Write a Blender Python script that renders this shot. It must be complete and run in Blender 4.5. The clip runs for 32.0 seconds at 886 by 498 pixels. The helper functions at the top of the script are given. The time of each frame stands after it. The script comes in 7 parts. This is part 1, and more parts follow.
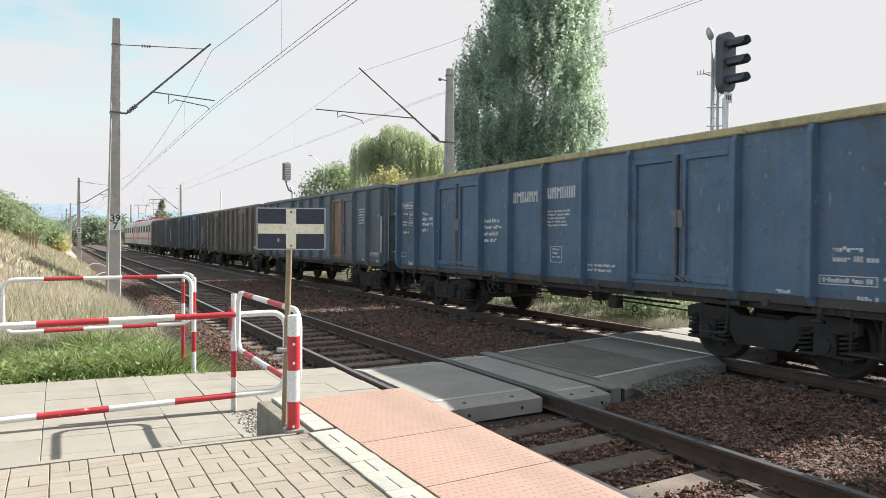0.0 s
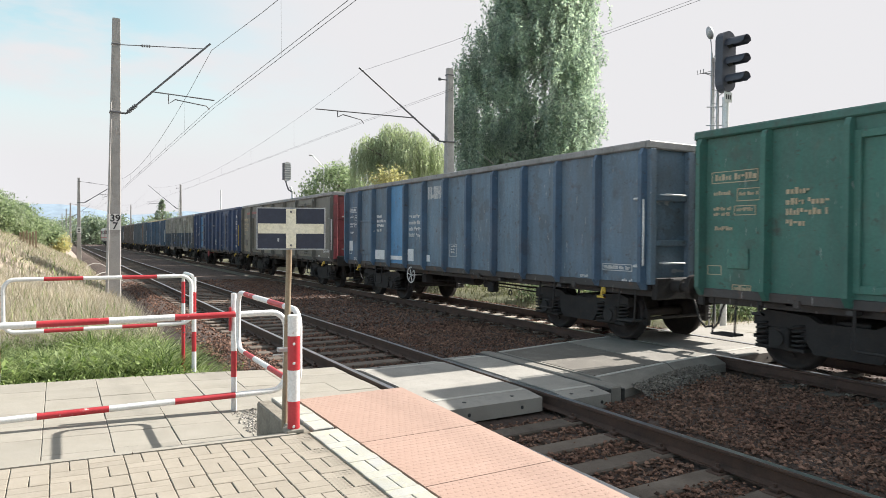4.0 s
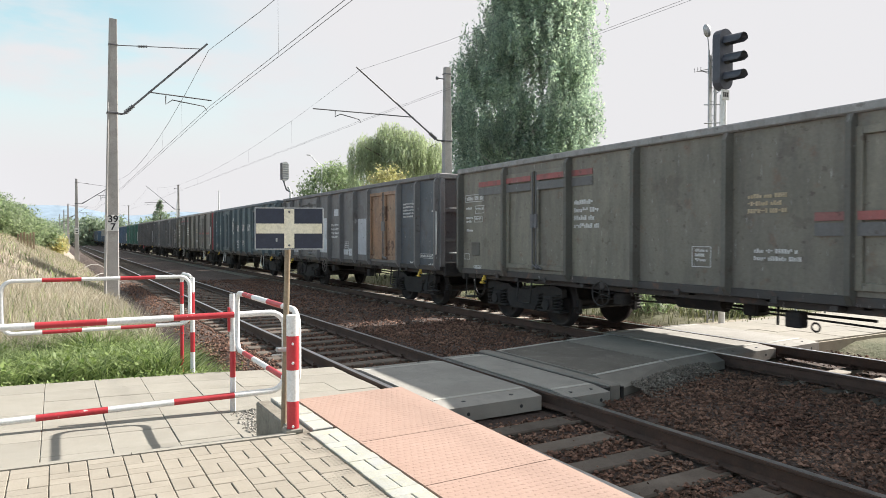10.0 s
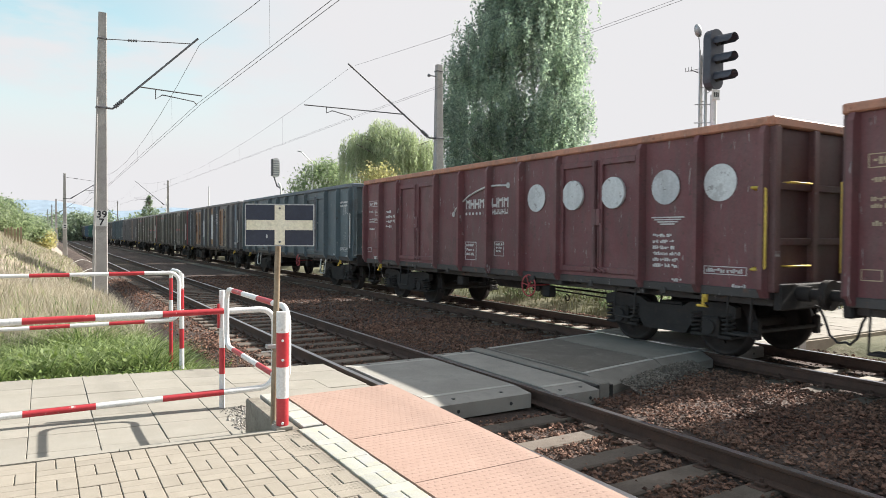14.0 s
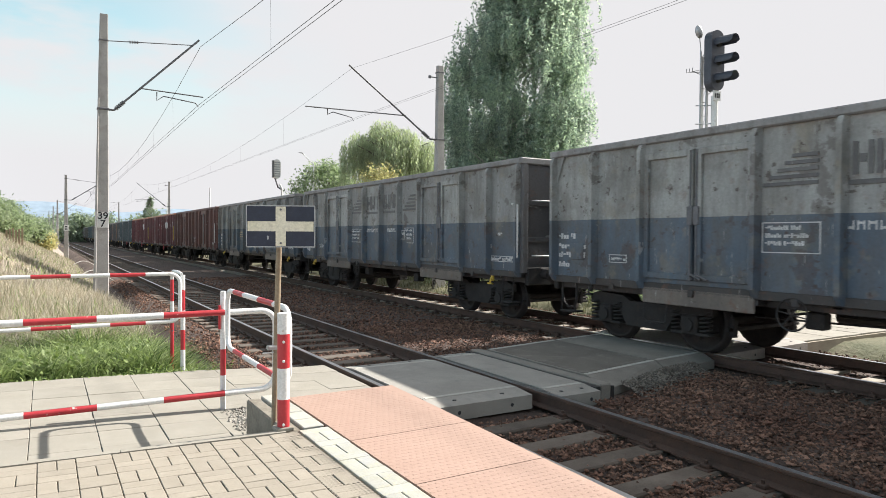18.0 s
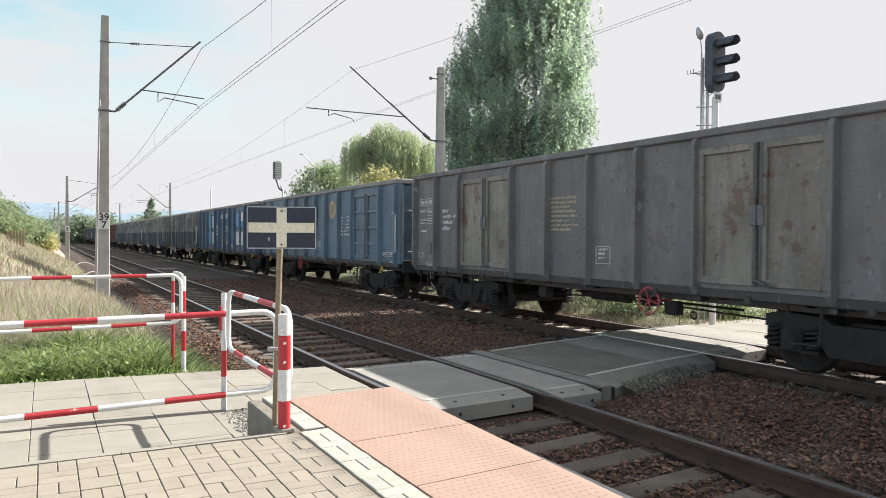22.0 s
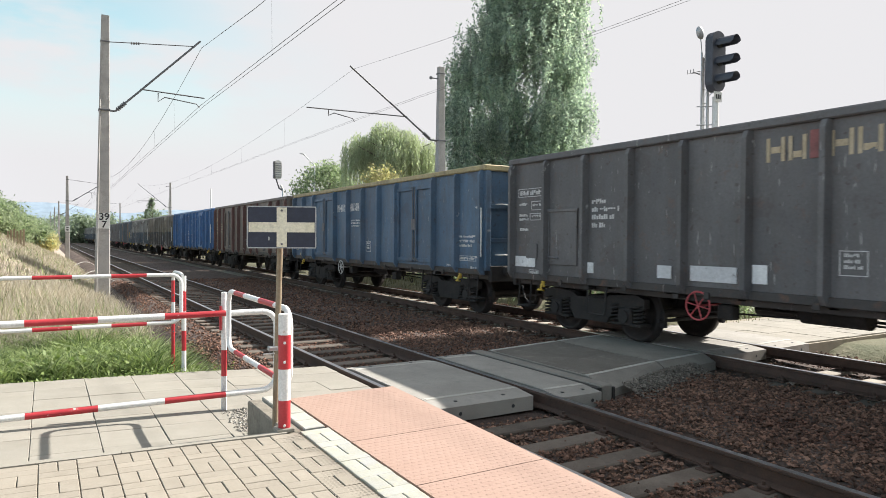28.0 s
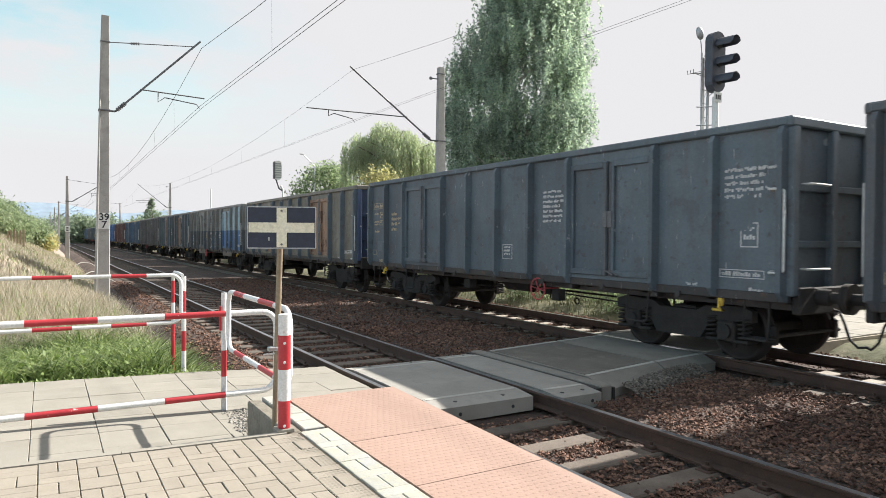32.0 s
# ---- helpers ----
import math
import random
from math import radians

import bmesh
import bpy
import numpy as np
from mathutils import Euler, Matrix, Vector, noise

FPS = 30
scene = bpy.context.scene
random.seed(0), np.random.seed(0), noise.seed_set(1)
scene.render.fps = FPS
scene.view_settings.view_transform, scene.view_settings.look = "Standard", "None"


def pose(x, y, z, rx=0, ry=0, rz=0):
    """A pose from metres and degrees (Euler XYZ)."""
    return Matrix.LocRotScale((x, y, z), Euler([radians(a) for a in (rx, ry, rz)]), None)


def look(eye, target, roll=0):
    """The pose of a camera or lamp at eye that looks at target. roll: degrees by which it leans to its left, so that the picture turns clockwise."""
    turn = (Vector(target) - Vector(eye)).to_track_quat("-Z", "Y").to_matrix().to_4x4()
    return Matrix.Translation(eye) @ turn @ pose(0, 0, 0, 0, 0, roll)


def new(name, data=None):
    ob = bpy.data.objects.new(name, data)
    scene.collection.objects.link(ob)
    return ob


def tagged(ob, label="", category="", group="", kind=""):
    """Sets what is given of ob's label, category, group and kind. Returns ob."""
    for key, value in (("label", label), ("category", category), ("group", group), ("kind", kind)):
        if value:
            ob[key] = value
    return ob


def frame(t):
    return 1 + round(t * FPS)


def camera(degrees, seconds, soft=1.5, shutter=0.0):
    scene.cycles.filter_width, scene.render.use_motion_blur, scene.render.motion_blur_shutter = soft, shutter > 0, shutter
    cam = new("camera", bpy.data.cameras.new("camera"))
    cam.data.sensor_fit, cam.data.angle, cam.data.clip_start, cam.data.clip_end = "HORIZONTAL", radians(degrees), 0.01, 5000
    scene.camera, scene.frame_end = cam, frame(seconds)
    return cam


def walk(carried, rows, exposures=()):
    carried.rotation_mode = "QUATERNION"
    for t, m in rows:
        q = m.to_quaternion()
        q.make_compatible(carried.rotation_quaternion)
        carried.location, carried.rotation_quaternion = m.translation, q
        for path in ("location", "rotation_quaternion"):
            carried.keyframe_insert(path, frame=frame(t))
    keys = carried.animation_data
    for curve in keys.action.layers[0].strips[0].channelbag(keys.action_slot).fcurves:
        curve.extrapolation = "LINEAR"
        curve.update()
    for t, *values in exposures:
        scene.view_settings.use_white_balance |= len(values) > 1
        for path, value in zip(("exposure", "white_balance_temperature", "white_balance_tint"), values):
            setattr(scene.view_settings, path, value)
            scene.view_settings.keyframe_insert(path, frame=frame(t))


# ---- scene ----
# ---------------------------------------------------------------- camera
EYE = (0.0, 0.0, 1.811)


def aim(turn, tilt, lean):
    a, b = radians(turn), radians(tilt)
    way = Vector((math.sin(a) * math.cos(b), math.cos(a) * math.cos(b), math.sin(b)))
    return look(EYE, Vector(EYE) + way * 10, lean)


cam = camera(67.08, 32.0, soft=0.7, shutter=0.06)
PATH = [
    (0.0, 29.987, -0.873, 0.359),
    (0.5, 29.986, -0.885, 0.339),
    (1.0, 29.994, -0.901, 0.335),
    (1.5, 30.008, -0.912, 0.327),
    (2.0, 30.012, -0.901, 0.334),
    (2.5, 30.003, -0.905, 0.342),
    (3.0, 29.992, -0.921, 0.322),
    (3.5, 29.984, -0.909, 0.305),
    (5.5, 30.004, -0.892, 0.335),
    (6.0, 30.001, -0.895, 0.336),
    (6.5, 29.998, -0.906, 0.335),
    (7.0, 30.003, -0.923, 0.325),
    (7.5, 30.005, -0.953, 0.297),
    (8.0, 29.998, -0.982, 0.255),
    (8.5, 29.974, -0.980, 0.176),
    (9.0, 30.043, -1.015, -0.069),
    (9.5, 30.049, -0.812, 0.361),
    (10.0, 30.126, -0.980, -0.001),
    (10.5, 30.183, -1.112, 0.120),
    (10.7, 30.190, -1.310, 0.100),
    (10.8, 30.300, -1.950, 0.000),
    (10.9, 30.620, -2.250, -0.150),
    (11.0, 31.056, -2.304, -0.257),
    (11.3, 31.100, -2.360, -0.250),
    (11.5, 30.882, -1.941, -0.225),
    (11.7, 30.900, -1.450, 0.000),
    (12.0, 30.953, -1.128, 0.171),
    (12.5, 30.924, -1.197, 0.065),
    (12.6, 30.930, -1.350, 0.000),
    (12.7, 30.980, -1.720, -0.080),
    (12.8, 30.980, -2.200, -0.150),
    (13.0, 31.013, -2.603, -0.249),
    (13.1, 31.050, -2.280, -0.100),
    (13.2, 31.030, -1.850, 0.100),
    (13.3, 31.000, -1.470, 0.300),
    (13.5, 30.998, -1.376, 0.358),
    (14.0, 30.911, -1.188, 0.354),
    (14.5, 30.911, -1.178, 0.341),
    (16.5, 30.809, -1.032, 0.339),
    (17.0, 30.822, -1.065, 0.330),
    (17.5, 30.835, -1.097, 0.333),
    (18.0, 30.828, -1.084, 0.337),
    (18.5, 30.818, -1.044, 0.330),
    (19.0, 30.825, -1.028, 0.325),
    (19.5, 30.809, -1.008, 0.333),
    (20.0, 30.756, -0.984, 0.341),
    (20.5, 30.730, -0.998, 0.343),
    (21.0, 30.744, -1.005, 0.364),
    (21.5, 30.753, -0.982, 0.365),
    (22.0, 30.756, -0.969, 0.345),
    (22.5, 30.759, -0.976, 0.349),
    (23.0, 30.758, -0.990, 0.362),
    (23.5, 30.757, -1.003, 0.366),
    (24.0, 30.754, -1.009, 0.355),
    (24.5, 30.751, -0.992, 0.349),
    (25.0, 30.747, -0.960, 0.352),
    (25.5, 30.743, -0.953, 0.347),
    (27.5, 30.748, -0.994, 0.351),
    (28.0, 30.744, -1.002, 0.347),
    (28.5, 30.752, -0.976, 0.356),
    (29.0, 30.773, -0.950, 0.364),
    (29.5, 30.781, -0.945, 0.358),
    (30.0, 30.782, -0.952, 0.357),
    (30.5, 30.787, -0.967, 0.360),
    (31.0, 30.781, -0.969, 0.369),
    (31.5, 30.764, -0.968, 0.369),
    (32.0, 30.751, -0.974, 0.352),
]
walk(cam, [(t, aim(a, b, c)) for t, a, b, c in PATH], exposures=[(0.0, 1.15), (32.0, 1.15)])

# ---------------------------------------------------------------- sky and sun
SUN = Vector((1.33, -0.03, 1.0)).normalized()
world = bpy.data.worlds.new("world")
scene.world = world
world.use_nodes = True
wt = world.node_tree
wt.nodes.clear()
w_out = wt.nodes.new("ShaderNodeOutputWorld")
w_bg = wt.nodes.new("ShaderNodeBackground")
w_sky = wt.nodes.new("ShaderNodeTexSky")
w_sky.sky_type, w_sky.sun_disc = "NISHITA", False
w_sky.sun_elevation = math.asin(SUN.z)
w_sky.sun_rotation = math.atan2(SUN.x, SUN.y)
w_sky.air_density, w_sky.dust_density, w_sky.ozone_density = 1.0, 0.9, 1.2
w_tc = wt.nodes.new("ShaderNodeTexCoord")
w_map = wt.nodes.new("ShaderNodeMapping")
w_map.inputs["Scale"].default_value = (1.0, 1.0, 3.2)
w_noise = wt.nodes.new("ShaderNodeTexNoise")
w_noise.inputs["Scale"].default_value = 2.3
w_noise.inputs["Detail"].default_value = 7
w_noise.inputs["Roughness"].default_value = 0.55
w_sun = wt.nodes.new("ShaderNodeVectorMath")
w_sun.operation = "DOT_PRODUCT"
w_sun.inputs[1].default_value = SUN
w_sep = wt.nodes.new("ShaderNodeSeparateXYZ")


def w_range(socket, lo, hi):
    r = wt.nodes.new("ShaderNodeMapRange")
    r.interpolation_type = "SMOOTHSTEP"
    r.inputs["From Min"].default_value, r.inputs["From Max"].default_value = lo, hi
    wt.links.new(socket, r.inputs["Value"])
    return r.outputs["Result"]


def w_math(kind, a, b):
    n = wt.nodes.new("ShaderNodeMath")
    n.operation, n.use_clamp = kind, True
    for i, value in enumerate((a, b)):
        if isinstance(value, float):
            n.inputs[i].default_value = value
        else:
            wt.links.new(value, n.inputs[i])
    return n.outputs[0]


w_mix = wt.nodes.new("ShaderNodeMix")
w_mix.data_type = "RGBA"
w_pale = wt.nodes.new("ShaderNodeMix")
w_pale.data_type = "RGBA"
w_pale.inputs[6].default_value = (5.2, 5.15, 5.28, 1)
w_pale.inputs[7].default_value = (8.6, 8.6, 9.9, 1)
wt.links.new(w_pale.outputs[2], w_mix.inputs[7])
wt.links.new(w_tc.outputs["Generated"], w_map.inputs["Vector"])
wt.links.new(w_map.outputs["Vector"], w_noise.inputs["Vector"])
wt.links.new(w_tc.outputs["Generated"], w_sun.inputs[0])
wt.links.new(w_tc.outputs["Generated"], w_sep.inputs[0])
# thin white haze everywhere, raised on the unseen side away from the sun as added fill for the wagons' shaded sides;
# blue shows high up and away from the sun, between wisps
w_blue = w_math("MULTIPLY", w_range(w_sep.outputs["Z"], 0.09, 0.3), w_range(w_sun.outputs["Value"], 0.46, 0.12))
wt.links.new(w_range(w_sun.outputs["Value"], 0.05, -0.65), w_pale.inputs[0])
w_blue = w_math("MULTIPLY", w_blue, w_range(w_noise.outputs["Fac"], 0.68, 0.5))
wt.links.new(w_math("SUBTRACT", 1.0, w_math("MULTIPLY", w_blue, 0.9)), w_mix.inputs[0])
w_gain = wt.nodes.new("ShaderNodeMix")
w_gain.data_type, w_gain.blend_type = "RGBA", "MULTIPLY"
w_gain.inputs[0].default_value = 1.0
w_gain.inputs[7].default_value = (1.45, 1.75, 1.33, 1)
wt.links.new(w_sky.outputs["Color"], w_gain.inputs[6])
wt.links.new(w_gain.outputs[2], w_mix.inputs[6])
wt.links.new(w_mix.outputs[2], w_bg.inputs["Color"])
w_bg.inputs["Strength"].default_value = 0.0725
wt.links.new(w_bg.outputs["Background"], w_out.inputs["Surface"])

sun_data = bpy.data.lights.new("sun", "SUN")
sun_data.energy, sun_data.angle, sun_data.color = 5.0, radians(0.6), (1.0, 0.955, 0.885)
sun = new("sun", sun_data)
sun.matrix_world = look((60, -20, 45), Vector((60, -20, 45)) - SUN * 10)


# ---------------------------------------------------------------- materials
def rgb(c):
    return (c[0], c[1], c[2], 1.0)


def mixed(tree, fac, a, b, blend="MIX"):
    m = tree.nodes.new("ShaderNodeMix")
    m.data_type, m.blend_type = "RGBA", blend
    for socket, value in ((0, fac), (6, a), (7, b)):
        if isinstance(value, bpy.types.NodeSocket):
            tree.links.new(value, m.inputs[socket])
        else:
            m.inputs[socket].default_value = value if socket == 0 else rgb(value)
    return m.outputs[2]


def ramp(tree, fac, lo, hi):
    r = tree.nodes.new("ShaderNodeMapRange")
    tree.links.new(fac, r.inputs["Value"])
    r.inputs["From Min"].default_value, r.inputs["From Max"].default_value = lo, hi
    return r.outputs["Result"]


def grain(tree, vector, scale, detail=5, rough=0.6):
    n = tree.nodes.new("ShaderNodeTexNoise")
    n.inputs["Scale"].default_value, n.inputs["Detail"].default_value, n.inputs["Roughness"].default_value = scale, detail, rough
    tree.links.new(vector, n.inputs["Vector"])
    return n.outputs["Fac"]


def start(name):
    m = bpy.data.materials.new(name)
    m.use_nodes = True
    t = m.node_tree
    p = t.nodes["Principled BSDF"]
    tc = t.nodes.new("ShaderNodeTexCoord")
    return m, t, p, tc


def relief(t, p, height, strength, distance=0.01):
    b = t.nodes.new("ShaderNodeBump")
    b.inputs["Strength"].default_value, b.inputs["Distance"].default_value = strength, distance
    t.links.new(height, b.inputs["Height"])
    t.links.new(b.outputs["Normal"], p.inputs["Normal"])


def surface(name, c, c2, big=2.0, fine=40.0, rough=0.8, metal=0.0, bump=0.3, stain=None, amount=0.5, each=0.0, depth=0.01, island=0.0, sharp=(0.52, 0.7)):
    """Two colours mixed at a large scale, a fine grain over them, stains, and a difference from piece to piece."""
    m, t, p, tc = start(name)
    v = tc.outputs["Object"]
    info = t.nodes.new("ShaderNodeObjectInfo")
    if each:
        add = t.nodes.new("ShaderNodeVectorMath")
        add.operation = "MULTIPLY_ADD"
        comb = t.nodes.new("ShaderNodeCombineXYZ")
        for i in range(3):
            t.links.new(info.outputs["Random"], comb.inputs[i])
        add.inputs[1].default_value = (37.0, 53.0, 71.0)
        t.links.new(comb.outputs[0], add.inputs[0])
        t.links.new(v, add.inputs[2])
        v = add.outputs[0]
    n1, n2 = grain(t, v, big), grain(t, v, fine, 4, 0.65)
    col = mixed(t, ramp(t, n1, 0.32, 0.68), c, c2)
    if stain:
        n3 = grain(t, v, big * 2.7, 7, 0.7)
        k = t.nodes.new("ShaderNodeMath")
        k.operation = "MULTIPLY"
        t.links.new(ramp(t, n3, *sharp), k.inputs[0])
        k.inputs[1].default_value = amount
        col = mixed(t, k.outputs[0], col, stain)
    dark = ramp(t, n2, 0.2, 0.75)
    shade = mixed(t, dark, (0.72, 0.72, 0.72), (1.12, 1.12, 1.12))
    col = mixed(t, 1.0, col, shade, "MULTIPLY")
    for value, socket in ((each, info.outputs["Random"]), (island, None)):
        if value:
            if socket is None:
                socket = t.nodes.new("ShaderNodeNewGeometry").outputs["Random Per Island"]
            lo, hi = 1 - value, 1 + value
            col = mixed(t, 1.0, col, mixed(t, socket, (lo, lo, lo), (hi, hi, hi)), "MULTIPLY")
    t.links.new(col, p.inputs["Base Color"])
    p.inputs["Roughness"].default_value, p.inputs["Metallic"].default_value = rough, metal
    if bump:
        relief(t, p, n2, bump, depth)
    return m


def wagon_paint(name, upper, lower=None, split=2.05, dirt=0.45, rust=0.35, seed=0.0, rust_colour=(0.16, 0.075, 0.04), chips=0.25, chip_colour=(0.06, 0.04, 0.032), grime=(0.085, 0.078, 0.072), blotch=0.0):
    """Old wagon paint: one or two tones, rain streaks, rust spots and grey dust."""
    m, t, p, tc = start(name)
    sep = t.nodes.new("ShaderNodeSeparateXYZ")
    t.links.new(tc.outputs["Object"], sep.inputs[0])
    move = t.nodes.new("ShaderNodeVectorMath")
    move.operation = "ADD"
    move.inputs[1].default_value = (seed * 7.3, seed * 17.1, seed * 3.7)
    t.links.new(tc.outputs["Object"], move.inputs[0])
    v = move.outputs[0]
    streaks = t.nodes.new("ShaderNodeMapping")
    streaks.inputs["Scale"].default_value = (1.0, 2.6, 0.5)
    scratch = t.nodes.new("ShaderNodeMapping")
    scratch.inputs["Scale"].default_value = (1.0, 22.0, 2.4)
    t.links.new(v, scratch.inputs["Vector"])
    t.links.new(v, streaks.inputs["Vector"])
    n_big, n_streak, n_fine = grain(t, v, 0.9, 6), grain(t, streaks.outputs[0], 2.0, 6, 0.65), grain(t, v, 26, 5, 0.7)
    n_rust = grain(t, v, 3.4, 8, 0.72)
    n_scratch = grain(t, scratch.outputs[0], 1.3, 3, 0.55)
    info = t.nodes.new("ShaderNodeObjectInfo")
    col = mixed(t, ramp(t, n_big, 0.3, 0.7), tuple(a * 0.92 for a in upper), tuple(min(1, a * 1.3) for a in upper))
    if lower:
        low = mixed(t, ramp(t, n_big, 0.3, 0.7), tuple(a * 0.92 for a in lower), tuple(min(1, a * 1.3) for a in lower))
        edge = t.nodes.new("ShaderNodeMath")
        edge.operation = "LESS_THAN"
        t.links.new(sep.outputs["Z"], edge.inputs[0])
        edge.inputs[1].default_value = split
        col = mixed(t, edge.outputs[0], col, low)

    def part_of(fac, k):
        x = t.nodes.new("ShaderNodeMath")
        x.operation, x.use_clamp = "MULTIPLY", True
        t.links.new(fac, x.inputs[0])
        x.inputs[1].default_value = k
        return x.outputs[0]

    col = mixed(t, 1.0, col, mixed(t, info.outputs["Random"], (0.84, 0.84, 0.85), (1.16, 1.16, 1.14)), "MULTIPLY")
    col = mixed(t, part_of(ramp(t, n_streak, 0.4, 0.72), min(1.0, dirt * 1.3)), col, grime)
    col = mixed(t, part_of(ramp(t, n_big, 0.45, 0.75), dirt * 0.6), col, tuple(a * 1.9 for a in grime))
    if blotch:
        col = mixed(t, part_of(ramp(t, grain(t, v, 1.25, 7, 0.62), 0.47, 0.62), blotch), col, (0.1, 0.088, 0.07))
        col = mixed(t, part_of(ramp(t, grain(t, v, 2.3, 6, 0.6), 0.56, 0.66), blotch * 0.7), col, (0.27, 0.225, 0.15))
    col = mixed(t, part_of(ramp(t, n_rust, 0.575, 0.66), rust), col, rust_colour)
    col = mixed(t, part_of(ramp(t, grain(t, v, 1.5, 9, 0.66), 0.585, 0.61), min(0.85, chips)), col, chip_colour)
    col = mixed(t, part_of(ramp(t, grain(t, v, 8.0, 4, 0.6), 0.64, 0.67), min(0.8, chips + 0.25)), col, chip_colour)
    col = mixed(t, part_of(ramp(t, n_scratch, 0.68, 0.71), 0.6), col, (0.42, 0.42, 0.41))
    col = mixed(t, 1.0, col, mixed(t, ramp(t, n_fine, 0.25, 0.75), (0.8, 0.8, 0.8), (1.15, 1.15, 1.15)), "MULTIPLY")
    t.links.new(col, p.inputs["Base Color"])
    p.inputs["Roughness"].default_value = 0.58
    relief(t, p, n_rust, 0.12, 0.02)
    return m


M = {}
M["paver"] = surface("concrete_paver", (0.268, 0.235, 0.189), (0.302, 0.268, 0.220), 9, 160, 0.9, 0, 0.3, (0.32, 0.29, 0.23), 0.3, 0.06, 0.003)
M["joint"] = surface("sand_joint", (0.24, 0.208, 0.163), (0.31, 0.27, 0.212), 6, 120, 0.95, 0, 0.4, None, 0, 0, 0.004)
M["slab"] = surface("pavement_slab", (0.251, 0.232, 0.195), (0.290, 0.270, 0.232), 3, 130, 0.9, 0, 0.25, (0.33, 0.3, 0.25), 0.35, 0.06, 0.004)
M["concrete"] = surface("weathered_concrete", (0.297, 0.288, 0.266), (0.405, 0.392, 0.360), 2.5, 70, 0.9, 0, 0.4, (0.16, 0.15, 0.13), 0.5, 0.08, 0.006)
M["stained_block"] = surface("stained_block_concrete", (0.17, 0.15, 0.12), (0.27, 0.245, 0.2), 4, 60, 0.92, 0, 0.4, (0.1, 0.08, 0.055), 0.6, 0, 0.006)
M["cross_slab"] = surface("crossing_concrete", (0.265, 0.25, 0.225), (0.335, 0.317, 0.288), 1.8, 90, 0.88, 0, 0.3, (0.19, 0.185, 0.175), 0.5, 0.05, 0.005)
M["cross_dark"] = surface("dusty_crossing_concrete", (0.195, 0.18, 0.158), (0.26, 0.243, 0.215), 1.6, 90, 0.9, 0, 0.35, (0.15, 0.142, 0.13), 0.5, 0, 0.005)
M["asphalt"] = surface("dark_worn_crossing_top", (0.12, 0.108, 0.094), (0.17, 0.155, 0.133), 1.4, 90, 0.9, 0, 0.45, (0.3, 0.275, 0.24), 0.5, 0, 0.006)
M["cross_edge"] = surface("worn_slab_edge", (0.4, 0.385, 0.35), (0.48, 0.46, 0.42), 5, 90, 0.9, 0, 0.3, (0.3, 0.28, 0.25), 0.4, 0, 0.004)
M["red_plate"] = surface("red_tactile_concrete", (0.335, 0.222, 0.175), (0.365, 0.246, 0.196), 6, 140, 0.85, 0, 0.25, None, 0, 0.03, 0.003)
M["yellow"] = surface("worn_yellow_paint", (0.366, 0.362, 0.302), (0.372, 0.374, 0.366), 7, 120, 0.85, 0, 0.3, (0.56, 0.5, 0.3), 0.6, 0.06, 0.004)
M["ballast"] = surface("ballast_stone", (0.12, 0.058, 0.04), (0.23, 0.135, 0.095), 0.8, 22, 0.92, 0, 0.9, (0.06, 0.038, 0.03), 0.5, 0, 0.04, 0.72)
M["ballast_bed"] = surface("ballast_bed", (0.07, 0.048, 0.04), (0.12, 0.086, 0.072), 0.6, 16, 0.95, 0, 1.0, (0.05, 0.034, 0.028), 0.5, 0, 0.06)
M["gravel"] = surface("pale_gravel", (0.221, 0.203, 0.172), (0.307, 0.288, 0.258), 2, 40, 0.92, 0, 0.6, None, 0, 0, 0.01, 0.35)
M["grey_gravel"] = surface("grey_gravel", (0.11, 0.095, 0.08), (0.2, 0.18, 0.155), 2, 40, 0.92, 0, 0.6, None, 0, 0, 0.01, 0.45)
M["sleeper"] = surface("old_sleeper", (0.1, 0.08, 0.064), (0.17, 0.14, 0.115), 2.5, 60, 0.92, 0, 0.5, (0.075, 0.055, 0.045), 0.5, 0.22, 0.008)
M["concrete_sleeper"] = surface("concrete_sleeper", (0.33, 0.295, 0.25), (0.42, 0.38, 0.325), 2.5, 60, 0.9, 0, 0.4, (0.25, 0.2, 0.16), 0.4, 0.12, 0.006)
M["rail"] = surface("rusty_rail", (0.06, 0.038, 0.03), (0.1, 0.06, 0.045), 3, 60, 0.75, 0.15, 0.3, (0.13, 0.075, 0.05), 0.4, 0, 0.003)
M["rail_top"] = surface("polished_rail_head", (0.45, 0.46, 0.48), (0.6, 0.6, 0.62), 1.2, 60, 0.28, 0.95, 0.05)
M["grass_ground"] = surface("grassy_ground", (0.07, 0.08, 0.035), (0.15, 0.135, 0.08), 0.35, 9, 0.95, 0, 0.8, (0.2, 0.175, 0.12), 0.7, 0, 0.05)
M["dry_ground"] = surface("dry_grass_bank", (0.309, 0.253, 0.209), (0.362, 0.306, 0.264), 0.5, 14, 0.95, 0, 0.9, (0.24, 0.23, 0.12), 0.6, 0, 0.06)
M["white_paint"] = surface("white_gloss_paint", (0.681, 0.681, 0.672), (0.754, 0.754, 0.745), 5, 60, 0.45, 0, 0.05, (0.42, 0.3, 0.2), 0.6, sharp=(0.64, 0.7))
M["red_paint"] = surface("red_gloss_paint", (0.4, 0.022, 0.032), (0.47, 0.036, 0.046), 5, 60, 0.45, 0, 0.05, (0.66, 0.6, 0.56), 0.85, sharp=(0.655, 0.67))
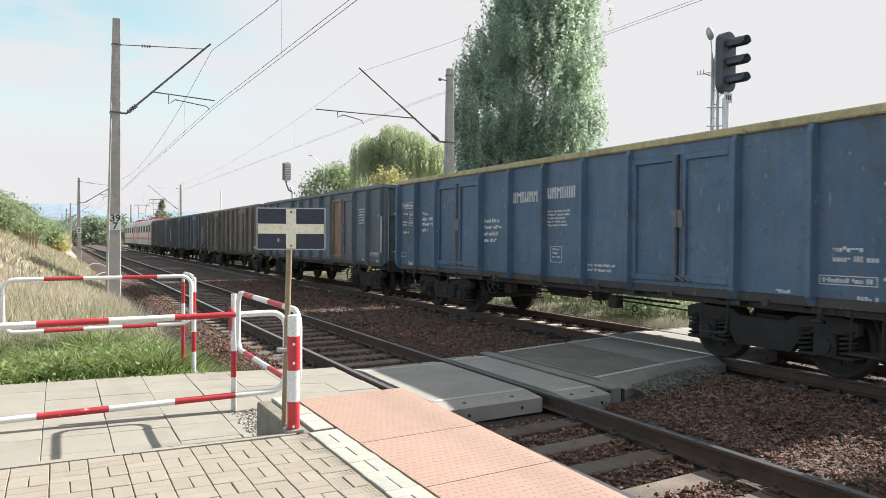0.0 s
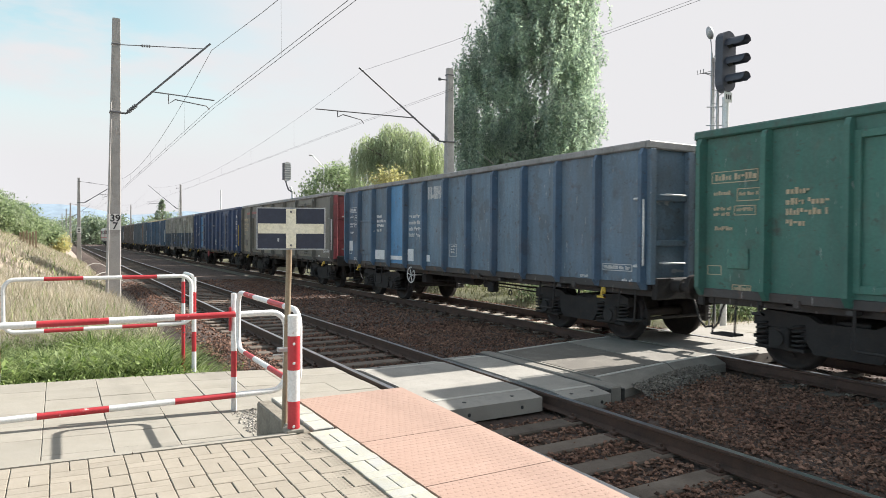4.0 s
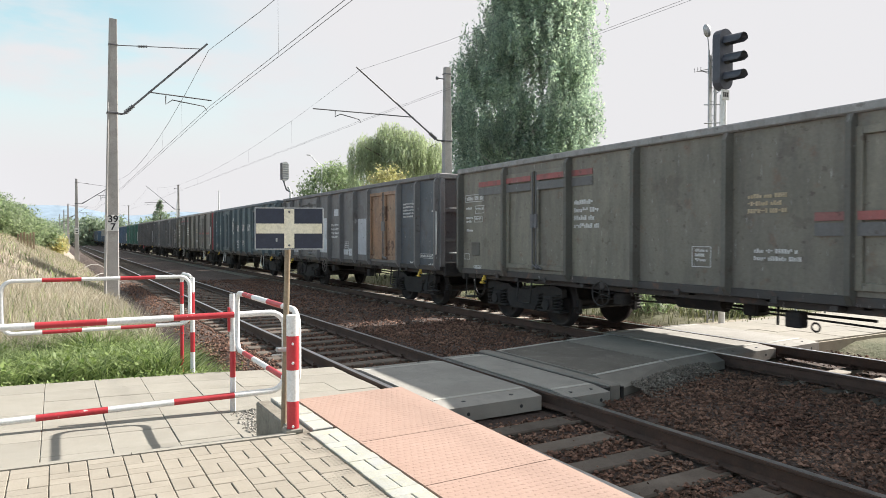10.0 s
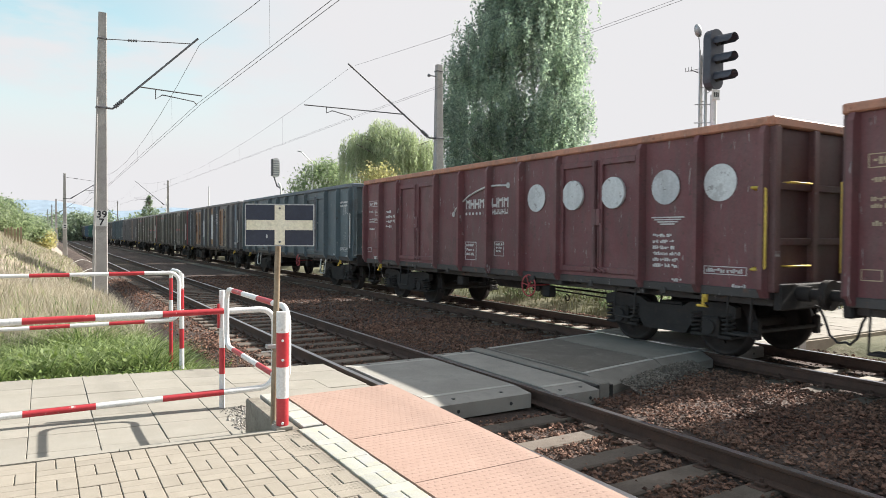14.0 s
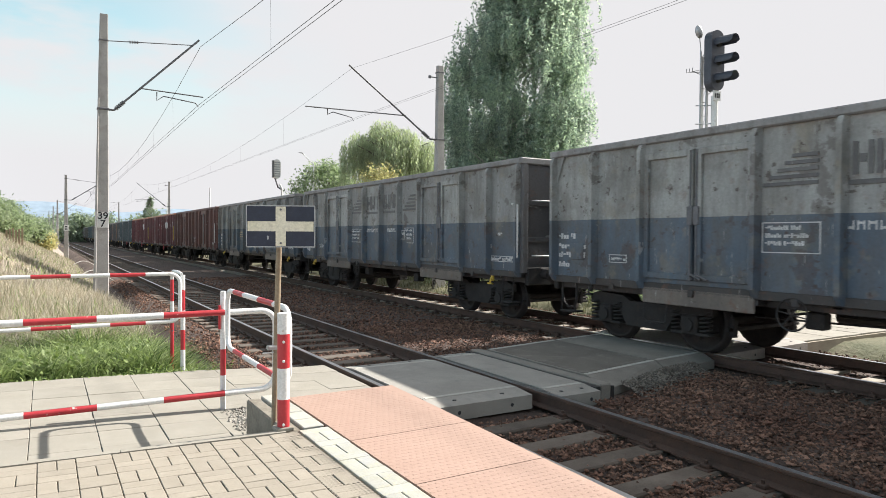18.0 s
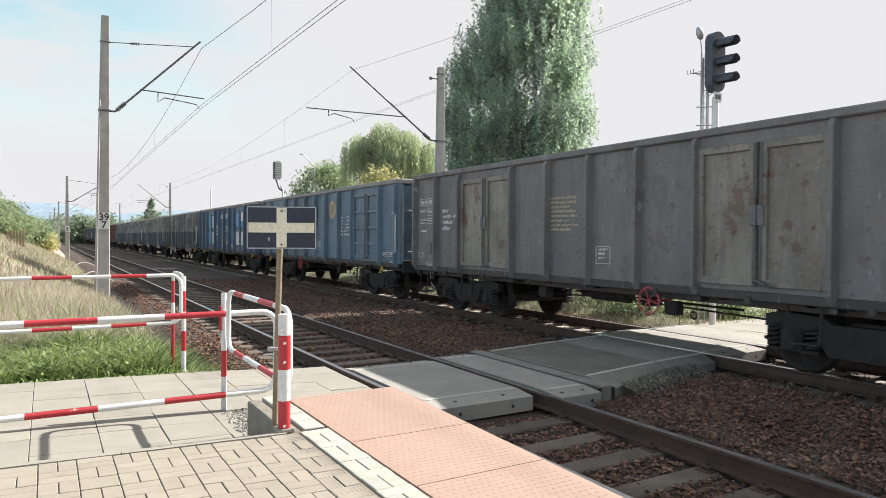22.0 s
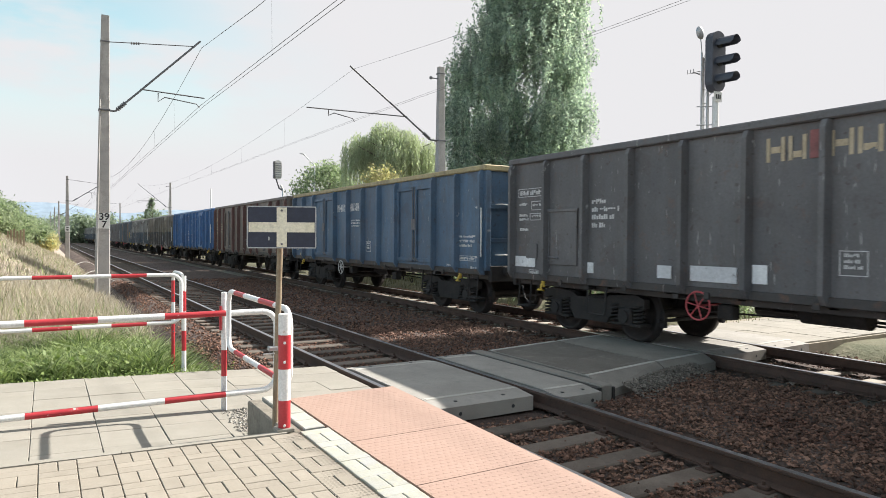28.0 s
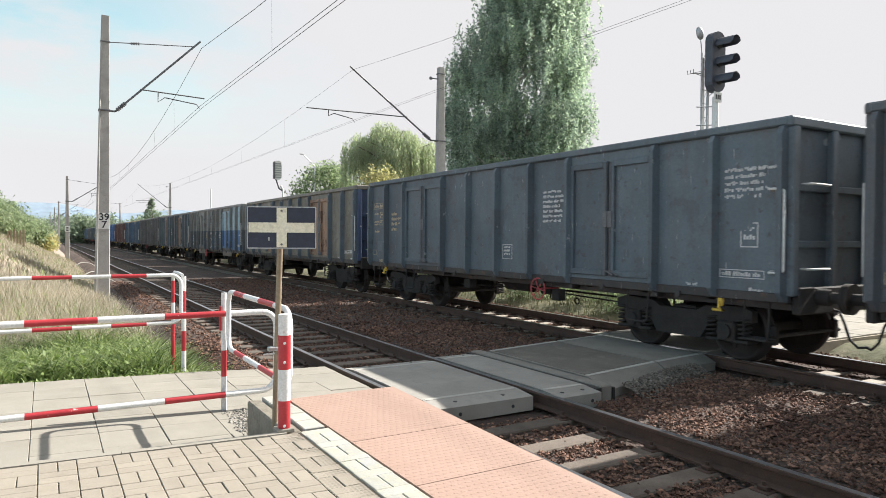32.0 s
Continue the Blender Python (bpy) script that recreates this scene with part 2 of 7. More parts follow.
M["pole_brown"] = surface("old_painted_pole", (0.24, 0.185, 0.12), (0.32, 0.26, 0.18), 6, 50, 0.7, 0.1, 0.2, (0.15, 0.075, 0.04), 0.6)
M["sign_navy"] = surface("navy_enamel", (0.014, 0.02, 0.042), (0.02, 0.028, 0.055), 5, 60, 0.45, 0, 0.03, (0.05, 0.055, 0.07), 0.3)
M["sign_cream"] = surface("cream_enamel", (0.72, 0.68, 0.52), (0.8, 0.76, 0.62), 6, 60, 0.45, 0, 0.03, (0.5, 0.46, 0.36), 0.4)
M["steel"] = surface("galvanised_steel", (0.36, 0.37, 0.38), (0.46, 0.47, 0.48), 5, 60, 0.5, 0.7, 0.1, (0.25, 0.24, 0.23), 0.4)
M["dark_steel"] = surface("dark_line_steel", (0.12, 0.122, 0.13), (0.18, 0.18, 0.19), 6, 60, 0.6, 0.4, 0.1, (0.1, 0.06, 0.045), 0.4)
M["wire"] = surface("copper_wire", (0.08, 0.08, 0.085), (0.11, 0.105, 0.1), 1, 10, 0.5, 0.6, 0)
M["mast"] = surface("mast_concrete", (0.32, 0.31, 0.3), (0.42, 0.405, 0.385), 1.4, 50, 0.92, 0, 0.4, (0.19, 0.175, 0.16), 0.5, 0.06)
M["plate_white"] = surface("white_number_paint", (0.68, 0.68, 0.66), (0.76, 0.76, 0.74), 5, 60, 0.7, 0, 0.05, (0.45, 0.44, 0.42), 0.5)
# black lightened towards blue: lens flare over the signal, put into its colour
M["flare_black"] = surface("weathered_signal_paint", (0.04, 0.045, 0.06), (0.06, 0.066, 0.085), 6, 60, 0.5, 0, 0.05)
M["black"] = surface("black_paint", (0.018, 0.019, 0.022), (0.03, 0.031, 0.035), 6, 60, 0.6, 0, 0.05)
M["bark"] = surface("tree_bark", (0.11, 0.09, 0.07), (0.2, 0.17, 0.14), 3, 30, 0.95, 0, 0.8, (0.05, 0.04, 0.035), 0.5, 0, 0.02)
M["birch_bark"] = surface("birch_bark", (0.5, 0.48, 0.45), (0.62, 0.6, 0.57), 2, 30, 0.9, 0, 0.5, (0.06, 0.055, 0.05), 0.9, 0, 0.02)
M["wheel"] = surface("wheel_steel", (0.026, 0.023, 0.022), (0.045, 0.039, 0.036), 4, 50, 0.7, 0.3, 0.2, (0.09, 0.06, 0.045), 0.4)
M["underframe"] = surface("grimy_underframe", (0.022, 0.021, 0.021), (0.042, 0.039, 0.037), 2.5, 40, 0.85, 0.1, 0.4, (0.1, 0.065, 0.045), 0.45)
M["bogie"] = surface("grimy_bogie", (0.022, 0.021, 0.021), (0.04, 0.037, 0.035), 3, 40, 0.85, 0.1, 0.4, (0.085, 0.06, 0.042), 0.4)
M["lettering"] = surface("pale_stencil_paint", (0.5, 0.5, 0.49), (0.66, 0.66, 0.65), 6, 40, 0.7, 0, 0, (0.35, 0.35, 0.35), 0.5)
M["ochre_lettering"] = surface("ochre_stencil_paint", (0.42, 0.34, 0.22), (0.52, 0.43, 0.3), 6, 40, 0.7, 0, 0, (0.3, 0.25, 0.18), 0.5)
M["hook_yellow"] = surface("yellow_hook_paint", (0.62, 0.42, 0.05), (0.7, 0.5, 0.08), 6, 40, 0.55, 0, 0, (0.3, 0.2, 0.06), 0.4)
M["grab_white"] = surface("white_rail_paint", (0.6, 0.6, 0.58), (0.7, 0.7, 0.68), 6, 40, 0.55, 0, 0, (0.35, 0.32, 0.28), 0.5)
M["grab_yellow"] = surface("yellow_rail_paint", (0.6, 0.42, 0.06), (0.68, 0.5, 0.1), 6, 40, 0.55, 0, 0)
M["wheel_red"] = surface("red_handwheel_paint", (0.42, 0.06, 0.07), (0.5, 0.09, 0.1), 6, 40, 0.55, 0, 0, (0.25, 0.08, 0.07), 0.5)
M["rubber"] = surface("black_rubber", (0.02, 0.02, 0.02), (0.035, 0.035, 0.035), 6, 40, 0.7, 0, 0.1)
M["inside"] = surface("scraped_wagon_inside", (0.12, 0.09, 0.075), (0.2, 0.15, 0.12), 1.2, 30, 0.85, 0.1, 0.3, (0.08, 0.06, 0.05), 0.5)


def leaf_material(name, c, c2, glow=0.35):
    m, t, p, tc = start(name)
    geo = t.nodes.new("ShaderNodeNewGeometry")
    col = mixed(t, geo.outputs["Random Per Island"], c, c2)
    n = grain(t, tc.outputs["Object"], 0.7, 4)
    col = mixed(t, 1.0, col, mixed(t, ramp(t, n, 0.3, 0.7), (0.75, 0.75, 0.75), (1.2, 1.2, 1.1)), "MULTIPLY")
    t.links.new(col, p.inputs["Base Color"])
    p.inputs["Roughness"].default_value = 0.55
    tr = t.nodes.new("ShaderNodeBsdfTranslucent")
    t.links.new(mixed(t, 1.0, col, (1.0, 1.07, 0.84), "MULTIPLY"), tr.inputs["Color"])
    mx = t.nodes.new("ShaderNodeMixShader")
    mx.inputs[0].default_value = glow
    t.links.new(p.outputs[0], mx.inputs[1])
    t.links.new(tr.outputs[0], mx.inputs[2])
    t.links.new(mx.outputs[0], t.nodes["Material Output"].inputs["Surface"])
    return m


M["birch_leaf"] = leaf_material("birch_leaf", (0.23, 0.3, 0.3), (0.55, 0.63, 0.58), 0.58)
M["willow_leaf"] = leaf_material("willow_leaf", (0.32, 0.37, 0.27), (0.5, 0.54, 0.41), 0.55)
M["bush_leaf"] = leaf_material("bush_leaf", (0.18, 0.235, 0.155), (0.36, 0.42, 0.29), 0.55)
M["yellow_leaf"] = leaf_material("yellowing_leaf", (0.42, 0.39, 0.2), (0.58, 0.52, 0.32), 0.5)
# leaf green paled by distance haze, mixed into the colour itself
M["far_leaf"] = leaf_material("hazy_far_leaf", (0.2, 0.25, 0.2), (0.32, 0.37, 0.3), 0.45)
M["grass"] = leaf_material("green_grass", (0.038, 0.078, 0.017), (0.38, 0.45, 0.21), 0.38)
M["dry_grass"] = leaf_material("dry_grass", (0.31, 0.265, 0.222), (0.57, 0.505, 0.45), 0.35)
M["scrub_grass"] = leaf_material("scrub_grass", (0.07, 0.075, 0.04), (0.2, 0.195, 0.12), 0.35)


# ---------------------------------------------------------------- building helpers
class Geo:
    """Collects simple solids, and turns them into one mesh."""

    def __init__(self):
        self.v, self.f, self.s = [], [], []

    def add(self, verts, faces, smooth=False, m=None):
        k = len(self.v)
        self.v += [tuple(m @ Vector(p)) for p in verts] if m is not None else [tuple(p) for p in verts]
        self.f += [tuple(i + k for i in face) for face in faces]
        self.s += [smooth] * len(faces)
        return self

    def box(self, x0, x1, y0, y1, z0, z1, c=0.0, m=None):
        """A box; c: the width of its chamfered edges."""
        if c <= 0:
            v = [(x, y, z) for z in (z0, z1) for y in (y0, y1) for x in (x0, x1)]
            f = [(0, 2, 3, 1), (4, 5, 7, 6), (0, 1, 5, 4), (2, 6, 7, 3), (0, 4, 6, 2), (1, 3, 7, 5)]
            return self.add(v, f, False, m)
        v, ix = [], {}
        for a in (0, 1):
            for b in (0, 1):
                for d in (0, 1):
                    x, y, z = (x0, x1)[a], (y0, y1)[b], (z0, z1)[d]
                    ex, ey, ez = (c, -c)[a], (c, -c)[b], (c, -c)[d]
                    for axis, p in enumerate(((x, y + ey, z + ez), (x + ex, y, z + ez), (x + ex, y + ey, z))):
                        ix[a, b, d, axis] = len(v)
                        v.append(p)
        f = []
        for a in (0, 1):
            q = [ix[a, 0, 0, 0], ix[a, 1, 0, 0], ix[a, 1, 1, 0], ix[a, 0, 1, 0]]
            f.append(q if a else q[::-1])
            q = [ix[0, a, 0, 1], ix[0, a, 1, 1], ix[1, a, 1, 1], ix[1, a, 0, 1]]
            f.append(q if a else q[::-1])
            q = [ix[0, 0, a, 2], ix[1, 0, a, 2], ix[1, 1, a, 2], ix[0, 1, a, 2]]
            f.append(q if a else q[::-1])
        for a in (0, 1):
            for b in (0, 1):
                q = [ix[a, b, 0, 0], ix[a, b, 0, 1], ix[a, b, 1, 1], ix[a, b, 1, 0]]
                f.append(q if (a + b) % 2 else q[::-1])
                q = [ix[a, 0, b, 0], ix[a, 1, b, 0], ix[a, 1, b, 2], ix[a, 0, b, 2]]
                f.append(q if (a + b) % 2 else q[::-1])
                q = [ix[0, a, b, 1], ix[0, a, b, 2], ix[1, a, b, 2], ix[1, a, b, 1]]
                f.append(q if (a + b) % 2 else q[::-1])
                for d in (0, 1):
                    q = [ix[a, b, d, 0], ix[a, b, d, 1], ix[a, b, d, 2]]
                    f.append(q if (a + b + d) % 2 else q[::-1])
        return self.add(v, f, False, m)

    def tube(self, points, r, n=8, caps=True, r_end=None):
        """A round bar along a line of points."""
        pts = [Vector(p) for p in points]
        v, f, rings = [], [], len(pts)
        side = None
        for i, p in enumerate(pts):
            d = (pts[min(i + 1, rings - 1)] - pts[max(i - 1, 0)]).normalized()
            if side is None:
                side = d.orthogonal().normalized()
            side = (side - d * side.dot(d)).normalized()
            other = d.cross(side)
            rad = r if r_end is None else r + (r_end - r) * i / (rings - 1)
            for k in range(n):
                a = 2 * math.pi * k / n
                v.append(p + side * (rad * math.cos(a)) + other * (rad * math.sin(a)))
        for i in range(rings - 1):
            for k in range(n):
                f.append((i * n + k, i * n + (k + 1) % n, (i + 1) * n + (k + 1) % n, (i + 1) * n + k))
        self.add(v, f, True)
        if caps:
            self.add(v, [tuple(range(n - 1, -1, -1)), tuple(range((rings - 1) * n, rings * n))], False)
        return self

    def ring(self, centre, axis, radius, r, n=20, k=6):
        """A closed round hoop."""
        a = Vector(axis).normalized()
        s = a.orthogonal().normalized()
        o = a.cross(s)
        v, f = [], []
        for i in range(n):
            t = 2 * math.pi * i / n
            d = s * math.cos(t) + o * math.sin(t)
            for j in range(k):
                u = 2 * math.pi * j / k
                v.append(Vector(centre) + d * (radius + r * math.cos(u)) + a * (r * math.sin(u)))
        for i in range(n):
            for j in range(k):
                f.append((i * k + j, ((i + 1) % n) * k + j, ((i + 1) % n) * k + (j + 1) % k, i * k + (j + 1) % k))
        return self.add(v, f, True)

    def prism(self, outline, axis, a, b, smooth=False):
        """An outline in the plane across the axis, drawn out from a to b."""
        def at(p, w):
            return {"x": (w, p[0], p[1]), "y": (p[0], w, p[1]), "z": (p[0], p[1], w)}[axis]
        n = len(outline)
        v = [at(p, a) for p in outline] + [at(p, b) for p in outline]
        f = [(i, (i + 1) % n, n + (i + 1) % n, n + i) for i in range(n)]
        self.add(v, f, smooth)
        return self.add(v, [tuple(range(n - 1, -1, -1)), tuple(range(n, 2 * n))], False)

    def mesh(self, name, *mats):
        me = bpy.data.meshes.new(name)
        me.from_pydata(self.v, [], self.f)
        me.polygons.foreach_set("use_smooth", self.s)
        bm = bmesh.new()
        bm.from_mesh(me)
        bmesh.ops.recalc_face_normals(bm, faces=bm.faces)
        bm.to_mesh(me)
        bm.free()
        for m in mats:
            me.materials.append(m)
        me.update()
        return me


def part(name, geo, material, parent, label=""):
    """One mesh object under a thing or a part."""
    ob = new(name, geo.mesh(name, material) if isinstance(geo, Geo) else geo)
    ob.parent = parent
    if not isinstance(geo, Geo) and material is not None:
        if not geo.materials:
            geo.materials.append(material)
        ob.material_slots[0].link, ob.material_slots[0].material = "OBJECT", material
    return tagged(ob, label)


def thing(name, label, category, at=(0, 0, 0), group="", kind=""):
    ob = new(name)
    ob.location = at
    ob.empty_display_size = 0.2
    return tagged(ob, label, category, group, kind)


def solo(name, geo, material, label, category, kind="", group=""):
    return tagged(new(name, geo.mesh(name, material)), label, category, group, kind)


def lumps(count, spots, size, rnd, flat=0.7):
    """Many irregular stones as one mesh: numpy points, sizes and turns."""
    base = np.array([(1, 0, 0), (-1, 0, 0), (0, 1, 0), (0, -1, 0), (0, 0, 1), (0, 0, -1)], float)
    faces = np.array([(0, 2, 4), (2, 1, 4), (1, 3, 4), (3, 0, 4), (2, 0, 5), (1, 2, 5), (3, 1, 5), (0, 3, 5)])
    v = np.repeat(base[None], count, 0)
    v = v * rnd.uniform(0.65, 1.25, (count, 6, 1)) + rnd.uniform(-0.28, 0.28, (count, 6, 3))
    v[:, :, 2] *= flat
    a = rnd.uniform(0, 6.283, count)
    c, s = np.cos(a)[:, None], np.sin(a)[:, None]
    x, y = v[:, :, 0] * c - v[:, :, 1] * s, v[:, :, 0] * s + v[:, :, 1] * c
    v[:, :, 0], v[:, :, 1] = x, y
    v = v * size[:, None, None] + spots[:, None, :]
    f = (faces[None] + (np.arange(count) * 6)[:, None, None]).reshape(-1, 3)
    return v.reshape(-1, 3), f


def quick_mesh(name, v, f, mat, smooth=False):
    me = bpy.data.meshes.new(name)
    me.from_pydata(v.tolist() if hasattr(v, "tolist") else v, [], f.tolist() if hasattr(f, "tolist") else f)
    me.materials.append(mat)
    if smooth:
        me.polygons.foreach_set("use_smooth", [True] * len(me.polygons))
    me.update()
    return me


def blades(spots, length, lean, width, rnd):
    """Grass blades, each bent once: two quads apiece."""
    n = len(spots)
    a = rnd.uniform(0, 6.283, n)
    side = np.stack([np.cos(a), np.sin(a), np.zeros(n)], 1) * (width * rnd.uniform(0.6, 1.3, n))[:, None]
    b = rnd.uniform(0, 6.283, n)
    out = np.stack([np.cos(b), np.sin(b), np.zeros(n)], 1) * (lean * length * rnd.uniform(0.2, 1.0, n))[:, None]
    up = np.stack([np.zeros(n), np.zeros(n), length], 1)
    mid, tip = spots + up * 0.6 + out * 0.35, spots + up + out
    v = np.stack([spots - side, spots + side, mid - side * 0.8, mid + side * 0.8, tip], 1).reshape(-1, 3)
    k = (np.arange(n) * 5)[:, None]
    quads, tris = (k + np.array([[0, 1, 3, 2]])), (k + np.array([[2, 3, 4]]))
    return v, [tuple(q) for q in quads.tolist()] + [tuple(q) for q in tris.tolist()]


# ---------------------------------------------------------------- plan
TRACK_A, TRACK_B = 4.25, 9.745          # middle lines of the near and the far track
PLATFORM, EDGE, END = 0.5, 2.62, 5.26   # platform height, its edge beside the rails, its end at the crossing
KERB = 4.33                             # end of the paved platform
CROSS = (6.15, 8.75)                    # the level crossing, along the track


def ground_z(x, y):
    """Height of the land: a bank on the near side of the railway, a flat strip beyond it."""
    z = -0.5
    if x < 2.3:
        rise = min(max((2.0 - x) * 0.62, 0.0), 0.42)
        z = -0.5 + rise
        far = min(max((y - 11.5) / 14.0, 0.0), 1.0)
        z += far * min(max((1.2 - x) * 0.52, 0.0), 2.4) + far * 0.09 * max(0.0, min(4.0, -x - 4.0))
    if x > 12.0:
        z = -0.5 + min((x - 12.0) * 0.5, 0.36)
    if y < 9.5 and x < 2.3:
        z = min(z, -0.3)
    z += 0.05 * noise.noise(Vector((x * 0.8, y * 0.8, 0)))
    return z


def make_ground():
    xs = [-1800, -600, -200, -80, -40, -25, -17, -12] + [-9 + i * 0.5 for i in range(49)] + [17, 19, 22, 26, 32, 45, 80, 200, 600, 1800]
    ys = [-1500, -300, -80, -30, -12, -5, 0, 3, 6] + [8 + i * 0.7 for i in range(60)] + [52, 56, 62, 70, 80, 95, 115, 140, 180, 260, 500, 1200, 3200]
    v = [(x, y, ground_z(x, y)) for y in ys for x in xs]
    n = len(xs)
    f = [(j * n + i, j * n + i + 1, (j + 1) * n + i + 1, (j + 1) * n + i) for j in range(len(ys) - 1) for i in range(n - 1)]
    me = quick_mesh("ground", v, f, M["grass_ground"], True)
    me.materials.append(M["dry_ground"])
    for p in me.polygons:
        c = p.center
        if c.y > 13 and c.x < 1.8 and c.y < 150:
            p.material_index = 1
    tagged(new("ground", me), "grassy railway land with a dry bank beside the line", "ground", kind="structure")


make_ground()


def make_ballast():
    """The stone bed of both tracks, its top a little below the rail heads."""
    ys = [-40, -20, -8] + [-4 + i * 0.35 for i in range(75)] + [24, 28, 34, 42, 55, 80, 120, 200, 420]
    xs = [1.7, 2.2, 2.7] + [2.9 + i * 0.28 for i in range(31)] + [11.7, 12.4, 12.9]
    v = []
    for y in ys:
        for x in xs:
            z = -0.23
            d = min(abs(x - TRACK_A), abs(x - TRACK_B))
            if d > 1.35:
                z += 0.05
            if x < 2.6:
                z -= (2.6 - x) * 0.45
            if x > 11.6:
                z -= (x - 11.6) * 0.42
            v.append((x, y, z + 0.035 * noise.noise(Vector((x * 2.2, y * 2.2, 3)))))
    n = len(xs)
    f = [(j * n + i, j * n + i + 1, (j + 1) * n + i + 1, (j + 1) * n + i) for j in range(len(ys) - 1) for i in range(n - 1)]
    bed = tagged(new("ballast_bed", quick_mesh("ballast_bed", v, f, M["ballast_bed"], True)), "rust-stained stone ballast under both tracks", "ballast", kind="structure")
    rnd = np.random.default_rng(5)
    zones = ((2.7, 9.0, 1.2, 6.4, 26000), (2.3, 12.3, -0.5, 9.0, 20000), (2.3, 12.3, 8.6, 13.5, 27000), (2.3, 12.3, 13.5, 32.0, 30000))
    x = np.concatenate([rnd.uniform(q[0], q[1], q[4]) for q in zones])
    y = np.concatenate([rnd.uniform(q[2], q[3], q[4]) for q in zones])
    shift = np.clip((x - 6.1) * 0.24, 0, 0.75)
    keep = ~((y > CROSS[0] - 0.25 + shift) & (y < CROSS[1] + 0.2 + shift) & (x > 2.9) & (x < 11.9))
    keep &= ~((x < EDGE + 0.1) & (y < END + 0.1))
    for rail in (3.5, 5.0, 8.995, 10.495):
        keep &= abs(x - rail) > 0.1
    x, y = x[keep], y[keep]
    z = np.array([-0.222 + (0.045 if min(abs(a - TRACK_A), abs(a - TRACK_B)) > 1.35 else 0.0) - max(0, 2.6 - a) * 0.45 - max(0, a - 11.6) * 0.42 for a in x])
    size = 0.011 + 0.02 * rnd.random(len(x)) ** 1.5 * np.where(y > 12, 1.5, 1.0)
    z += np.where(rnd.random(len(x)) < 0.3, 0.03, 0.0)
    bare = (abs((y - 0.2 + 0.3) % 0.6 - 0.3) < 0.12) & (np.minimum(abs(x - TRACK_A), abs(x - TRACK_B)) < 1.2)
    bare &= rnd.random(len(x)) < 0.93
    x, y, z, size, bare = x[~bare], y[~bare], z[~bare], size[~bare], bare[~bare]
    v, f = lumps(len(x), np.stack([x, y, z + size * 0.25], 1), size, rnd)
    stones = new("ballast_stone", quick_mesh("ballast_stone", v, f, M["ballast"]))
    tagged(stones, "loose brown and grey ballast stones", "ballast", kind="stuff")


make_ballast()


def rail_geo(x, y0, y1, head):
    """A flat-bottomed rail, or only the bright strip on its head."""
    g = Geo()
    if head:
        return g.box(x - 0.03, x + 0.03, y0, y1, -0.003, 0.002)
    outline = [(x - 0.0625, -0.172), (x + 0.0625, -0.172), (x + 0.0625, -0.16), (x + 0.009, -0.135), (x + 0.009, -0.045), (x + 0.036, -0.032), (x + 0.036, -0.008), (x + 0.028, -0.001),
               (x - 0.028, -0.001), (x - 0.036, -0.008), (x - 0.036, -0.032), (x - 0.009, -0.045), (x - 0.009, -0.135), (x - 0.0625, -0.16)]
    return g.prism(outline, "y", y0, y1)


def make_track(name, x, label, concrete):
    track = thing(name, label, "railway track", (0, 0, 0), kind="structure")
    for s in (-0.753, 0.753):
        rail = part("rail", rail_geo(x + s, -40, 420, False), M["rail"], track, "rust-brown steel rail")
        part("rail_head", rail_geo(x + s, -40, 420, True), M["rail_top"], rail, "bright worn running surface")
    g = Geo()
    if concrete:
        g.box(-0.8, 0.8, -0.12, 0.12, -0.36, -0.182, 0.015)
        for s in (-1, 1):
            g.box(min(s * 0.8, s * 1.25), max(s * 0.8, s * 1.25), -0.12, 0.12, -0.4, -0.27, 0.015)
    else:
        g.box(-1.25, 1.25, -0.125, 0.125, -0.36, -0.182, 0.015)
    wood = M["concrete_sleeper"] if concrete else M["sleeper"]
    me = g.mesh("sleeper", wood)
    clip = Geo()
    for s in (-0.753, 0.753):
        clip.box(s - 0.17, s + 0.17, -0.075, 0.075, -0.19, -0.17, 0.006)
        for q in (-0.1, 0.1):
            clip.box(s + q - 0.03, s + q + 0.03, -0.045, 0.045, -0.172, -0.135, 0.008)
            clip.tube([(s + q, 0, -0.14), (s + q, 0, -0.105)], 0.017, 6)
    clip_me = clip.mesh("rail_fastening", M["rail"])
    rnd = random.Random(3)
    rest = Geo()
    for i in range(-6, 230):
        y = i * 0.6 + 0.2
        if CROSS[0] - 0.1 < y < CROSS[1] + 0.1:
            continue
        if -2 < y < 34:
            ob = part("sleeper", me, None, track)
            ob.location = (x + rnd.uniform(-0.02, 0.02), y + rnd.uniform(-0.03, 0.03), rnd.uniform(-0.012, 0.006))
            ob.rotation_euler = (0, 0, rnd.uniform(-0.012, 0.012))
            if y < 22:
                fast = part("rail_fastening", clip_me, None, ob)
        else:
            rest.box(x - 1.25, x + 1.25, y - 0.12, y + 0.12, -0.3, -0.182)
    if concrete:
        ends = Geo()
        for i in range(-6, 60):
            y = i * 0.6 + 0.2
            if not CROSS[0] - 0.1 < y < CROSS[1] + 0.1:
                for s in (-1, 1):
                    ends.box(x + s * 1.04 - 0.2, x + s * 1.04 + 0.2, y - 0.11, y + 0.11, -0.4, -0.187 + rnd.uniform(-0.02, 0.006), 0.015)
        tagged(part("sleeper_end", ends, M["sleeper"], track), "dirty brown sleeper ends outside the rails", kind="stuff")
    tagged(part("far_sleeper", rest, wood, track), "row of old sleepers in the distance", kind="stuff")
    return track


make_track("track_near", TRACK_A, "empty near track with rusty rails on old sleepers", False)
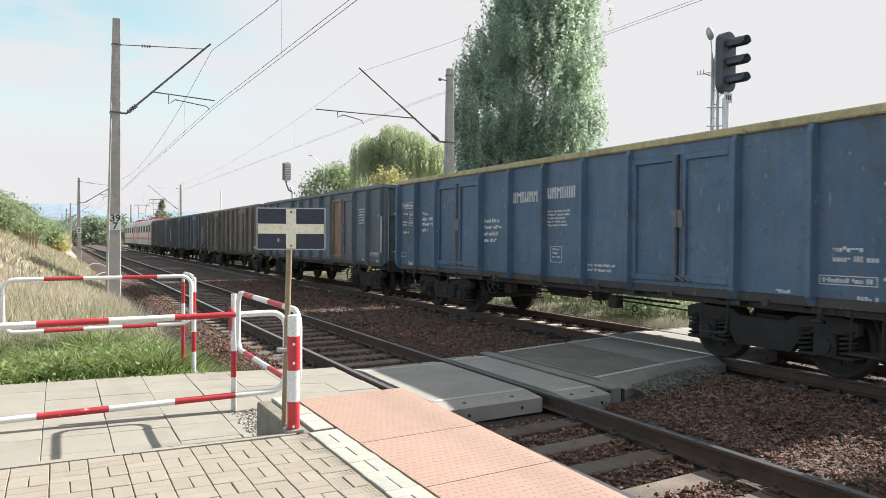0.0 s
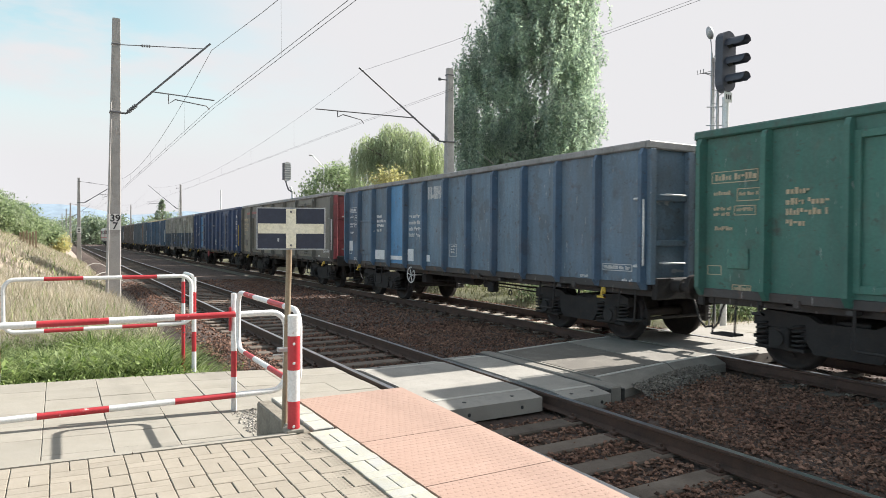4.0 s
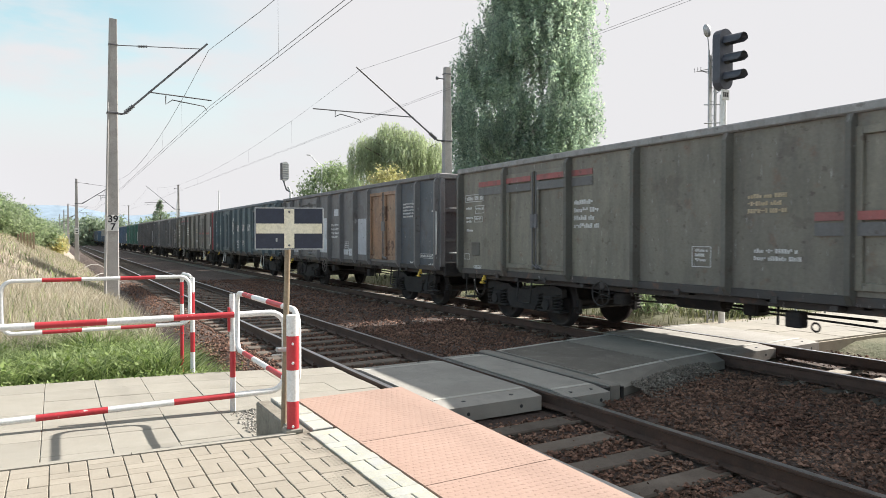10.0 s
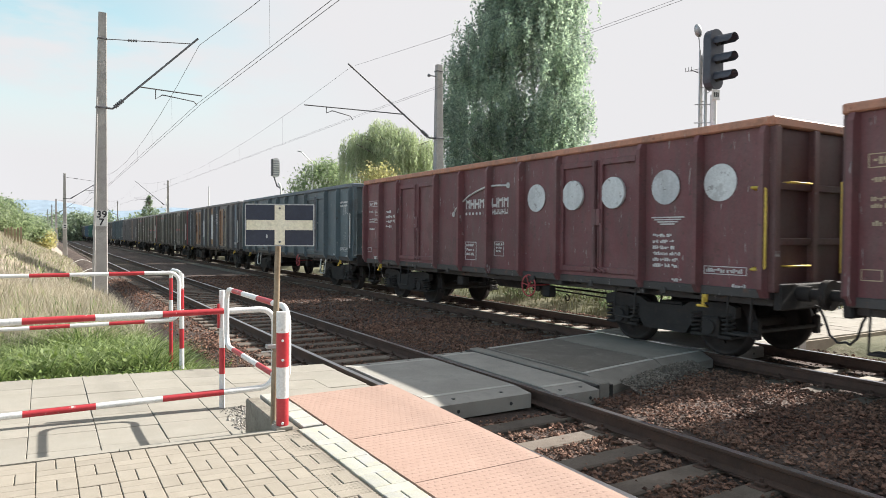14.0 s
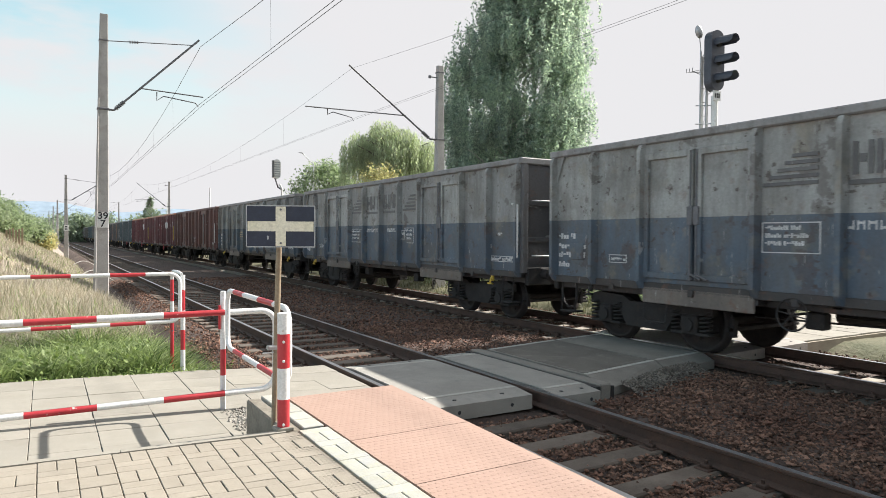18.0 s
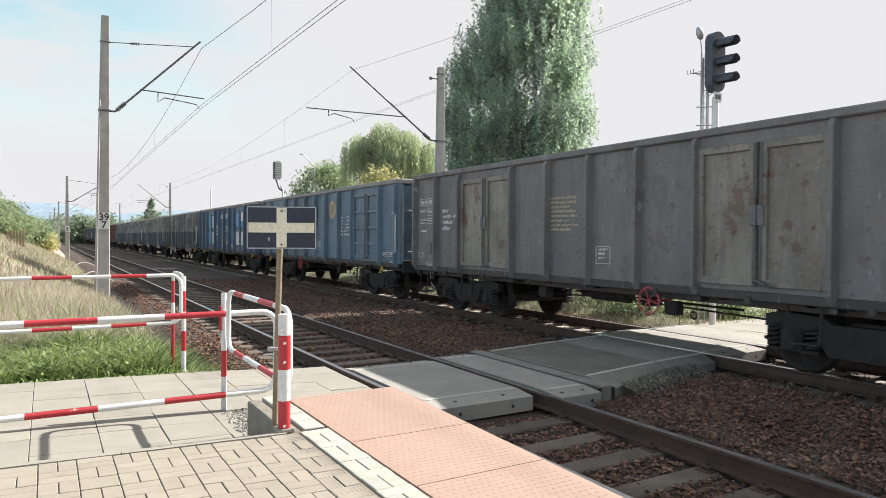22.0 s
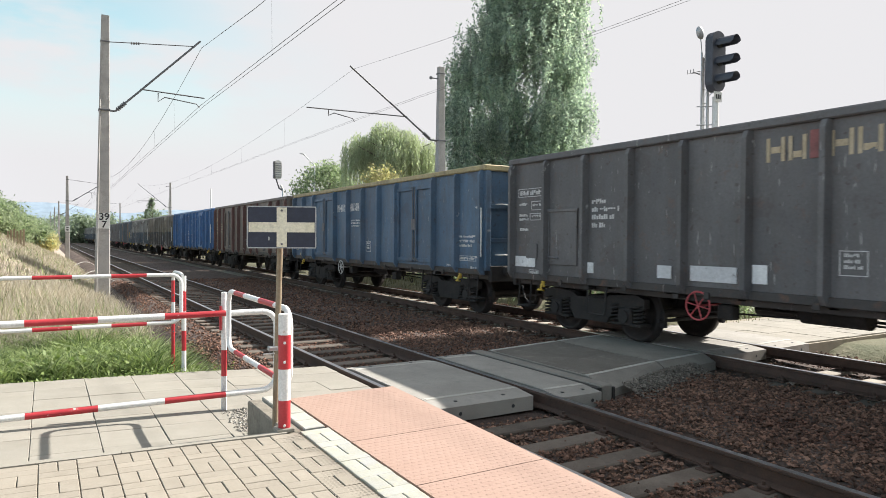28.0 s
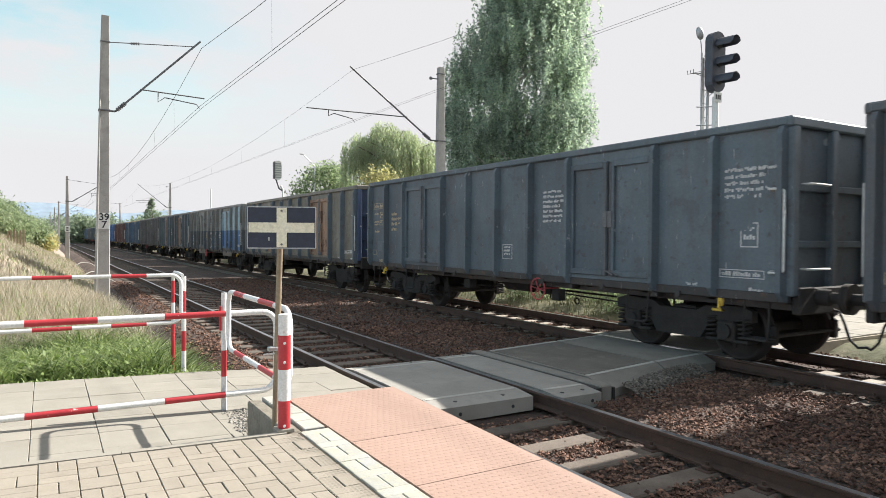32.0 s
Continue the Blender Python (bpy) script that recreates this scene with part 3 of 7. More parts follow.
make_track("track_far", TRACK_B, "far track on concrete sleepers that carries the freight train", True)


# ---------------------------------------------------------------- level crossing
def crossing_slab(x0, x1, y0, y1, top, label, skew=0.0, mat="cross_slab"):
    g = Geo()
    ob = thing("crossing_slab", label, "crossing slab", ((x0 + x1) / 2, (y0 + y1) / 2, top), group="crossing slabs")
    hx, hy = (x1 - x0) / 2, (y1 - y0) / 2
    outline = [(-hy, -0.2), (-hy, -0.035), (-hy + 0.32, 0.0), (hy - 0.32, 0.0), (hy, -0.035), (hy, -0.2)]
    g.prism(outline, "x", -hx, hx)

    def lean(geo):
        geo.v = [(x, y + skew * x, z) for x, y, z in geo.v]
        return geo
    part("slab_body", lean(g), M[mat], ob)
    for s in (-1, 1):
        e = Geo().box(-hx + 0.03, hx - 0.03, s * (hy - 0.33) - 0.035, s * (hy - 0.33) + 0.035, -0.012, 0.004, 0.003)
        part("edge_strip", lean(e), M["cross_edge"], ob, "pale worn edge strip")
        for q in (-0.5, 0.5):
            h = Geo().tube([(q * hx, s * (hy - 0.16), -0.03), (q * hx, s * (hy - 0.16), -0.014)], 0.025, 8)
            part("lifting_socket", lean(h), M["black"], ob)
        for q in (-0.55, 0.55):
            h = Geo().tube([(q * hx, s * hy - s * 0.01, -0.12), (q * hx, s * hy + s * 0.003, -0.12)], 0.022, 8)
            part("side_socket", lean(h), M["black"], ob)
    return ob


C0, C1 = CROSS
crossing_slab(3.6, 4.9, C0, C1, 0.0, "pale grey concrete crossing slab between the near rails")
crossing_slab(5.1, 5.74, C0 - 0.25, C1 + 0.15, 0.0, "grey concrete crossing slab outside the near rail")


def kerb_beam():
    """The narrow pale beam along the inner edge of the near slabs, with an open joint on either side."""
    b = thing("joint_beam", "narrow pale concrete beam between crossing slabs", "crossing beam", (5.9, (C0 + C1) / 2, 0.0))
    half = (C1 - C0) / 2 + 0.16
    part("beam_body", Geo().box(-0.07, 0.11, -half, half, -0.2, 0.012, 0.015), M["cross_dark"], b)
    # dark strips laid into the open joints to stand in for deep grooves
    part("joint_seal", Geo().box(-0.155, -0.072, -half, half, -0.2, -0.012), M["rubber"], b, "dark strip that stands in for the open joint")
    part("joint_seal", Geo().box(0.112, 0.155, -half, half, -0.2, -0.025), M["rubber"], b, "dark strip that stands in for the open joint")


def hump_slab(x0, x1, front, back, label, panel):
    """A slab whose front and back edges slope down; front and back give outer and inner y at x0, then at x1."""
    cx, cy = (x0 + x1) / 2, (front[0] + back[0]) / 2
    ob = thing("crossing_slab", label, "crossing slab", (cx, cy, 0.012), group="crossing slabs")
    a, b = x0 - cx, x1 - cx
    fo0, fi0, fo1, fi1 = [q - cy for q in front]
    bo0, bi0, bo1, bi1 = [q - cy for q in back]
    v = []
    for x, ys in ((a, (fo0, fo0, fi0, bi0, bo0, bo0)), (b, (fo1, fo1, fi1, bi1, bo1, bo1))):
        v += [(x, y, z) for y, z in zip(ys, (-0.22, -0.095, 0.0, 0.0, -0.095, -0.22))]
    f = [(i, i + 1, i + 7, i + 6) for i in range(5)] + [(5, 0, 6, 11), (0, 5, 4, 3, 2, 1), (6, 7, 8, 9, 10, 11)]
    part("slab_body", Geo().add(v, f), M["cross_dark"], ob)
    for y0, y1, s in ((fi0, fi1, 1), (bi0, bi1, -1)):
        w = 0.075 * s
        e = Geo().add([(a + 0.02, y0, 0.001), (b - 0.02, y1, 0.001), (b - 0.02, y1 + w, 0.001), (a + 0.02, y0 + w, 0.001), (a + 0.02, y0, 0.006), (b - 0.02, y1, 0.006), (b - 0.02, y1 + w, 0.006), (a + 0.02, y0 + w, 0.006)],
                      [(0, 1, 2, 3), (4, 7, 6, 5), (0, 4, 5, 1), (1, 5, 6, 2), (2, 6, 7, 3), (3, 7, 4, 0)])
        part("edge_strip", e, M["cross_edge"], ob, "pale worn edge strip")
    if panel:
        e = 0.1
        c = [(a + 0.05, fi0 + e), (b - 0.02, fi1 + e), (b - 0.02, bi1 - e), (a + 0.05, bi0 - e)]
        part("worn_panel", Geo().prism(c, "z", -0.01, 0.005), M["asphalt"], ob, "dark worn asphalt panel")


kerb_beam()
hump_slab(6.07, 7.66, (6.08, 6.5, 6.58, 6.76), (8.98, 8.76, 9.33, 9.02), "humped crossing slab with a dark worn panel", True)
hump_slab(7.69, 8.88, (6.59, 6.765, 6.68, 6.9), (9.335, 9.03, 9.42, 9.18), "humped grey crossing slab beside the far rail", False)
crossing_slab(9.1, 10.39, C0 + 0.65, C1 + 0.95, 0.0, "concrete crossing slab between the far rails", 0.05)
crossing_slab(10.6, 11.7, C0 + 0.7, C1 + 1.0, -0.01, "pale concrete crossing slab beyond the far rail", 0.05)


# ---------------------------------------------------------------- platform
def make_platform():
    rnd = random.Random(11)
    wall = Geo()
    wall.prism([(1.68, -30), (1.9, -30), (EDGE - 0.06, END - 0.02), (1.68, END - 0.02)], "z", -0.5, PLATFORM - 0.11)
    platform = solo("platform_wall", wall, M["concrete"], "grey concrete platform wall beside the track", "platform", "structure")
    y, lengths = END, [1.31] + [0.87] * 18
    stud_n = 0
    for i, l in enumerate(lengths):
        e0, e1 = 0.94 - (END - y + l) * 0.037, 0.94 - (END - y) * 0.037
        g = Geo().prism([(-0.47, -l / 2 + 0.004), (-0.47 + e0, -l / 2 + 0.004), (-0.47 + e1, l / 2 - 0.004), (-0.47, l / 2 - 0.004)], "z", -0.11, 0.0)
        ob = tagged(new("edge_plate", g.mesh("edge_plate", M["red_plate"])), "salmon red concrete platform edge plate with small raised studs", "paving plate", "platform edge plates")
        ob.location = (1.68 + 0.47, y - l / 2, PLATFORM)
        if y > 0.5:
            st = Geo()
            for a in range(18):
                for b in range(int(l / 0.05)):
                    px, py = -0.44 + a * 0.05 * e0 / 0.94 + (0.01 if b % 2 else -0.01), -l / 2 + 0.03 + b * 0.05
                    st.add([(px - 0.015, py - 0.009, 0), (px + 0.015, py - 0.009, 0), (px + 0.015, py + 0.009, 0), (px - 0.015, py + 0.009, 0), (px - 0.009, py - 0.004, 0.0022), (px + 0.009, py - 0.004, 0.0022),
                            (px + 0.009, py + 0.004, 0.0022), (px - 0.009, py + 0.004, 0.0022)], [(0, 1, 5, 4), (1, 2, 6, 5), (2, 3, 7, 6), (3, 0, 4, 7), (4, 5, 6, 7)])
            tagged(part("studs", st, M["red_plate"], ob), "rows of small raised studs", kind="stuff")
        y -= l
    # the wall block at the platform's end, beside the path
    b = Geo().box(1.39, 1.50, KERB + 0.05, 5.4, -0.3, PLATFORM - 0.01, 0.012)
    b.box(1.50, 1.67, KERB + 0.05, 5.4, -0.3, PLATFORM - 0.05, 0.012)
    solo("retaining_block", b, M["stained_block"], "rough stained concrete retaining block at the platform end", "retaining wall", "structure")
    cap = thing("block_paving", "worn yellow-edged paving on the retaining block", "paving", (0, 0, 0), kind="structure")
    for i in range(5):
        g = Geo().box(1.515, 1.665, KERB + 0.06 + i * 0.21, KERB + 0.26 + i * 0.21, PLATFORM - 0.05, PLATFORM + rnd.uniform(-0.004, 0.002), 0.006)
        part("brick", g, M["yellow"], cap)
    floor = Geo().prism([(-9, -0.5), (1.67, -0.5), (1.67, PLATFORM - 0.012), (1.25, PLATFORM - 0.012), (-9, PLATFORM - 0.012 + 10.25 * 0.028)], "y", -30, KERB)
    base = tagged(new("platform_floor", floor.mesh("platform_floor", M["joint"])), "pale concrete paved platform", "paving", kind="structure")

    def tilt(x):
        return PLATFORM + max(0.0, 1.25 - x) * 0.028

    kerb = thing("platform_kerb", "low pale concrete kerb along the platform end", "kerb", (0, 0, 0), kind="structure")
    for i in range(9):
        x1 = 1.38 - i * 1.0
        g = Geo().add([(x1 - 0.996, KERB, tilt(x1 - 1) + 0.004), (x1, KERB, tilt(x1) + 0.004), (x1, KERB + 0.055, tilt(x1) + 0.004), (x1 - 0.996, KERB + 0.055, tilt(x1 - 1) + 0.004),
                       (x1 - 0.996, KERB, -0.2), (x1, KERB, -0.2), (x1, KERB + 0.055, -0.2), (x1 - 0.996, KERB + 0.055, -0.2)],
                      [(0, 1, 2, 3), (4, 7, 6, 5), (0, 4, 5, 1), (1, 5, 6, 2), (2, 6, 7, 3), (3, 7, 4, 0)])
        part("kerb_stone", g, M["slab"], kerb)
    flat = Geo().box(-0.0905, 0.0905, -0.0425, 0.0425, -0.04, 0.0, 0.003).mesh("paver", M["paver"])
    tall = Geo().box(-0.0445, 0.0445, -0.0865, 0.0865, -0.04, 0.0, 0.003).mesh("paver", M["paver"])
    far = Geo()

    def lay(me, x, y, name="paver", mat=None):
        ob = part(name, me, mat, base)
        ob.location = (x, y, tilt(x) + rnd.uniform(-0.002, 0.002))
        ob.rotation_euler = (rnd.uniform(-0.005, 0.005), radians(1.6) + rnd.uniform(-0.005, 0.005), rnd.uniform(-0.008, 0.008))

    # each column repeats a pair laid lengthwise and two laid across, every second column half a step on
    for col in range(-48, 8):
        cx = col * 0.1855 + 0.053
        for k in range(-1, 94):
            y1 = KERB - 0.006 - k * 0.177
            if y1 > KERB or y1 < -8:
                continue
            if (k + col) % 2:
                spots = [(flat, cx, y1 - 0.04425, 0.0905, 0.0425), (flat, cx, y1 - 0.13275, 0.0905, 0.0425)]
            else:
                spots = [(tall, cx - 0.0465, y1 - 0.0885, 0.0445, 0.0865), (tall, cx + 0.0465, y1 - 0.0885, 0.0445, 0.0865)]
            for me, x, yy, hx, hy in spots:
                if yy > 2.25 and cx > -0.9:
                    lay(me, x, yy)
                else:
                    far.box(x - hx, x + hx, yy - hy, yy + hy, tilt(x) - 0.035, tilt(x) + rnd.uniform(-0.003, 0.003))
    tagged(part("outer_paver", far, M["paver"], base), "more pale pavers", kind="stuff")
    studs = Geo()
    for i in range(64):
        for j in range(8):
            yy, xx = KERB - 0.03 - i * 0.0333, 1.265 + j * 0.0245
            studs.add([(xx - 0.008, yy - 0.008, PLATFORM), (xx + 0.008, yy - 0.008, PLATFORM), (xx + 0.008, yy + 0.008, PLATFORM), (xx - 0.008, yy + 0.008, PLATFORM), (xx, yy, PLATFORM + 0.0018)],
                      [(0, 1, 4), (1, 2, 4), (2, 3, 4), (3, 0, 4)])
    tagged(part("tactile_studs", studs, M["paver"], base), "worn rows of tactile studs", kind="stuff")
    line = thing("yellow_line", "worn yellow-painted warning line of small blocks", "warning line", (0, 0, 0), kind="structure")
    ymesh = [Geo().box(-0.1, 0.1, -0.0497, 0.0497, -0.04, 0.0, 0.002).mesh("block", M["yellow"]), Geo().box(-0.0475, 0.0475, -0.0997, 0.0997, -0.04, 0.0, 0.003).mesh("block", M["yellow"])]
    for i in range(24):
        for me, dx, dy in ((ymesh[0], 0, 0.05), (ymesh[1], -0.05, 0.2), (ymesh[1], 0.05, 0.2)):
            ob = part("block", me, None, line)
            ob.location = (1.567 + dx, KERB - dy - i * 0.3, PLATFORM + rnd.uniform(-0.0015, 0.0015))


make_platform()


# ---------------------------------------------------------------- slab path to the crossing
def make_path():
    rnd = random.Random(4)
    base = tagged(new("path_bed", Geo().prism([(-9, -0.4), (3.38, -0.4), (3.38, -0.045), (1.6, 0.045), (-9, 0.36)], "y", KERB + 0.06, 8.95).mesh("path_bed", M["joint"])), "slab footpath between the platform and the crossing", "footpath", kind="structure")
    me = Geo().box(-0.2484, 0.2484, -0.2488, 0.2488, -0.05, 0.0, 0.004).mesh("slab", M["slab"])

    def top(x):
        return 0.08 + (1.6 - x) * 0.03 if x < 1.6 else 0.08 - min((x - 1.6) / 1.5, 1.0) * 0.085

    for i in range(24):
        for j in range(9):
            x, y = 3.135 - i * 0.5, 8.68 - j * 0.5
            if 1.4 < x < 2.7 and y < 5.3:
                continue
            if y < 4.6:
                continue
            ob = part("slab", me, None, base)
            slope = math.atan((top(x + 0.25) - top(x - 0.25)) / 0.5)
            ob.location = (x, y, top(x) + rnd.uniform(-0.004, 0.004))
            ob.rotation_euler = (rnd.uniform(-0.006, 0.006), -slope + rnd.uniform(-0.006, 0.006), rnd.uniform(-0.006, 0.006))
    n = 420
    r = np.random.default_rng(8)
    spots = np.stack([r.uniform(1.46, 1.75, n), r.uniform(5.35, 6.75, n), np.full(n, 0.085)], 1)
    v, f = lumps(n, spots, r.uniform(0.01, 0.022, n), r)
    tagged(new("gravel", quick_mesh("gravel", v, f, M["gravel"])), "pale loose gravel beside the path slabs", "gravel", kind="stuff")
    n = 1500
    x = r.uniform(6.3, 8.3, n)
    edge = np.interp(x, (6.1, 7.66, 8.9), (6.05, 6.56, 6.66))
    y = edge - np.abs(r.normal(0, 0.19, n))
    z = -0.2 + np.clip(0.16 - (edge - y) * 0.3, 0.0, 0.16) + r.uniform(0, 0.015, n)
    v, f = lumps(n, np.stack([x, y, z], 1), r.uniform(0.011, 0.022, n), r)
    tagged(new("gravel", quick_mesh("gravel", v, f, M["grey_gravel"])), "grey gravel heaped against the crossing edge", "gravel", kind="stuff")
    far = tagged(new("far_path_bed", Geo().box(11.72, 26, C0 + 0.8, C1 + 1.1, -0.5, -0.07).mesh("far_path_bed", M["joint"])), "sunlit slab footpath beyond the tracks", "footpath", kind="structure")
    for i in range(14):
        for j in range(5):
            ob = part("slab", me, M["slab"], far)
            ob.location = (11.98 + i * 0.5, C0 + 1.1 + j * 0.5, -0.04 + rnd.uniform(-0.004, 0.004))


make_path()


# ---------------------------------------------------------------- red and white barrier rails
def stripes(points, r, lengths, red_first, parent, name="tube"):
    """A bent bar in red and white lengths, one part for each length."""
    pts = [Vector(p) for p in points]
    dist = [0.0]
    for a, b in zip(pts, pts[1:]):
        dist.append(dist[-1] + (b - a).length)
    total, marks, k = dist[-1], [0.0], 0
    while marks[-1] < total - 0.05:
        marks.append(min(total, marks[-1] + lengths[k % len(lengths)]))
        k += 1
    marks[-1] = total

    def at(d):
        for i in range(len(pts) - 1):
            if d <= dist[i + 1] + 1e-6:
                return pts[i].lerp(pts[i + 1], (d - dist[i]) / max(1e-9, dist[i + 1] - dist[i]))
        return pts[-1]

    red = red_first
    for a, b in zip(marks, marks[1:]):
        seg = [at(a)] + [p for p, d in zip(pts, dist) if a + 1e-4 < d < b - 1e-4] + [at(b)]
        part(name, Geo().tube(seg, r, 12), M["red_paint" if red else "white_paint"], parent)
        red = not red


def hoop(a, b, z0, z1, bend=0.13, steps=5):
    """A rounded frame between two points of the plan: a closed line of points, from the middle of one end."""
    a, b = Vector(a), Vector(b)
    d = (b - a).normalized()
    out = [(a.x, a.y, (z0 + z1) / 2)]
    for centre, t0 in (((a + d * bend), 180), ((b - d * bend), 90), ((b - d * bend), 0), ((a + d * bend), -90)):
        zc = z1 - bend if t0 in (180, 90) else z0 + bend
        for i in range(steps + 1):
            t = radians(t0 - 90 * i / steps)
            q = centre + d * (bend * math.cos(t))
            out.append((q.x, q.y, zc + bend * math.sin(t)))
    out.append(out[0])
    return out


def banded(parent, a, b, z0, z1, marks, bend, r):
    """A rounded frame along x or y: its long tubes change colour at the marks, its ends are white."""
    line = hoop(a, b, z0, z1, bend)
    a, b = Vector(a), Vector(b)
    d = (b - a).normalized()
    m = len(line) // 2
    left, right = [p for p in line if (Vector(p[:2]) - a).dot(d) < bend + 1e-4], [p for p in line if (b - Vector(p[:2])).dot(d) < bend + 1e-4]
    left = sorted(set(left), key=lambda p: math.atan2(p[2] - (z0 + z1) / 2, 0.001 - (Vector(p[:2]) - a).dot(d) + bend))
    right = sorted(set(right), key=lambda p: math.atan2(p[2] - (z0 + z1) / 2, 0.001 - (b - Vector(p[:2])).dot(d) + bend))
    for end in (left, right):
        part("bent_end", Geo().tube(end, r, 12), M["white_paint"], parent)
    length = (b - a).length
    cuts = [bend] + [q for q in marks if bend < q < length - bend] + [length - bend]
    for z in (z1, z0):
        for i, (p, q) in enumerate(zip(cuts, cuts[1:])):
            u, v = a + d * p, a + d * q
            part("tube", Geo().tube([(u.x, u.y, z), (v.x, v.y, z)], r, 12), M["red_paint" if i % 2 else "white_paint"], parent)


G1 = thing("barrier_rail", "red and white striped tube barrier across the path", "barrier", (0, 0, 0), group="path barriers")
banded(G1, (-1.5, 6.74), (2.03, 6.74), 0.25, 1.05, (0.15 + 0.06, 0.79, 1.34, 1.9, 2.46, 3.02), 0.15, 0.03)
stripes([(1.52, 6.8, 0.06), (1.52, 6.8, 1.25)], 0.027, (0.36, 0.26, 0.7), False, G1, "post")
stripes([(-1.2, 6.8, 0.06), (-1.2, 6.8, 1.25)], 0.027, (0.36, 0.26, 0.7), False, G1, "post")
part("red_bracket", Geo().box(1.47, 1.492, 6.77, 6.8, 0.88, 1.12, 0.004), M["red_paint"], G1)
G2 = thing("barrier_rail", "red and white striped tube barrier before the tall grass", "barrier", (0, 0, 0), group="path barriers")
banded(G2, (-0.54, 9.12), (1.5, 9.12), 0.7, 1.31, (0.4, 0.81, 1.23, 1.63), 0.12, 0.024)
stripes([(1.54, 9.16, 0.05), (1.54, 9.16, 1.29)], 0.029, (0.27, 0.26, 0.25, 0.27, 0.19), False, G2, "post")
stripes([(-0.6, 9.16, 0.05), (-0.6, 9.16, 1.29)], 0.029, (0.2, 0.3, 0.25, 0.27, 0.3), False, G2, "post")
stripes([(1.5, 9.75, -0.1), (1.5, 9.75, 1.2)], 0.024, (0.75, 0.25, 0.3), True, G2, "post")
stripes([(1.5, 9.75, 1.2), (1.5, 9.72, 1.29), (1.5, 9.6, 1.32), (1.51, 9.3, 1.32), (1.53, 9.2, 1.3)], 0.022, (0.9,), False, G2)
for z in (0.5, 0.75, 1.0):
    part("bolt", Geo().tube([(1.5, 9.72, z), (1.5, 9.71, z)], 0.012, 6), M["dark_steel"], G2)
G3 = thing("barrier_rail", "short red and white striped tube barrier beside the platform", "barrier", (0, 0, 0), group="path barriers")
banded(G3, (1.52, 6.6), (1.52, 4.72), 0.73, 1.28, (0.28, 0.62, 1.1, 1.52), 0.12, 0.023)
stripes([(1.38, 4.4, 0.5), (1.38, 4.4, 1.29)], 0.041, (0.21, 0.21, 0.23, 0.2), True, G3, "post")
for z in (0.545, 0.97, 1.1):
    part("bolt", Geo().tube([(1.372, 4.37, z), (1.366, 4.352, z)], 0.009, 8), M["white_paint"], G3)
part("foot_plate", Geo().box(1.32, 1.44, 4.35, 4.46, 0.495, 0.525, 0.006), M["slab"], G3)


# ---------------------------------------------------------------- crossing sign
def make_sign():
    x, y = 1.4, 4.68
    s = thing("stop_sign", "navy sign with a cream cross on a rusty brown pole", "railway sign", (x, y, PLATFORM - 0.05))
    part("pole", Geo().tube([(0, 0, 0), (0.036, 0, 1.36)], 0.021, 10), M["pole_brown"], s, "rusty brown steel pole")
    part("peg", Geo().tube([(-0.085, -0.01, 0.53), (0.0, 0.0, 0.53)], 0.007, 6), M["white_paint"], s)
    face = pose(0.038, -0.03, 1.425, 0, 0, -24) @ Matrix.Scale(0.95, 4)
    g = Geo().box(-0.247, 0.247, -0.004, 0.004, -0.155, 0.155, 0.002, face)
    panel = part("panel", g, M["sign_navy"], s, "dark navy enamel panel")
    rim = Geo()
    for a, b, c, d in ((-0.25, 0.25, 0.149, 0.157), (-0.25, 0.25, -0.157, -0.149), (-0.252, -0.245, -0.15, 0.15), (0.245, 0.252, -0.15, 0.15)):
        rim.box(a, b, -0.007, 0.005, c, d, 0, face)
    part("rim", rim, M["steel"], panel)
    part("cross_upright", Geo().box(-0.037, 0.037, -0.009, -0.004, -0.147, 0.147, 0, face), M["sign_cream"], panel, "cream cross bar")
    part("cross_arm", Geo().box(-0.24, 0.24, -0.0085, -0.004, -0.037, 0.037, 0, face), M["sign_cream"], panel, "cream cross bar")
    for z in (-0.125, 0.125):
        part("rivet", Geo().tube([face @ Vector((0, -0.008, z)), face @ Vector((0, -0.014, z))], 0.008, 8), M["dark_steel"], panel)
    part("clamp", Geo().box(-0.05, 0.05, 0.0, 0.03, 1.33, 1.36, 0.004), M["steel"], s)
    part("clamp", Geo().box(-0.05, 0.05, -0.025, 0.025, 0.55, 0.58, 0.004), M["steel"], s)


make_sign()


# ---------------------------------------------------------------- overhead line
def write_on(word, size, mat, parent, place, name="figure", bold=0.02):
    """Letters in the built-in font, turned into a mesh part."""
    cu = bpy.data.curves.new(name, "FONT")
    cu.body, cu.size, cu.extrude, cu.align_x, cu.align_y = word, size, 0.003, "CENTER", "CENTER"
    cu.offset = size * bold
    tmp = bpy.data.objects.new(name, cu)
    me = bpy.data.meshes.new_from_object(tmp)
    bpy.data.objects.remove(tmp)
    me.materials.clear()
    me.materials.append(mat)
    ob = new(name, me)
    ob.parent, ob.matrix_basis = parent, place
    return ob


def taper(g, h, w0, d0, w1, d1, z0=0.0):
    v = []
    for z, w, d in ((z0, w0, d0), (h, w1, d1)):
        c = w * 0.14
        for x, y in ((-w + c, -d), (w - c, -d), (w, -d + c), (w, d - c), (w - c, d), (-w + c, d), (-w, d - c), (-w, -d + c)):
            v.append((x, y, z))
    f = [(i, (i + 1) % 8, 8 + (i + 1) % 8, 8 + i) for i in range(8)] + [tuple(range(7, -1, -1)), tuple(range(8, 16))]
    g.add(v, f)
    return g


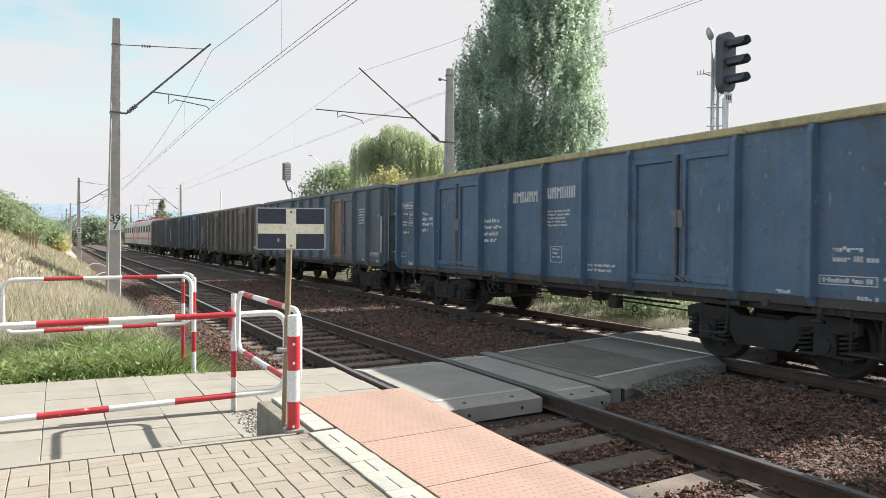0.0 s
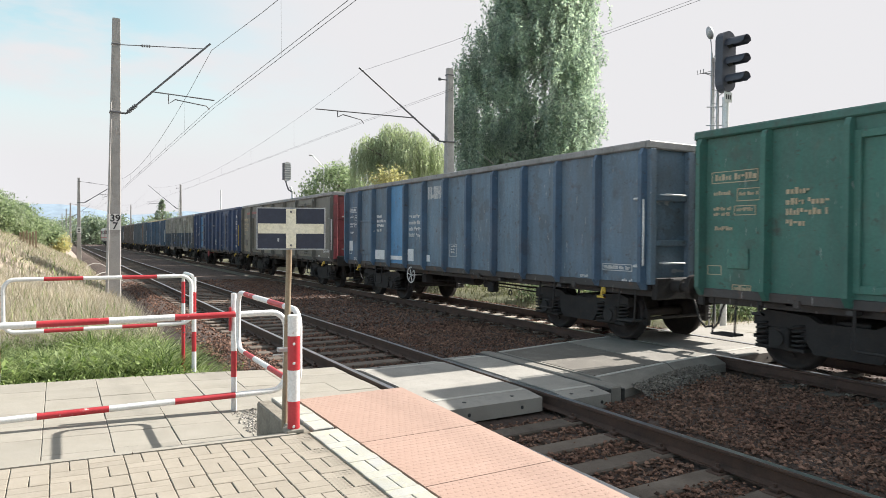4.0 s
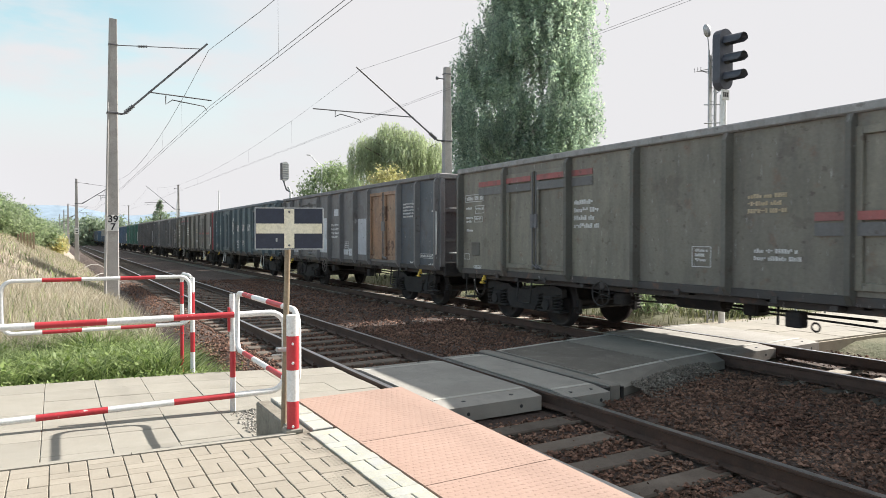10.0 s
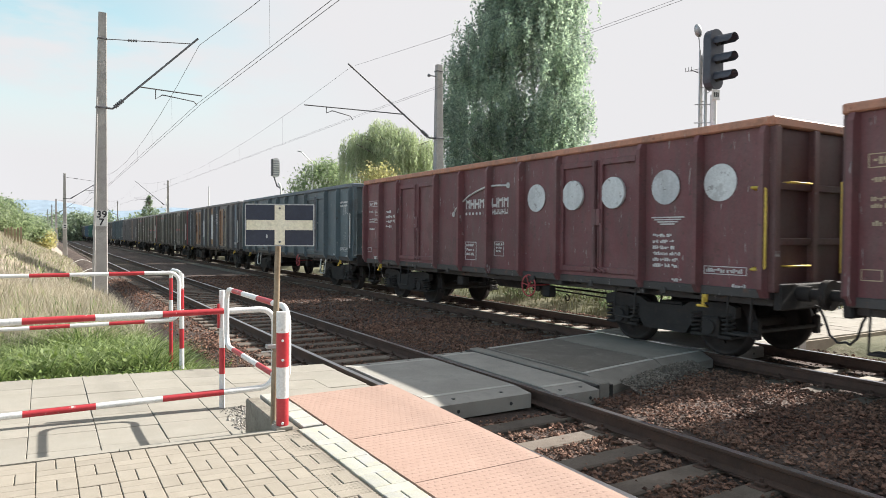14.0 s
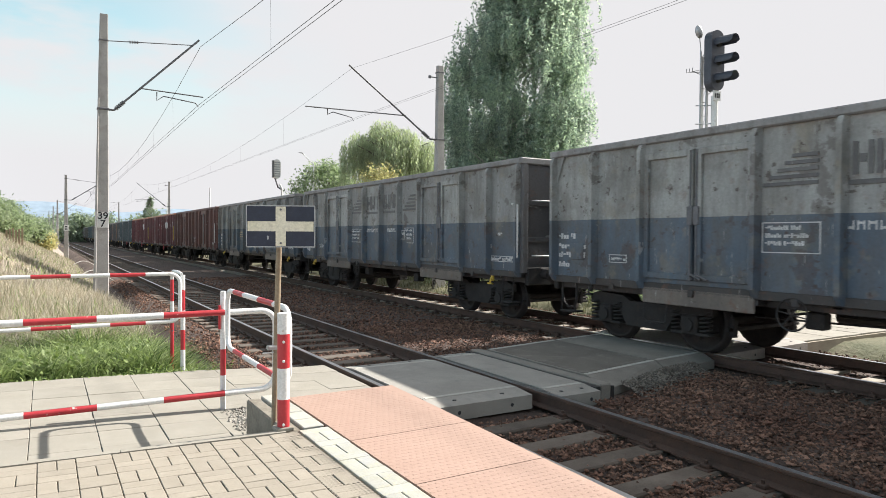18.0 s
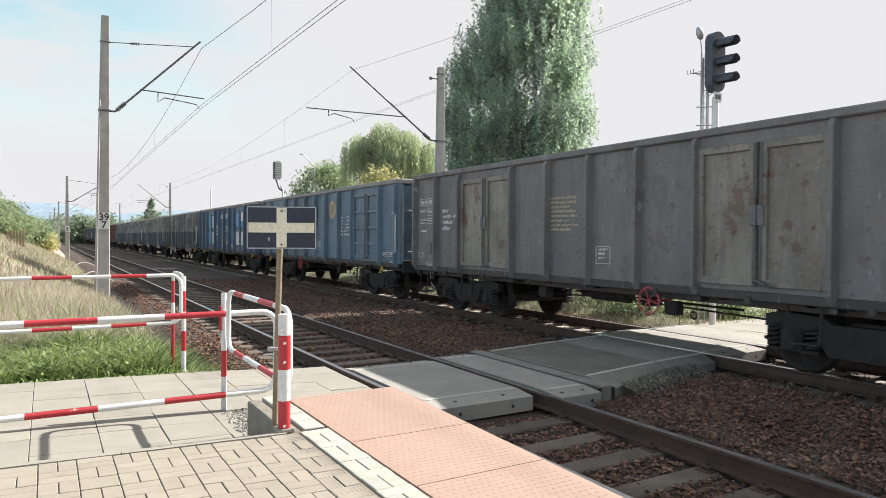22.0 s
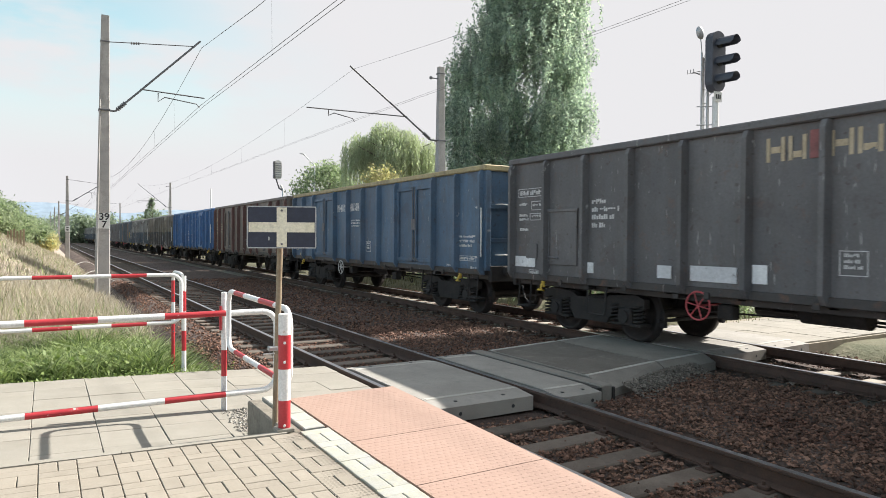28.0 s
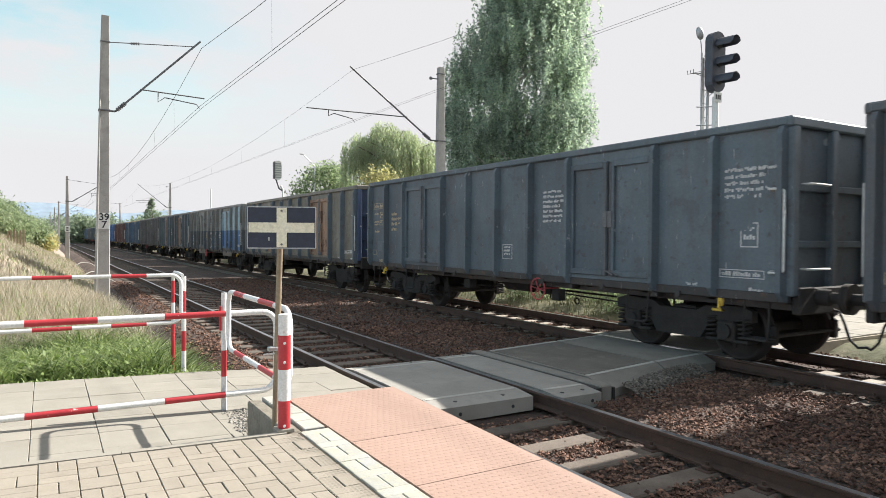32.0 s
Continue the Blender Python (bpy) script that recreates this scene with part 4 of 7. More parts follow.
def make_mast(x, y, base, top, side, wire_x, label, w=0.2, contact=6.1, number=False, lean=0.0, far=False, rise=2.1, tie=True, arm=None, drop=0.0):
    """A concrete mast with a slanted tube bracket over a track; side is +1 where the track lies towards +x."""
    m = thing("line_mast", label, "overhead line mast", (x, y, base), group="overhead line masts")
    m.rotation_euler = (0, lean, 0)
    h = top - base
    post_part = part("mast_post", taper(Geo(), h, w * 1.25, w * 0.85, w * 0.62, w * 0.5, -0.5), M["mast"], m, "weathered tapered concrete post")
    reach = abs(wire_x - x)
    zt, zb = contact + rise - base, contact - 0.45 - base
    tip = (side * (reach + 0.1), 0, zt + 0.05)
    foot = (side * (0.42 if not drop else 0.31), 0, zb)
    part("bracket_tube", Geo().tube([foot, tip], 0.032, 8), M["dark_steel"], m, "slanted dark steel bracket tube")
    ins = Geo()
    d = (Vector(tip) - Vector(foot)).normalized()
    for i in range(5):
        p = Vector(foot) + d * (0.1 + i * 0.07)
        ins.tube([p - d * 0.02, p + d * 0.02], 0.065, 10)
    part("insulator", ins, M["dark_steel"], m)
    part("bracket_clamp", Geo().box(-w * 0.92, w * 0.92, -w * 0.75, w * 0.75, zb - 0.03, zb + 0.03, 0.01).tube([(0, 0, zb), foot], 0.03, 6), M["dark_steel"], m)
    zt2 = zt + 0.25 - drop
    if not tie:
        part("stub_arm", Geo().tube([(0, 0, h - 0.45), (side * 0.45, 0, h - 0.45)], 0.02, 6).tube([(side * 0.4, 0, h - 0.45), (side * 0.47, 0, h - 0.45)], 0.06, 8), M["dark_steel"], m)
    if tie:
        part("tie_rod", Geo().tube([(0, 0, zt2), (side * (reach - 0.1), 0, zt - 0.05 - drop * 0.15)], 0.014 if tie else 0.004, 6), M["dark_steel"], m)
    ins = Geo()
    for i in range(4):
        q = side * (0.75 + i * 0.07)
        zz = zt2 + (drop * 0.85 - 0.3) * abs(q) / reach
        ins.tube([(q - 0.018, 0, zz), (q + 0.018, 0, zz)], 0.045, 10)
    if tie:
        part("insulator", ins, M["dark_steel"], m)
    part("tie_clamp", Geo().box(-w * 0.75, w * 0.75, -w * 0.62, w * 0.62, zt2 - 0.025, zt2 + 0.025, 0.01), M["dark_steel"], m)
    za = contact - base + 0.28
    k = (za - zb) / (tip[2] - zb)
    hx = foot[0] + (tip[0] - foot[0]) * k
    end = side * (reach + (0.25 if arm is None else arm))
    part("steady_tube", Geo().tube([(hx, 0, za + 0.05), (end, 0, za)], 0.02, 6), M["dark_steel"], m)
    dx = hx + (end - hx) * 0.27
    if arm is not None:
        dx = side * (reach + 0.9)
        part("registration_arm", Geo().tube([(dx, 0, za), (dx, 0, za - 0.2), (dx - side * 0.2, 0, za - 0.1), (side * reach, 0, za - 0.22), (side * (reach - 0.08), 0, za - 0.34)], 0.018, 6), M["dark_steel"], m)
    else:
        part("registration_arm", Geo().tube([(dx, 0, za), (dx, 0, za - 0.28), (dx + side * 0.2, 0, za - 0.12), (side * reach, 0, za - 0.22), (side * (reach + 0.1), 0, za - 0.34)], 0.018, 6), M["dark_steel"], m)
    if number:
        plate = part("number_band", Geo().box(-w * 1.02, w * 1.02, -w * 0.83, -w * 0.72, 2.02 - base, 2.5 - base, 0.003), M["plate_white"], m, "white painted number band")
        for word, zz in (("39", 2.38), ("7", 2.14)):
            write_on(word, 0.3, M["black"], plate, pose(0.02, -w * 0.83 - 0.004, zz - base, 90, 0, 0))
        part("earth_cable", Geo().tube([(-w * 0.95, -w * 0.95, 0.2), (-w * 0.8, -w * 0.75, 3.5), (-w * 0.7, -w * 0.6, 6.2)], 0.02, 6), M["mast"], m)
    elif far:
        plate = part("number_band", Geo().box(-w * 1.2, w * 1.2, -w * 0.95, -w * 0.86, 2.1 - base, 2.6 - base, 0.003), M["plate_white"], m, "white painted number band")
        for zz in (2.25, 2.45):
            part("figure_bar", Geo().box(-w * 0.6, w * 0.6, -w * 1.0, -w * 0.95, zz - base - 0.05, zz - base + 0.05), M["black"], plate)
    return m


make_mast(1.51, 23.3, -0.2, 8.62, 1, 4.24, "tall concrete line mast with a white number band and slanted bracket", 0.18, 6.15, True, radians(0.7), drop=0.68)
make_mast(13.0, 22.1, -0.2, 8.3, -1, 9.38, "tall concrete line mast behind the far track", 0.19, 5.95, rise=1.85, tie=False, arm=1.7)
make_mast(1.62, 66.0, 0.0, 6.9, 1, 4.3, "distant concrete line mast on the near side", 0.15, 5.2, False, 0, True, rise=1.15)
make_mast(1.75, 118.0, 0.2, 7.0, 1, 4.3, "distant concrete line mast on the near side", 0.15, 5.4, rise=1.2)
make_mast(1.7, 168.0, 0.2, 7.9, 1, 4.3, "distant concrete line mast on the near side", 0.15, 5.8, rise=1.4)
make_mast(1.2, 225.0, 0.2, 8.6, 1, 4.3, "distant concrete line mast on the near side", 0.15, 6.1)
make_mast(13.0, 86.5, -0.2, 8.2, -1, 9.5, "distant concrete line mast behind the far track", 0.15, 5.7, rise=2.2, tie=False)
make_mast(13.0, 150.0, -0.2, 8.3, -1, 9.5, "distant concrete line mast behind the far track", 0.15, 6.0)


def overhead_wire(label, line, r, sag=0.0):
    """A wire from support to support."""
    pts = []
    for a, b in zip(line, line[1:]):
        n = 10 if sag else 2
        for i in range(n):
            u = i / n
            p = Vector(a).lerp(Vector(b), u)
            p.z -= sag * 4 * u * (1 - u)
            pts.append(tuple(p))
    pts.append(line[-1])
    g = Geo().tube(pts, r, 5)
    return solo("overhead_wire", g, M["wire"], label, "overhead wire", group="overhead wires")


A_SUP = [(5.3, -38, 8.05), (4.48, 23.3, 8.05), (4.2, 66, 6.9), (4.35, 118, 7.0), (4.2, 168, 7.5), (4.3, 225, 7.9), (4.25, 400, 8.2)]
B_SUP = [(9.9, -38, 7.75), (9.4, 22.1, 7.75), (9.6, 86, 7.75), (9.6, 150, 7.75), (9.7, 400, 7.75)]
for sup, contact, off, near in ((A_SUP, 6.12, 0.06, "near"), (B_SUP, 5.93, 0.06, "far")):
    thin = 1.0 if near == "near" else 0.55
    carrier = overhead_wire("dark carrier wire slung over the %s track" % near, sup, 0.008 * thin, 1.35)
    for s in (-off, off):
        overhead_wire("straight contact wire over the %s track" % near, [(p[0] + s, p[1], contact - (8.05 - p[2] if near == "near" else 0) * 0.8) for p in sup], 0.0065 * thin)
    for a, b in list(zip(sup, sup[1:]))[:3]:
        n = 8
        for i in range(1, n):
            u = i / n
            p = Vector(a).lerp(Vector(b), u)
            zc = p.z - 1.35 * 4 * u * (1 - u)
            g = Geo().tube([(p.x, p.y, zc), (p.x + 0.02, p.y + 0.03, contact - (8.05 - p.z if near == "near" else 0) * 0.8)], 0.003, 4)
            part("dropper", g, M["wire"], carrier)


# ---------------------------------------------------------------- signals and lamp posts
def make_signal():
    x, y = 12.55, 9.53
    s = thing("light_signal", "tall railway light signal with three hooded lamps", "railway signal", (x, y, -0.3))
    part("post", Geo().tube([(0, 0, 0), (0, 0, 5.2)], 0.07, 12), M["plate_white"], s, "pale grey signal post")
    g = Geo()
    outline = []
    for t in range(0, 181, 20):
        outline.append((0.21 * math.cos(radians(t)), 6.4 + 0.2 * math.sin(radians(t))))
    for t in range(180, 361, 20):
        outline.append((0.21 * math.cos(radians(t)), 5.5 + 0.2 * math.sin(radians(t))))
    head_at = pose(-0.03, 0.02, 0.0, 0, 0, -1)
    g.prism(outline, "y", -0.12, 0.07)
    for i in range(len(g.v)):
        g.v[i] = tuple(head_at @ Vector(g.v[i]))
    head = part("signal_head", g, M["flare_black"], s, "black rounded signal head with flare in its colour")
    for z in (6.32, 5.93, 5.55):
        h = Geo()
        n, v, f = 10, [], []
        for d, r in ((-0.12, 0.13), (-0.56, 0.12)):
            for i in range(n):
                t = radians(-20 + 220 * i / (n - 1))
                v.append(head_at @ Vector((r * math.cos(t), d + (0.08 if d < -0.2 and i in (0, n - 1) else 0), z + r * math.sin(t) - (0.02 if d < -0.2 else 0))))
        for i in range(n - 1):
            f.append((i, i + 1, n + i + 1, n + i))
        h.add(v, f, True)
        h.add([p + Vector((0, 0, -0.008)) for p in v], f, True)
        part("hood", h, M["flare_black"], head, "black sheet hood with flare in its colour")
        part("lens", Geo().tube([head_at @ Vector((0, -0.12, z)), head_at @ Vector((0, -0.145, z))], 0.09, 14), M["rubber"], head)
    plate = part("name_plate", Geo().box(-0.12, 0.12, -0.11, -0.09, 5.08, 5.3, 0.004, head_at), M["plate_white"], s, "small white number plate")
    for q in (-0.06, 0.0, 0.06):
        part("figure_bar", Geo().box(q - 0.018, q + 0.018, -0.116, -0.11, 5.14, 5.24, 0, head_at), M["black"], plate)
    for z in (4.6, 5.0):
        part("bracket", Geo().tube([(-0.3, 0.25, z), (0, 0, z)], 0.012, 6), M["steel"], s)
    part("cable_pipe", Geo().tube([(-0.16, 0.1, 3.8), (-0.16, 0.1, 5.2), (-0.05, 0.03, 5.3)], 0.012, 6), M["steel"], s)


make_signal()


def make_lamp_mast():
    x, y = 12.5, 9.78
    s = thing("lattice_lamp_post", "thin steel lattice post with a small round lamp", "lamp post", (x, y, -0.3))
    for q in (-0.1, 0.1):
        part("upright", Geo().tube([(q, 0, 0), (q, 0, 6.2)], 0.02, 6), M["steel"], s)
    g = Geo()
    for i in range(20):
        z = 0.3 + i * 0.3
        part("rung", Geo().tube([(-0.1, 0, z), (0.1, 0, z)], 0.01, 5), M["steel"], s)
        g.tube([(-0.1, 0, z), (0.1, 0, z + 0.3)], 0.006, 4)
    part("bracing", g, M["steel"], s)
    part("post_panel", Geo().box(-0.085, -0.005, -0.006, 0.006, 3.5, 6.1, 0.002), M["plate_white"], s)
    part("ladder_rail", Geo().tube([(0.26, 0.0, 3.3), (0.26, 0, 4.2), (0.14, 0, 4.5), (0.14, 0, 6.25)], 0.014, 6), M["steel"], s)
    part("lamp_arm", Geo().tube([(-0.09, 0, 6.1), (-0.12, 0, 6.35), (-0.15, 0, 6.52)], 0.012, 6), M["steel"], s)
    v, f = [], []
    for i in range(9):
        a = math.pi * i / 8
        for j in range(12):
            b = math.pi * j / 6
            v.append((-0.17 + 0.1 * math.sin(a) * math.cos(b) - 0.03 * math.cos(a), 0.07 * math.sin(a) * math.sin(b), 6.62 + 0.14 * math.cos(a)))
    for i in range(8):
        for j in range(12):
            f.append((i * 12 + j, i * 12 + (j + 1) % 12, i * 12 + 12 + (j + 1) % 12, i * 12 + 12 + j))
    g = Geo().add(v, f, True)
    part("lamp_head", g, M["steel"], s, "small grey oval lamp")
    for i in range(3):
        part("insulator_arm", Geo().tube([(-0.1, 0, 5.7 + i * 0.05), (-0.3 - i * 0.1, 0.05, 5.75 - i * 0.03), (-0.3 - i * 0.1, 0.05, 5.83 - i * 0.03)], 0.008, 4), M["dark_steel"], s)


make_lamp_mast()


def make_back_signal():
    x, y = 12.4, 41.0
    s = thing("light_signal", "grey railway signal seen from behind on a curved bracket", "railway signal", (x, y, -0.3))
    part("post", Geo().tube([(0.35, 0, 0), (0.35, 0, 5.0), (0.2, 0, 5.3)], 0.07, 10), M["plate_white"], s)
    part("bracket", Geo().tube([(0.45, 0, 4.9), (0.1, 0, 5.1), (-0.1, 0, 5.7)], 0.05, 8), M["dark_steel"], s)
    outline = [(0.24 * math.cos(radians(t)), (6.6 if t <= 180 else 5.85) + 0.22 * math.sin(radians(t))) for t in list(range(0, 181, 20)) + list(range(180, 361, 20))]
    head = part("signal_head", Geo().prism(outline, "y", -0.1, 0.1), M["plate_white"], s, "pale grey rounded signal head")
    for i in range(7):
        part("back_slat", Geo().box(-0.16, 0.2, -0.12, -0.1, 5.75 + i * 0.14, 5.83 + i * 0.14, 0.004), M["steel"], head)
    part("dark_edge", Geo().box(-0.26, -0.17, -0.13, 0.12, 5.7, 6.75, 0.01), M["dark_steel"], head)


make_back_signal()


def make_street_lamp(x, y, h, arm):
    s = thing("street_lamp", "slim pale street lamp pole beyond the railway", "street lamp", (x, y, -0.2), group="street lamps")
    part("pole", Geo().tube([(0, 0, 0), (0, 0, h)], 0.1, 8, True, 0.06), M["plate_white"], s)
    if not arm:
        return
    part("arm", Geo().tube([(0, 0, h), (-arm * 0.6, 0, h + 0.5), (-arm, 0, h + 0.9)], 0.035, 6), M["steel"], s)
    part("lamp_head", Geo().box(-arm - 0.3, -arm + 0.05, -0.06, 0.06, h + 0.86, h + 0.95, 0.03), M["steel"], s)


make_street_lamp(19.5, 54.0, 8.0, 1.0)
make_street_lamp(16.0, 78.0, 7.3, 0.0)
make_street_lamp(16.0, 108.0, 7.3, 0.0)


# ---------------------------------------------------------------- trees and bushes
def leaf_cloud(centres, per, spread, size, rnd, droop=0.0, strand=0):
    """Small leaf quads round the given points, in hanging strands where asked."""
    n = len(centres) * per
    c = np.repeat(np.array(centres), per, 0)
    p = c + rnd.normal(0, 1, (n, 3)) * np.array(spread)
    if strand:
        k = np.tile(np.arange(per), len(centres))
        base = np.repeat(np.array(centres) + rnd.normal(0, 1, (len(centres), 3)) * np.array(spread), per, 0)
        fall = (k / per)[:, None] * np.array([[0, 0, -1.0]]) * np.repeat(rnd.uniform(0.5, 1.0, len(centres)) * droop, per)[:, None]
        p = base + fall + rnd.normal(0, 0.07, (n, 3)) * np.array([1, 1, 0.6])
    a, b = rnd.uniform(0, 6.283, n), rnd.uniform(-1.2, 1.2, n)
    if strand > 1:
        b = rnd.uniform(-1.5, -0.95, n)
    u = np.stack([np.cos(a) * np.cos(b), np.sin(a) * np.cos(b), np.sin(b)], 1)
    w = np.stack([-np.sin(a), np.cos(a), rnd.uniform(-0.5, 0.5, n)], 1)
    s = (size * rnd.uniform(0.6, 1.35, n))[:, None]
    k = 0.22 if strand > 1 else 0.55
    v = np.stack([p - u * s, p + w * s * k, p + u * s, p - w * s * k], 1).reshape(-1, 3)
    f = (np.arange(n) * 4)[:, None] + np.array([[0, 1, 2, 3]])
    return v, f


def make_tree(name, label, x, y, z, height, trunk_r, mats, crown_points, per, spread, leaf, seed, droop=0.0, strand=0, limbs=14):
    rnd = np.random.default_rng(seed)
    tree = thing(name, label, "tree", (x, y, z))
    g = Geo()
    bend = rnd.normal(0, 0.012 * height, (7, 2))
    line = [(bend[i][0] * i / 6, bend[i][1] * i / 6, height * 0.9 * i / 6) for i in range(7)]
    g.tube(line, trunk_r, 9, True, trunk_r * 0.15)
    pts = np.array(crown_points)
    each = name in ("birch_tree", "willow_tree")
    for i in rnd.choice(len(pts), min(limbs, len(pts)), False):
        p = pts[i]
        zz = max(height * 0.15, p[2] - 0.45 * math.hypot(p[0], p[1]) - 0.6)
        k = min(1.0, zz / (height * 0.9)) * 6
        j = min(int(k), 5)
        a = Vector(line[j]).lerp(Vector(line[j + 1]), k - j)
        mid = a.lerp(Vector(p), 0.55) + Vector((0, 0, 0.35))
        lg = Geo() if each else g
        lg.tube([a, mid, tuple(p)], trunk_r * 0.32, 6, True, trunk_r * 0.06)
        if each:
            part("limb", lg, M[mats[0]], tree)
    part("trunk", g, M[mats[0]], tree)
    v, f = leaf_cloud(pts, per, spread, leaf, rnd, droop, strand)
    tagged(part("crown", quick_mesh("crown", v, f, M[mats[1]]), None, tree), "many small leaves with gaps between them")
    return tree


def crown_shape(n, seed, shape, lump=0.25):
    """Points inside a crown: shape gives the radius at a height from 0 to 1."""
    rnd = np.random.default_rng(seed)
    out = []
    ph = rnd.uniform(0, 6.283, 5)
    while len(out) < n:
        u, a = rnd.random(), rnd.uniform(0, 6.283)
        r_max = shape(u) * (1 + lump * (math.sin(3 * a + ph[0] + 7 * u) + math.sin(5 * a + ph[1] - 11 * u) * 0.6) * 0.6)
        r = r_max * math.sqrt(rnd.uniform(0.12, 1.0))
        out.append((r * math.cos(a), r * math.sin(a), u))
    return out


def scaled(points, radius, z0, z1):
    return [(p[0] * radius, p[1] * radius, z0 + p[2] * (z1 - z0)) for p in points]


def birch_crown(seed):
    """Hanging twig heads gathered in clumps on the boughs of a tall leaning crown."""
    rnd = np.random.default_rng(seed)
    out = []
    for cx, cy, cz in scaled(crown_shape(430, seed, lambda u: 1.02 - max(0.0, u - 0.4) ** 1.5 * 1.75, 0.26), 3.65, 2.4, 17.4):
        size = rnd.uniform(0.3, 0.5)
        for dx, dy, dz in rnd.normal(0, 1, (16, 3)):
            x, y, z = cx + dx * size, cy + dy * size, cz + dz * size * 0.9
            if -3.7 < 0.8 * x - 0.6 * y < 3.85:
                out.append((x + max(0, z - 8) * 0.1, y - max(0, z - 8) * 0.07, z))
    return out


birch = birch_crown(1)
make_tree("birch_tree", "tall weeping birch with dense hanging green leaves", 20.3, 27.2, -0.2, 17.5, 0.3, ("birch_bark", "birch_leaf"), birch, 40, (0.1, 0.1, 0.12), 0.074, 21, 1.6, 1, 30)


def willow_dome(lobes, seed):
    """Strand heads over the domes of a few limbs, each lobe at a distance along the crown, with its radius and top."""
    rnd = np.random.default_rng(seed)
    out = []
    for along, deep, r, top, n in lobes:
        for _ in range(n):
            a, q = rnd.uniform(0, 6.283), math.sqrt(rnd.random())
            x, y = r * q * math.cos(a) + along, r * q * math.sin(a) + deep
            z = top - r * (1 - math.sqrt(max(0.0, 1 - q * q * 0.96))) * 1.15 - rnd.random() ** 3 * 0.9
            out.append((0.9 * x + 0.44 * y, -0.44 * x + 0.9 * y, z))
    return out


willow = willow_dome(((-2.15, 0.0, 1.45, 9.35, 200), (-0.4, 0.3, 1.6, 10.3, 230), (0.95, -0.4, 1.5, 9.7, 190), (2.3, 0.2, 1.45, 9.2, 190), (0.2, -1.2, 1.3, 8.9, 100)), 2)
make_tree("willow_tree", "drooping pale green willow behind the far track", 21.5, 43.6, -0.2, 8.6, 0.35, ("bark", "willow_leaf"), willow, 62, (0.1, 0.1, 0.1), 0.1, 22, 3.2, 2, 18)
autumn = scaled(crown_shape(110, 3, lambda u: math.sqrt(max(0.05, 1 - (2 * u - 1) ** 2)), 0.3), 1.3, 3.4, 6.4)
make_tree("shrub_tree", "small tree with yellowing leaves below the willow", 19.5, 41.0, -0.2, 5.6, 0.12, ("bark", "yellow_leaf"), autumn, 45, (0.4, 0.4, 0.3), 0.1, 23)
ash = scaled(crown_shape(190, 4, lambda u: math.sqrt(max(0.05, 1 - (2 * u - 1) ** 2)), 0.3), 2.9, 2.6, 8.0)
make_tree("ash_tree", "dark green round-headed tree beyond the far track", 21.0, 55.0, -0.2, 7.0, 0.2, ("bark", "bush_leaf"), ash, 55, (0.5, 0.5, 0.35), 0.13, 24)
conifer = scaled(crown_shape(100, 5, lambda u: max(0.03, (1.0 - u) * (0.55 + 0.45 * abs(math.sin(u * 16)))), 0.2), 4.2, 1.0, 9.6)
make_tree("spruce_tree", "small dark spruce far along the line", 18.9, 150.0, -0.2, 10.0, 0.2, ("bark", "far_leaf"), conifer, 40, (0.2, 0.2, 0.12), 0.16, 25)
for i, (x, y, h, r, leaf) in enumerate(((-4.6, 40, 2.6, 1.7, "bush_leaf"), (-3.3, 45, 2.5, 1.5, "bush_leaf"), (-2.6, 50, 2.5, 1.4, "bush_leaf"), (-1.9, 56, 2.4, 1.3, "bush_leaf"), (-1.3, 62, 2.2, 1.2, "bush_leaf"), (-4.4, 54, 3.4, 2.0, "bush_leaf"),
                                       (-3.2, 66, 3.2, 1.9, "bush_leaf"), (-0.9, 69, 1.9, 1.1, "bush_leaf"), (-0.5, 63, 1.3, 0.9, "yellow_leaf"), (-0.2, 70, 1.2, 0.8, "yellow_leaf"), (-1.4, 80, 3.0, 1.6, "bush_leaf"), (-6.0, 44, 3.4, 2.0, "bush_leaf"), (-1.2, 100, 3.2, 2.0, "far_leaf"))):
    h, r = h * 0.66, r * 0.86
    pts = scaled(crown_shape(150, 30 + i, lambda u: math.sqrt(max(0.08, 1 - (1.7 * u - 0.7) ** 2)), 0.35), r, 0.3, h)
    make_tree("bush", "leafy green bush on the dry bank" if leaf != "yellow_leaf" else "low yellowing bush on the dry bank", x, y, ground_z(x, y) - 0.1, h * 0.9, 0.09, ("bark", leaf), pts, 80, (0.34, 0.34, 0.28), 0.08 if y < 60 else 0.12, 60 + i, 0, 0, 10)
for i, (x, y, h, r) in enumerate(((8, 190, 9, 5), (14, 205, 10, 6), (20, 185, 8, 5), (26, 200, 11, 6), (33, 190, 9, 5), (40, 175, 10, 6), (2, 260, 10, 7), (-6, 250, 11, 7), (24, 140, 6, 4), (48, 185, 9, 6), (30, 120, 6.5, 4), (58, 190, 9, 6), (7, 330, 14, 10), (16, 270, 10, 7))):
    h *= 0.72
    pts = scaled(crown_shape(90, 130 + i, lambda u: math.sqrt(max(0.08, 1 - (1.7 * u - 0.7) ** 2)), 0.35), r, 0.3, h)
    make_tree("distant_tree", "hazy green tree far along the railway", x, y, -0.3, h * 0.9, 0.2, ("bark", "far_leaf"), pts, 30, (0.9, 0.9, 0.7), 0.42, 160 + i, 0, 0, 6)


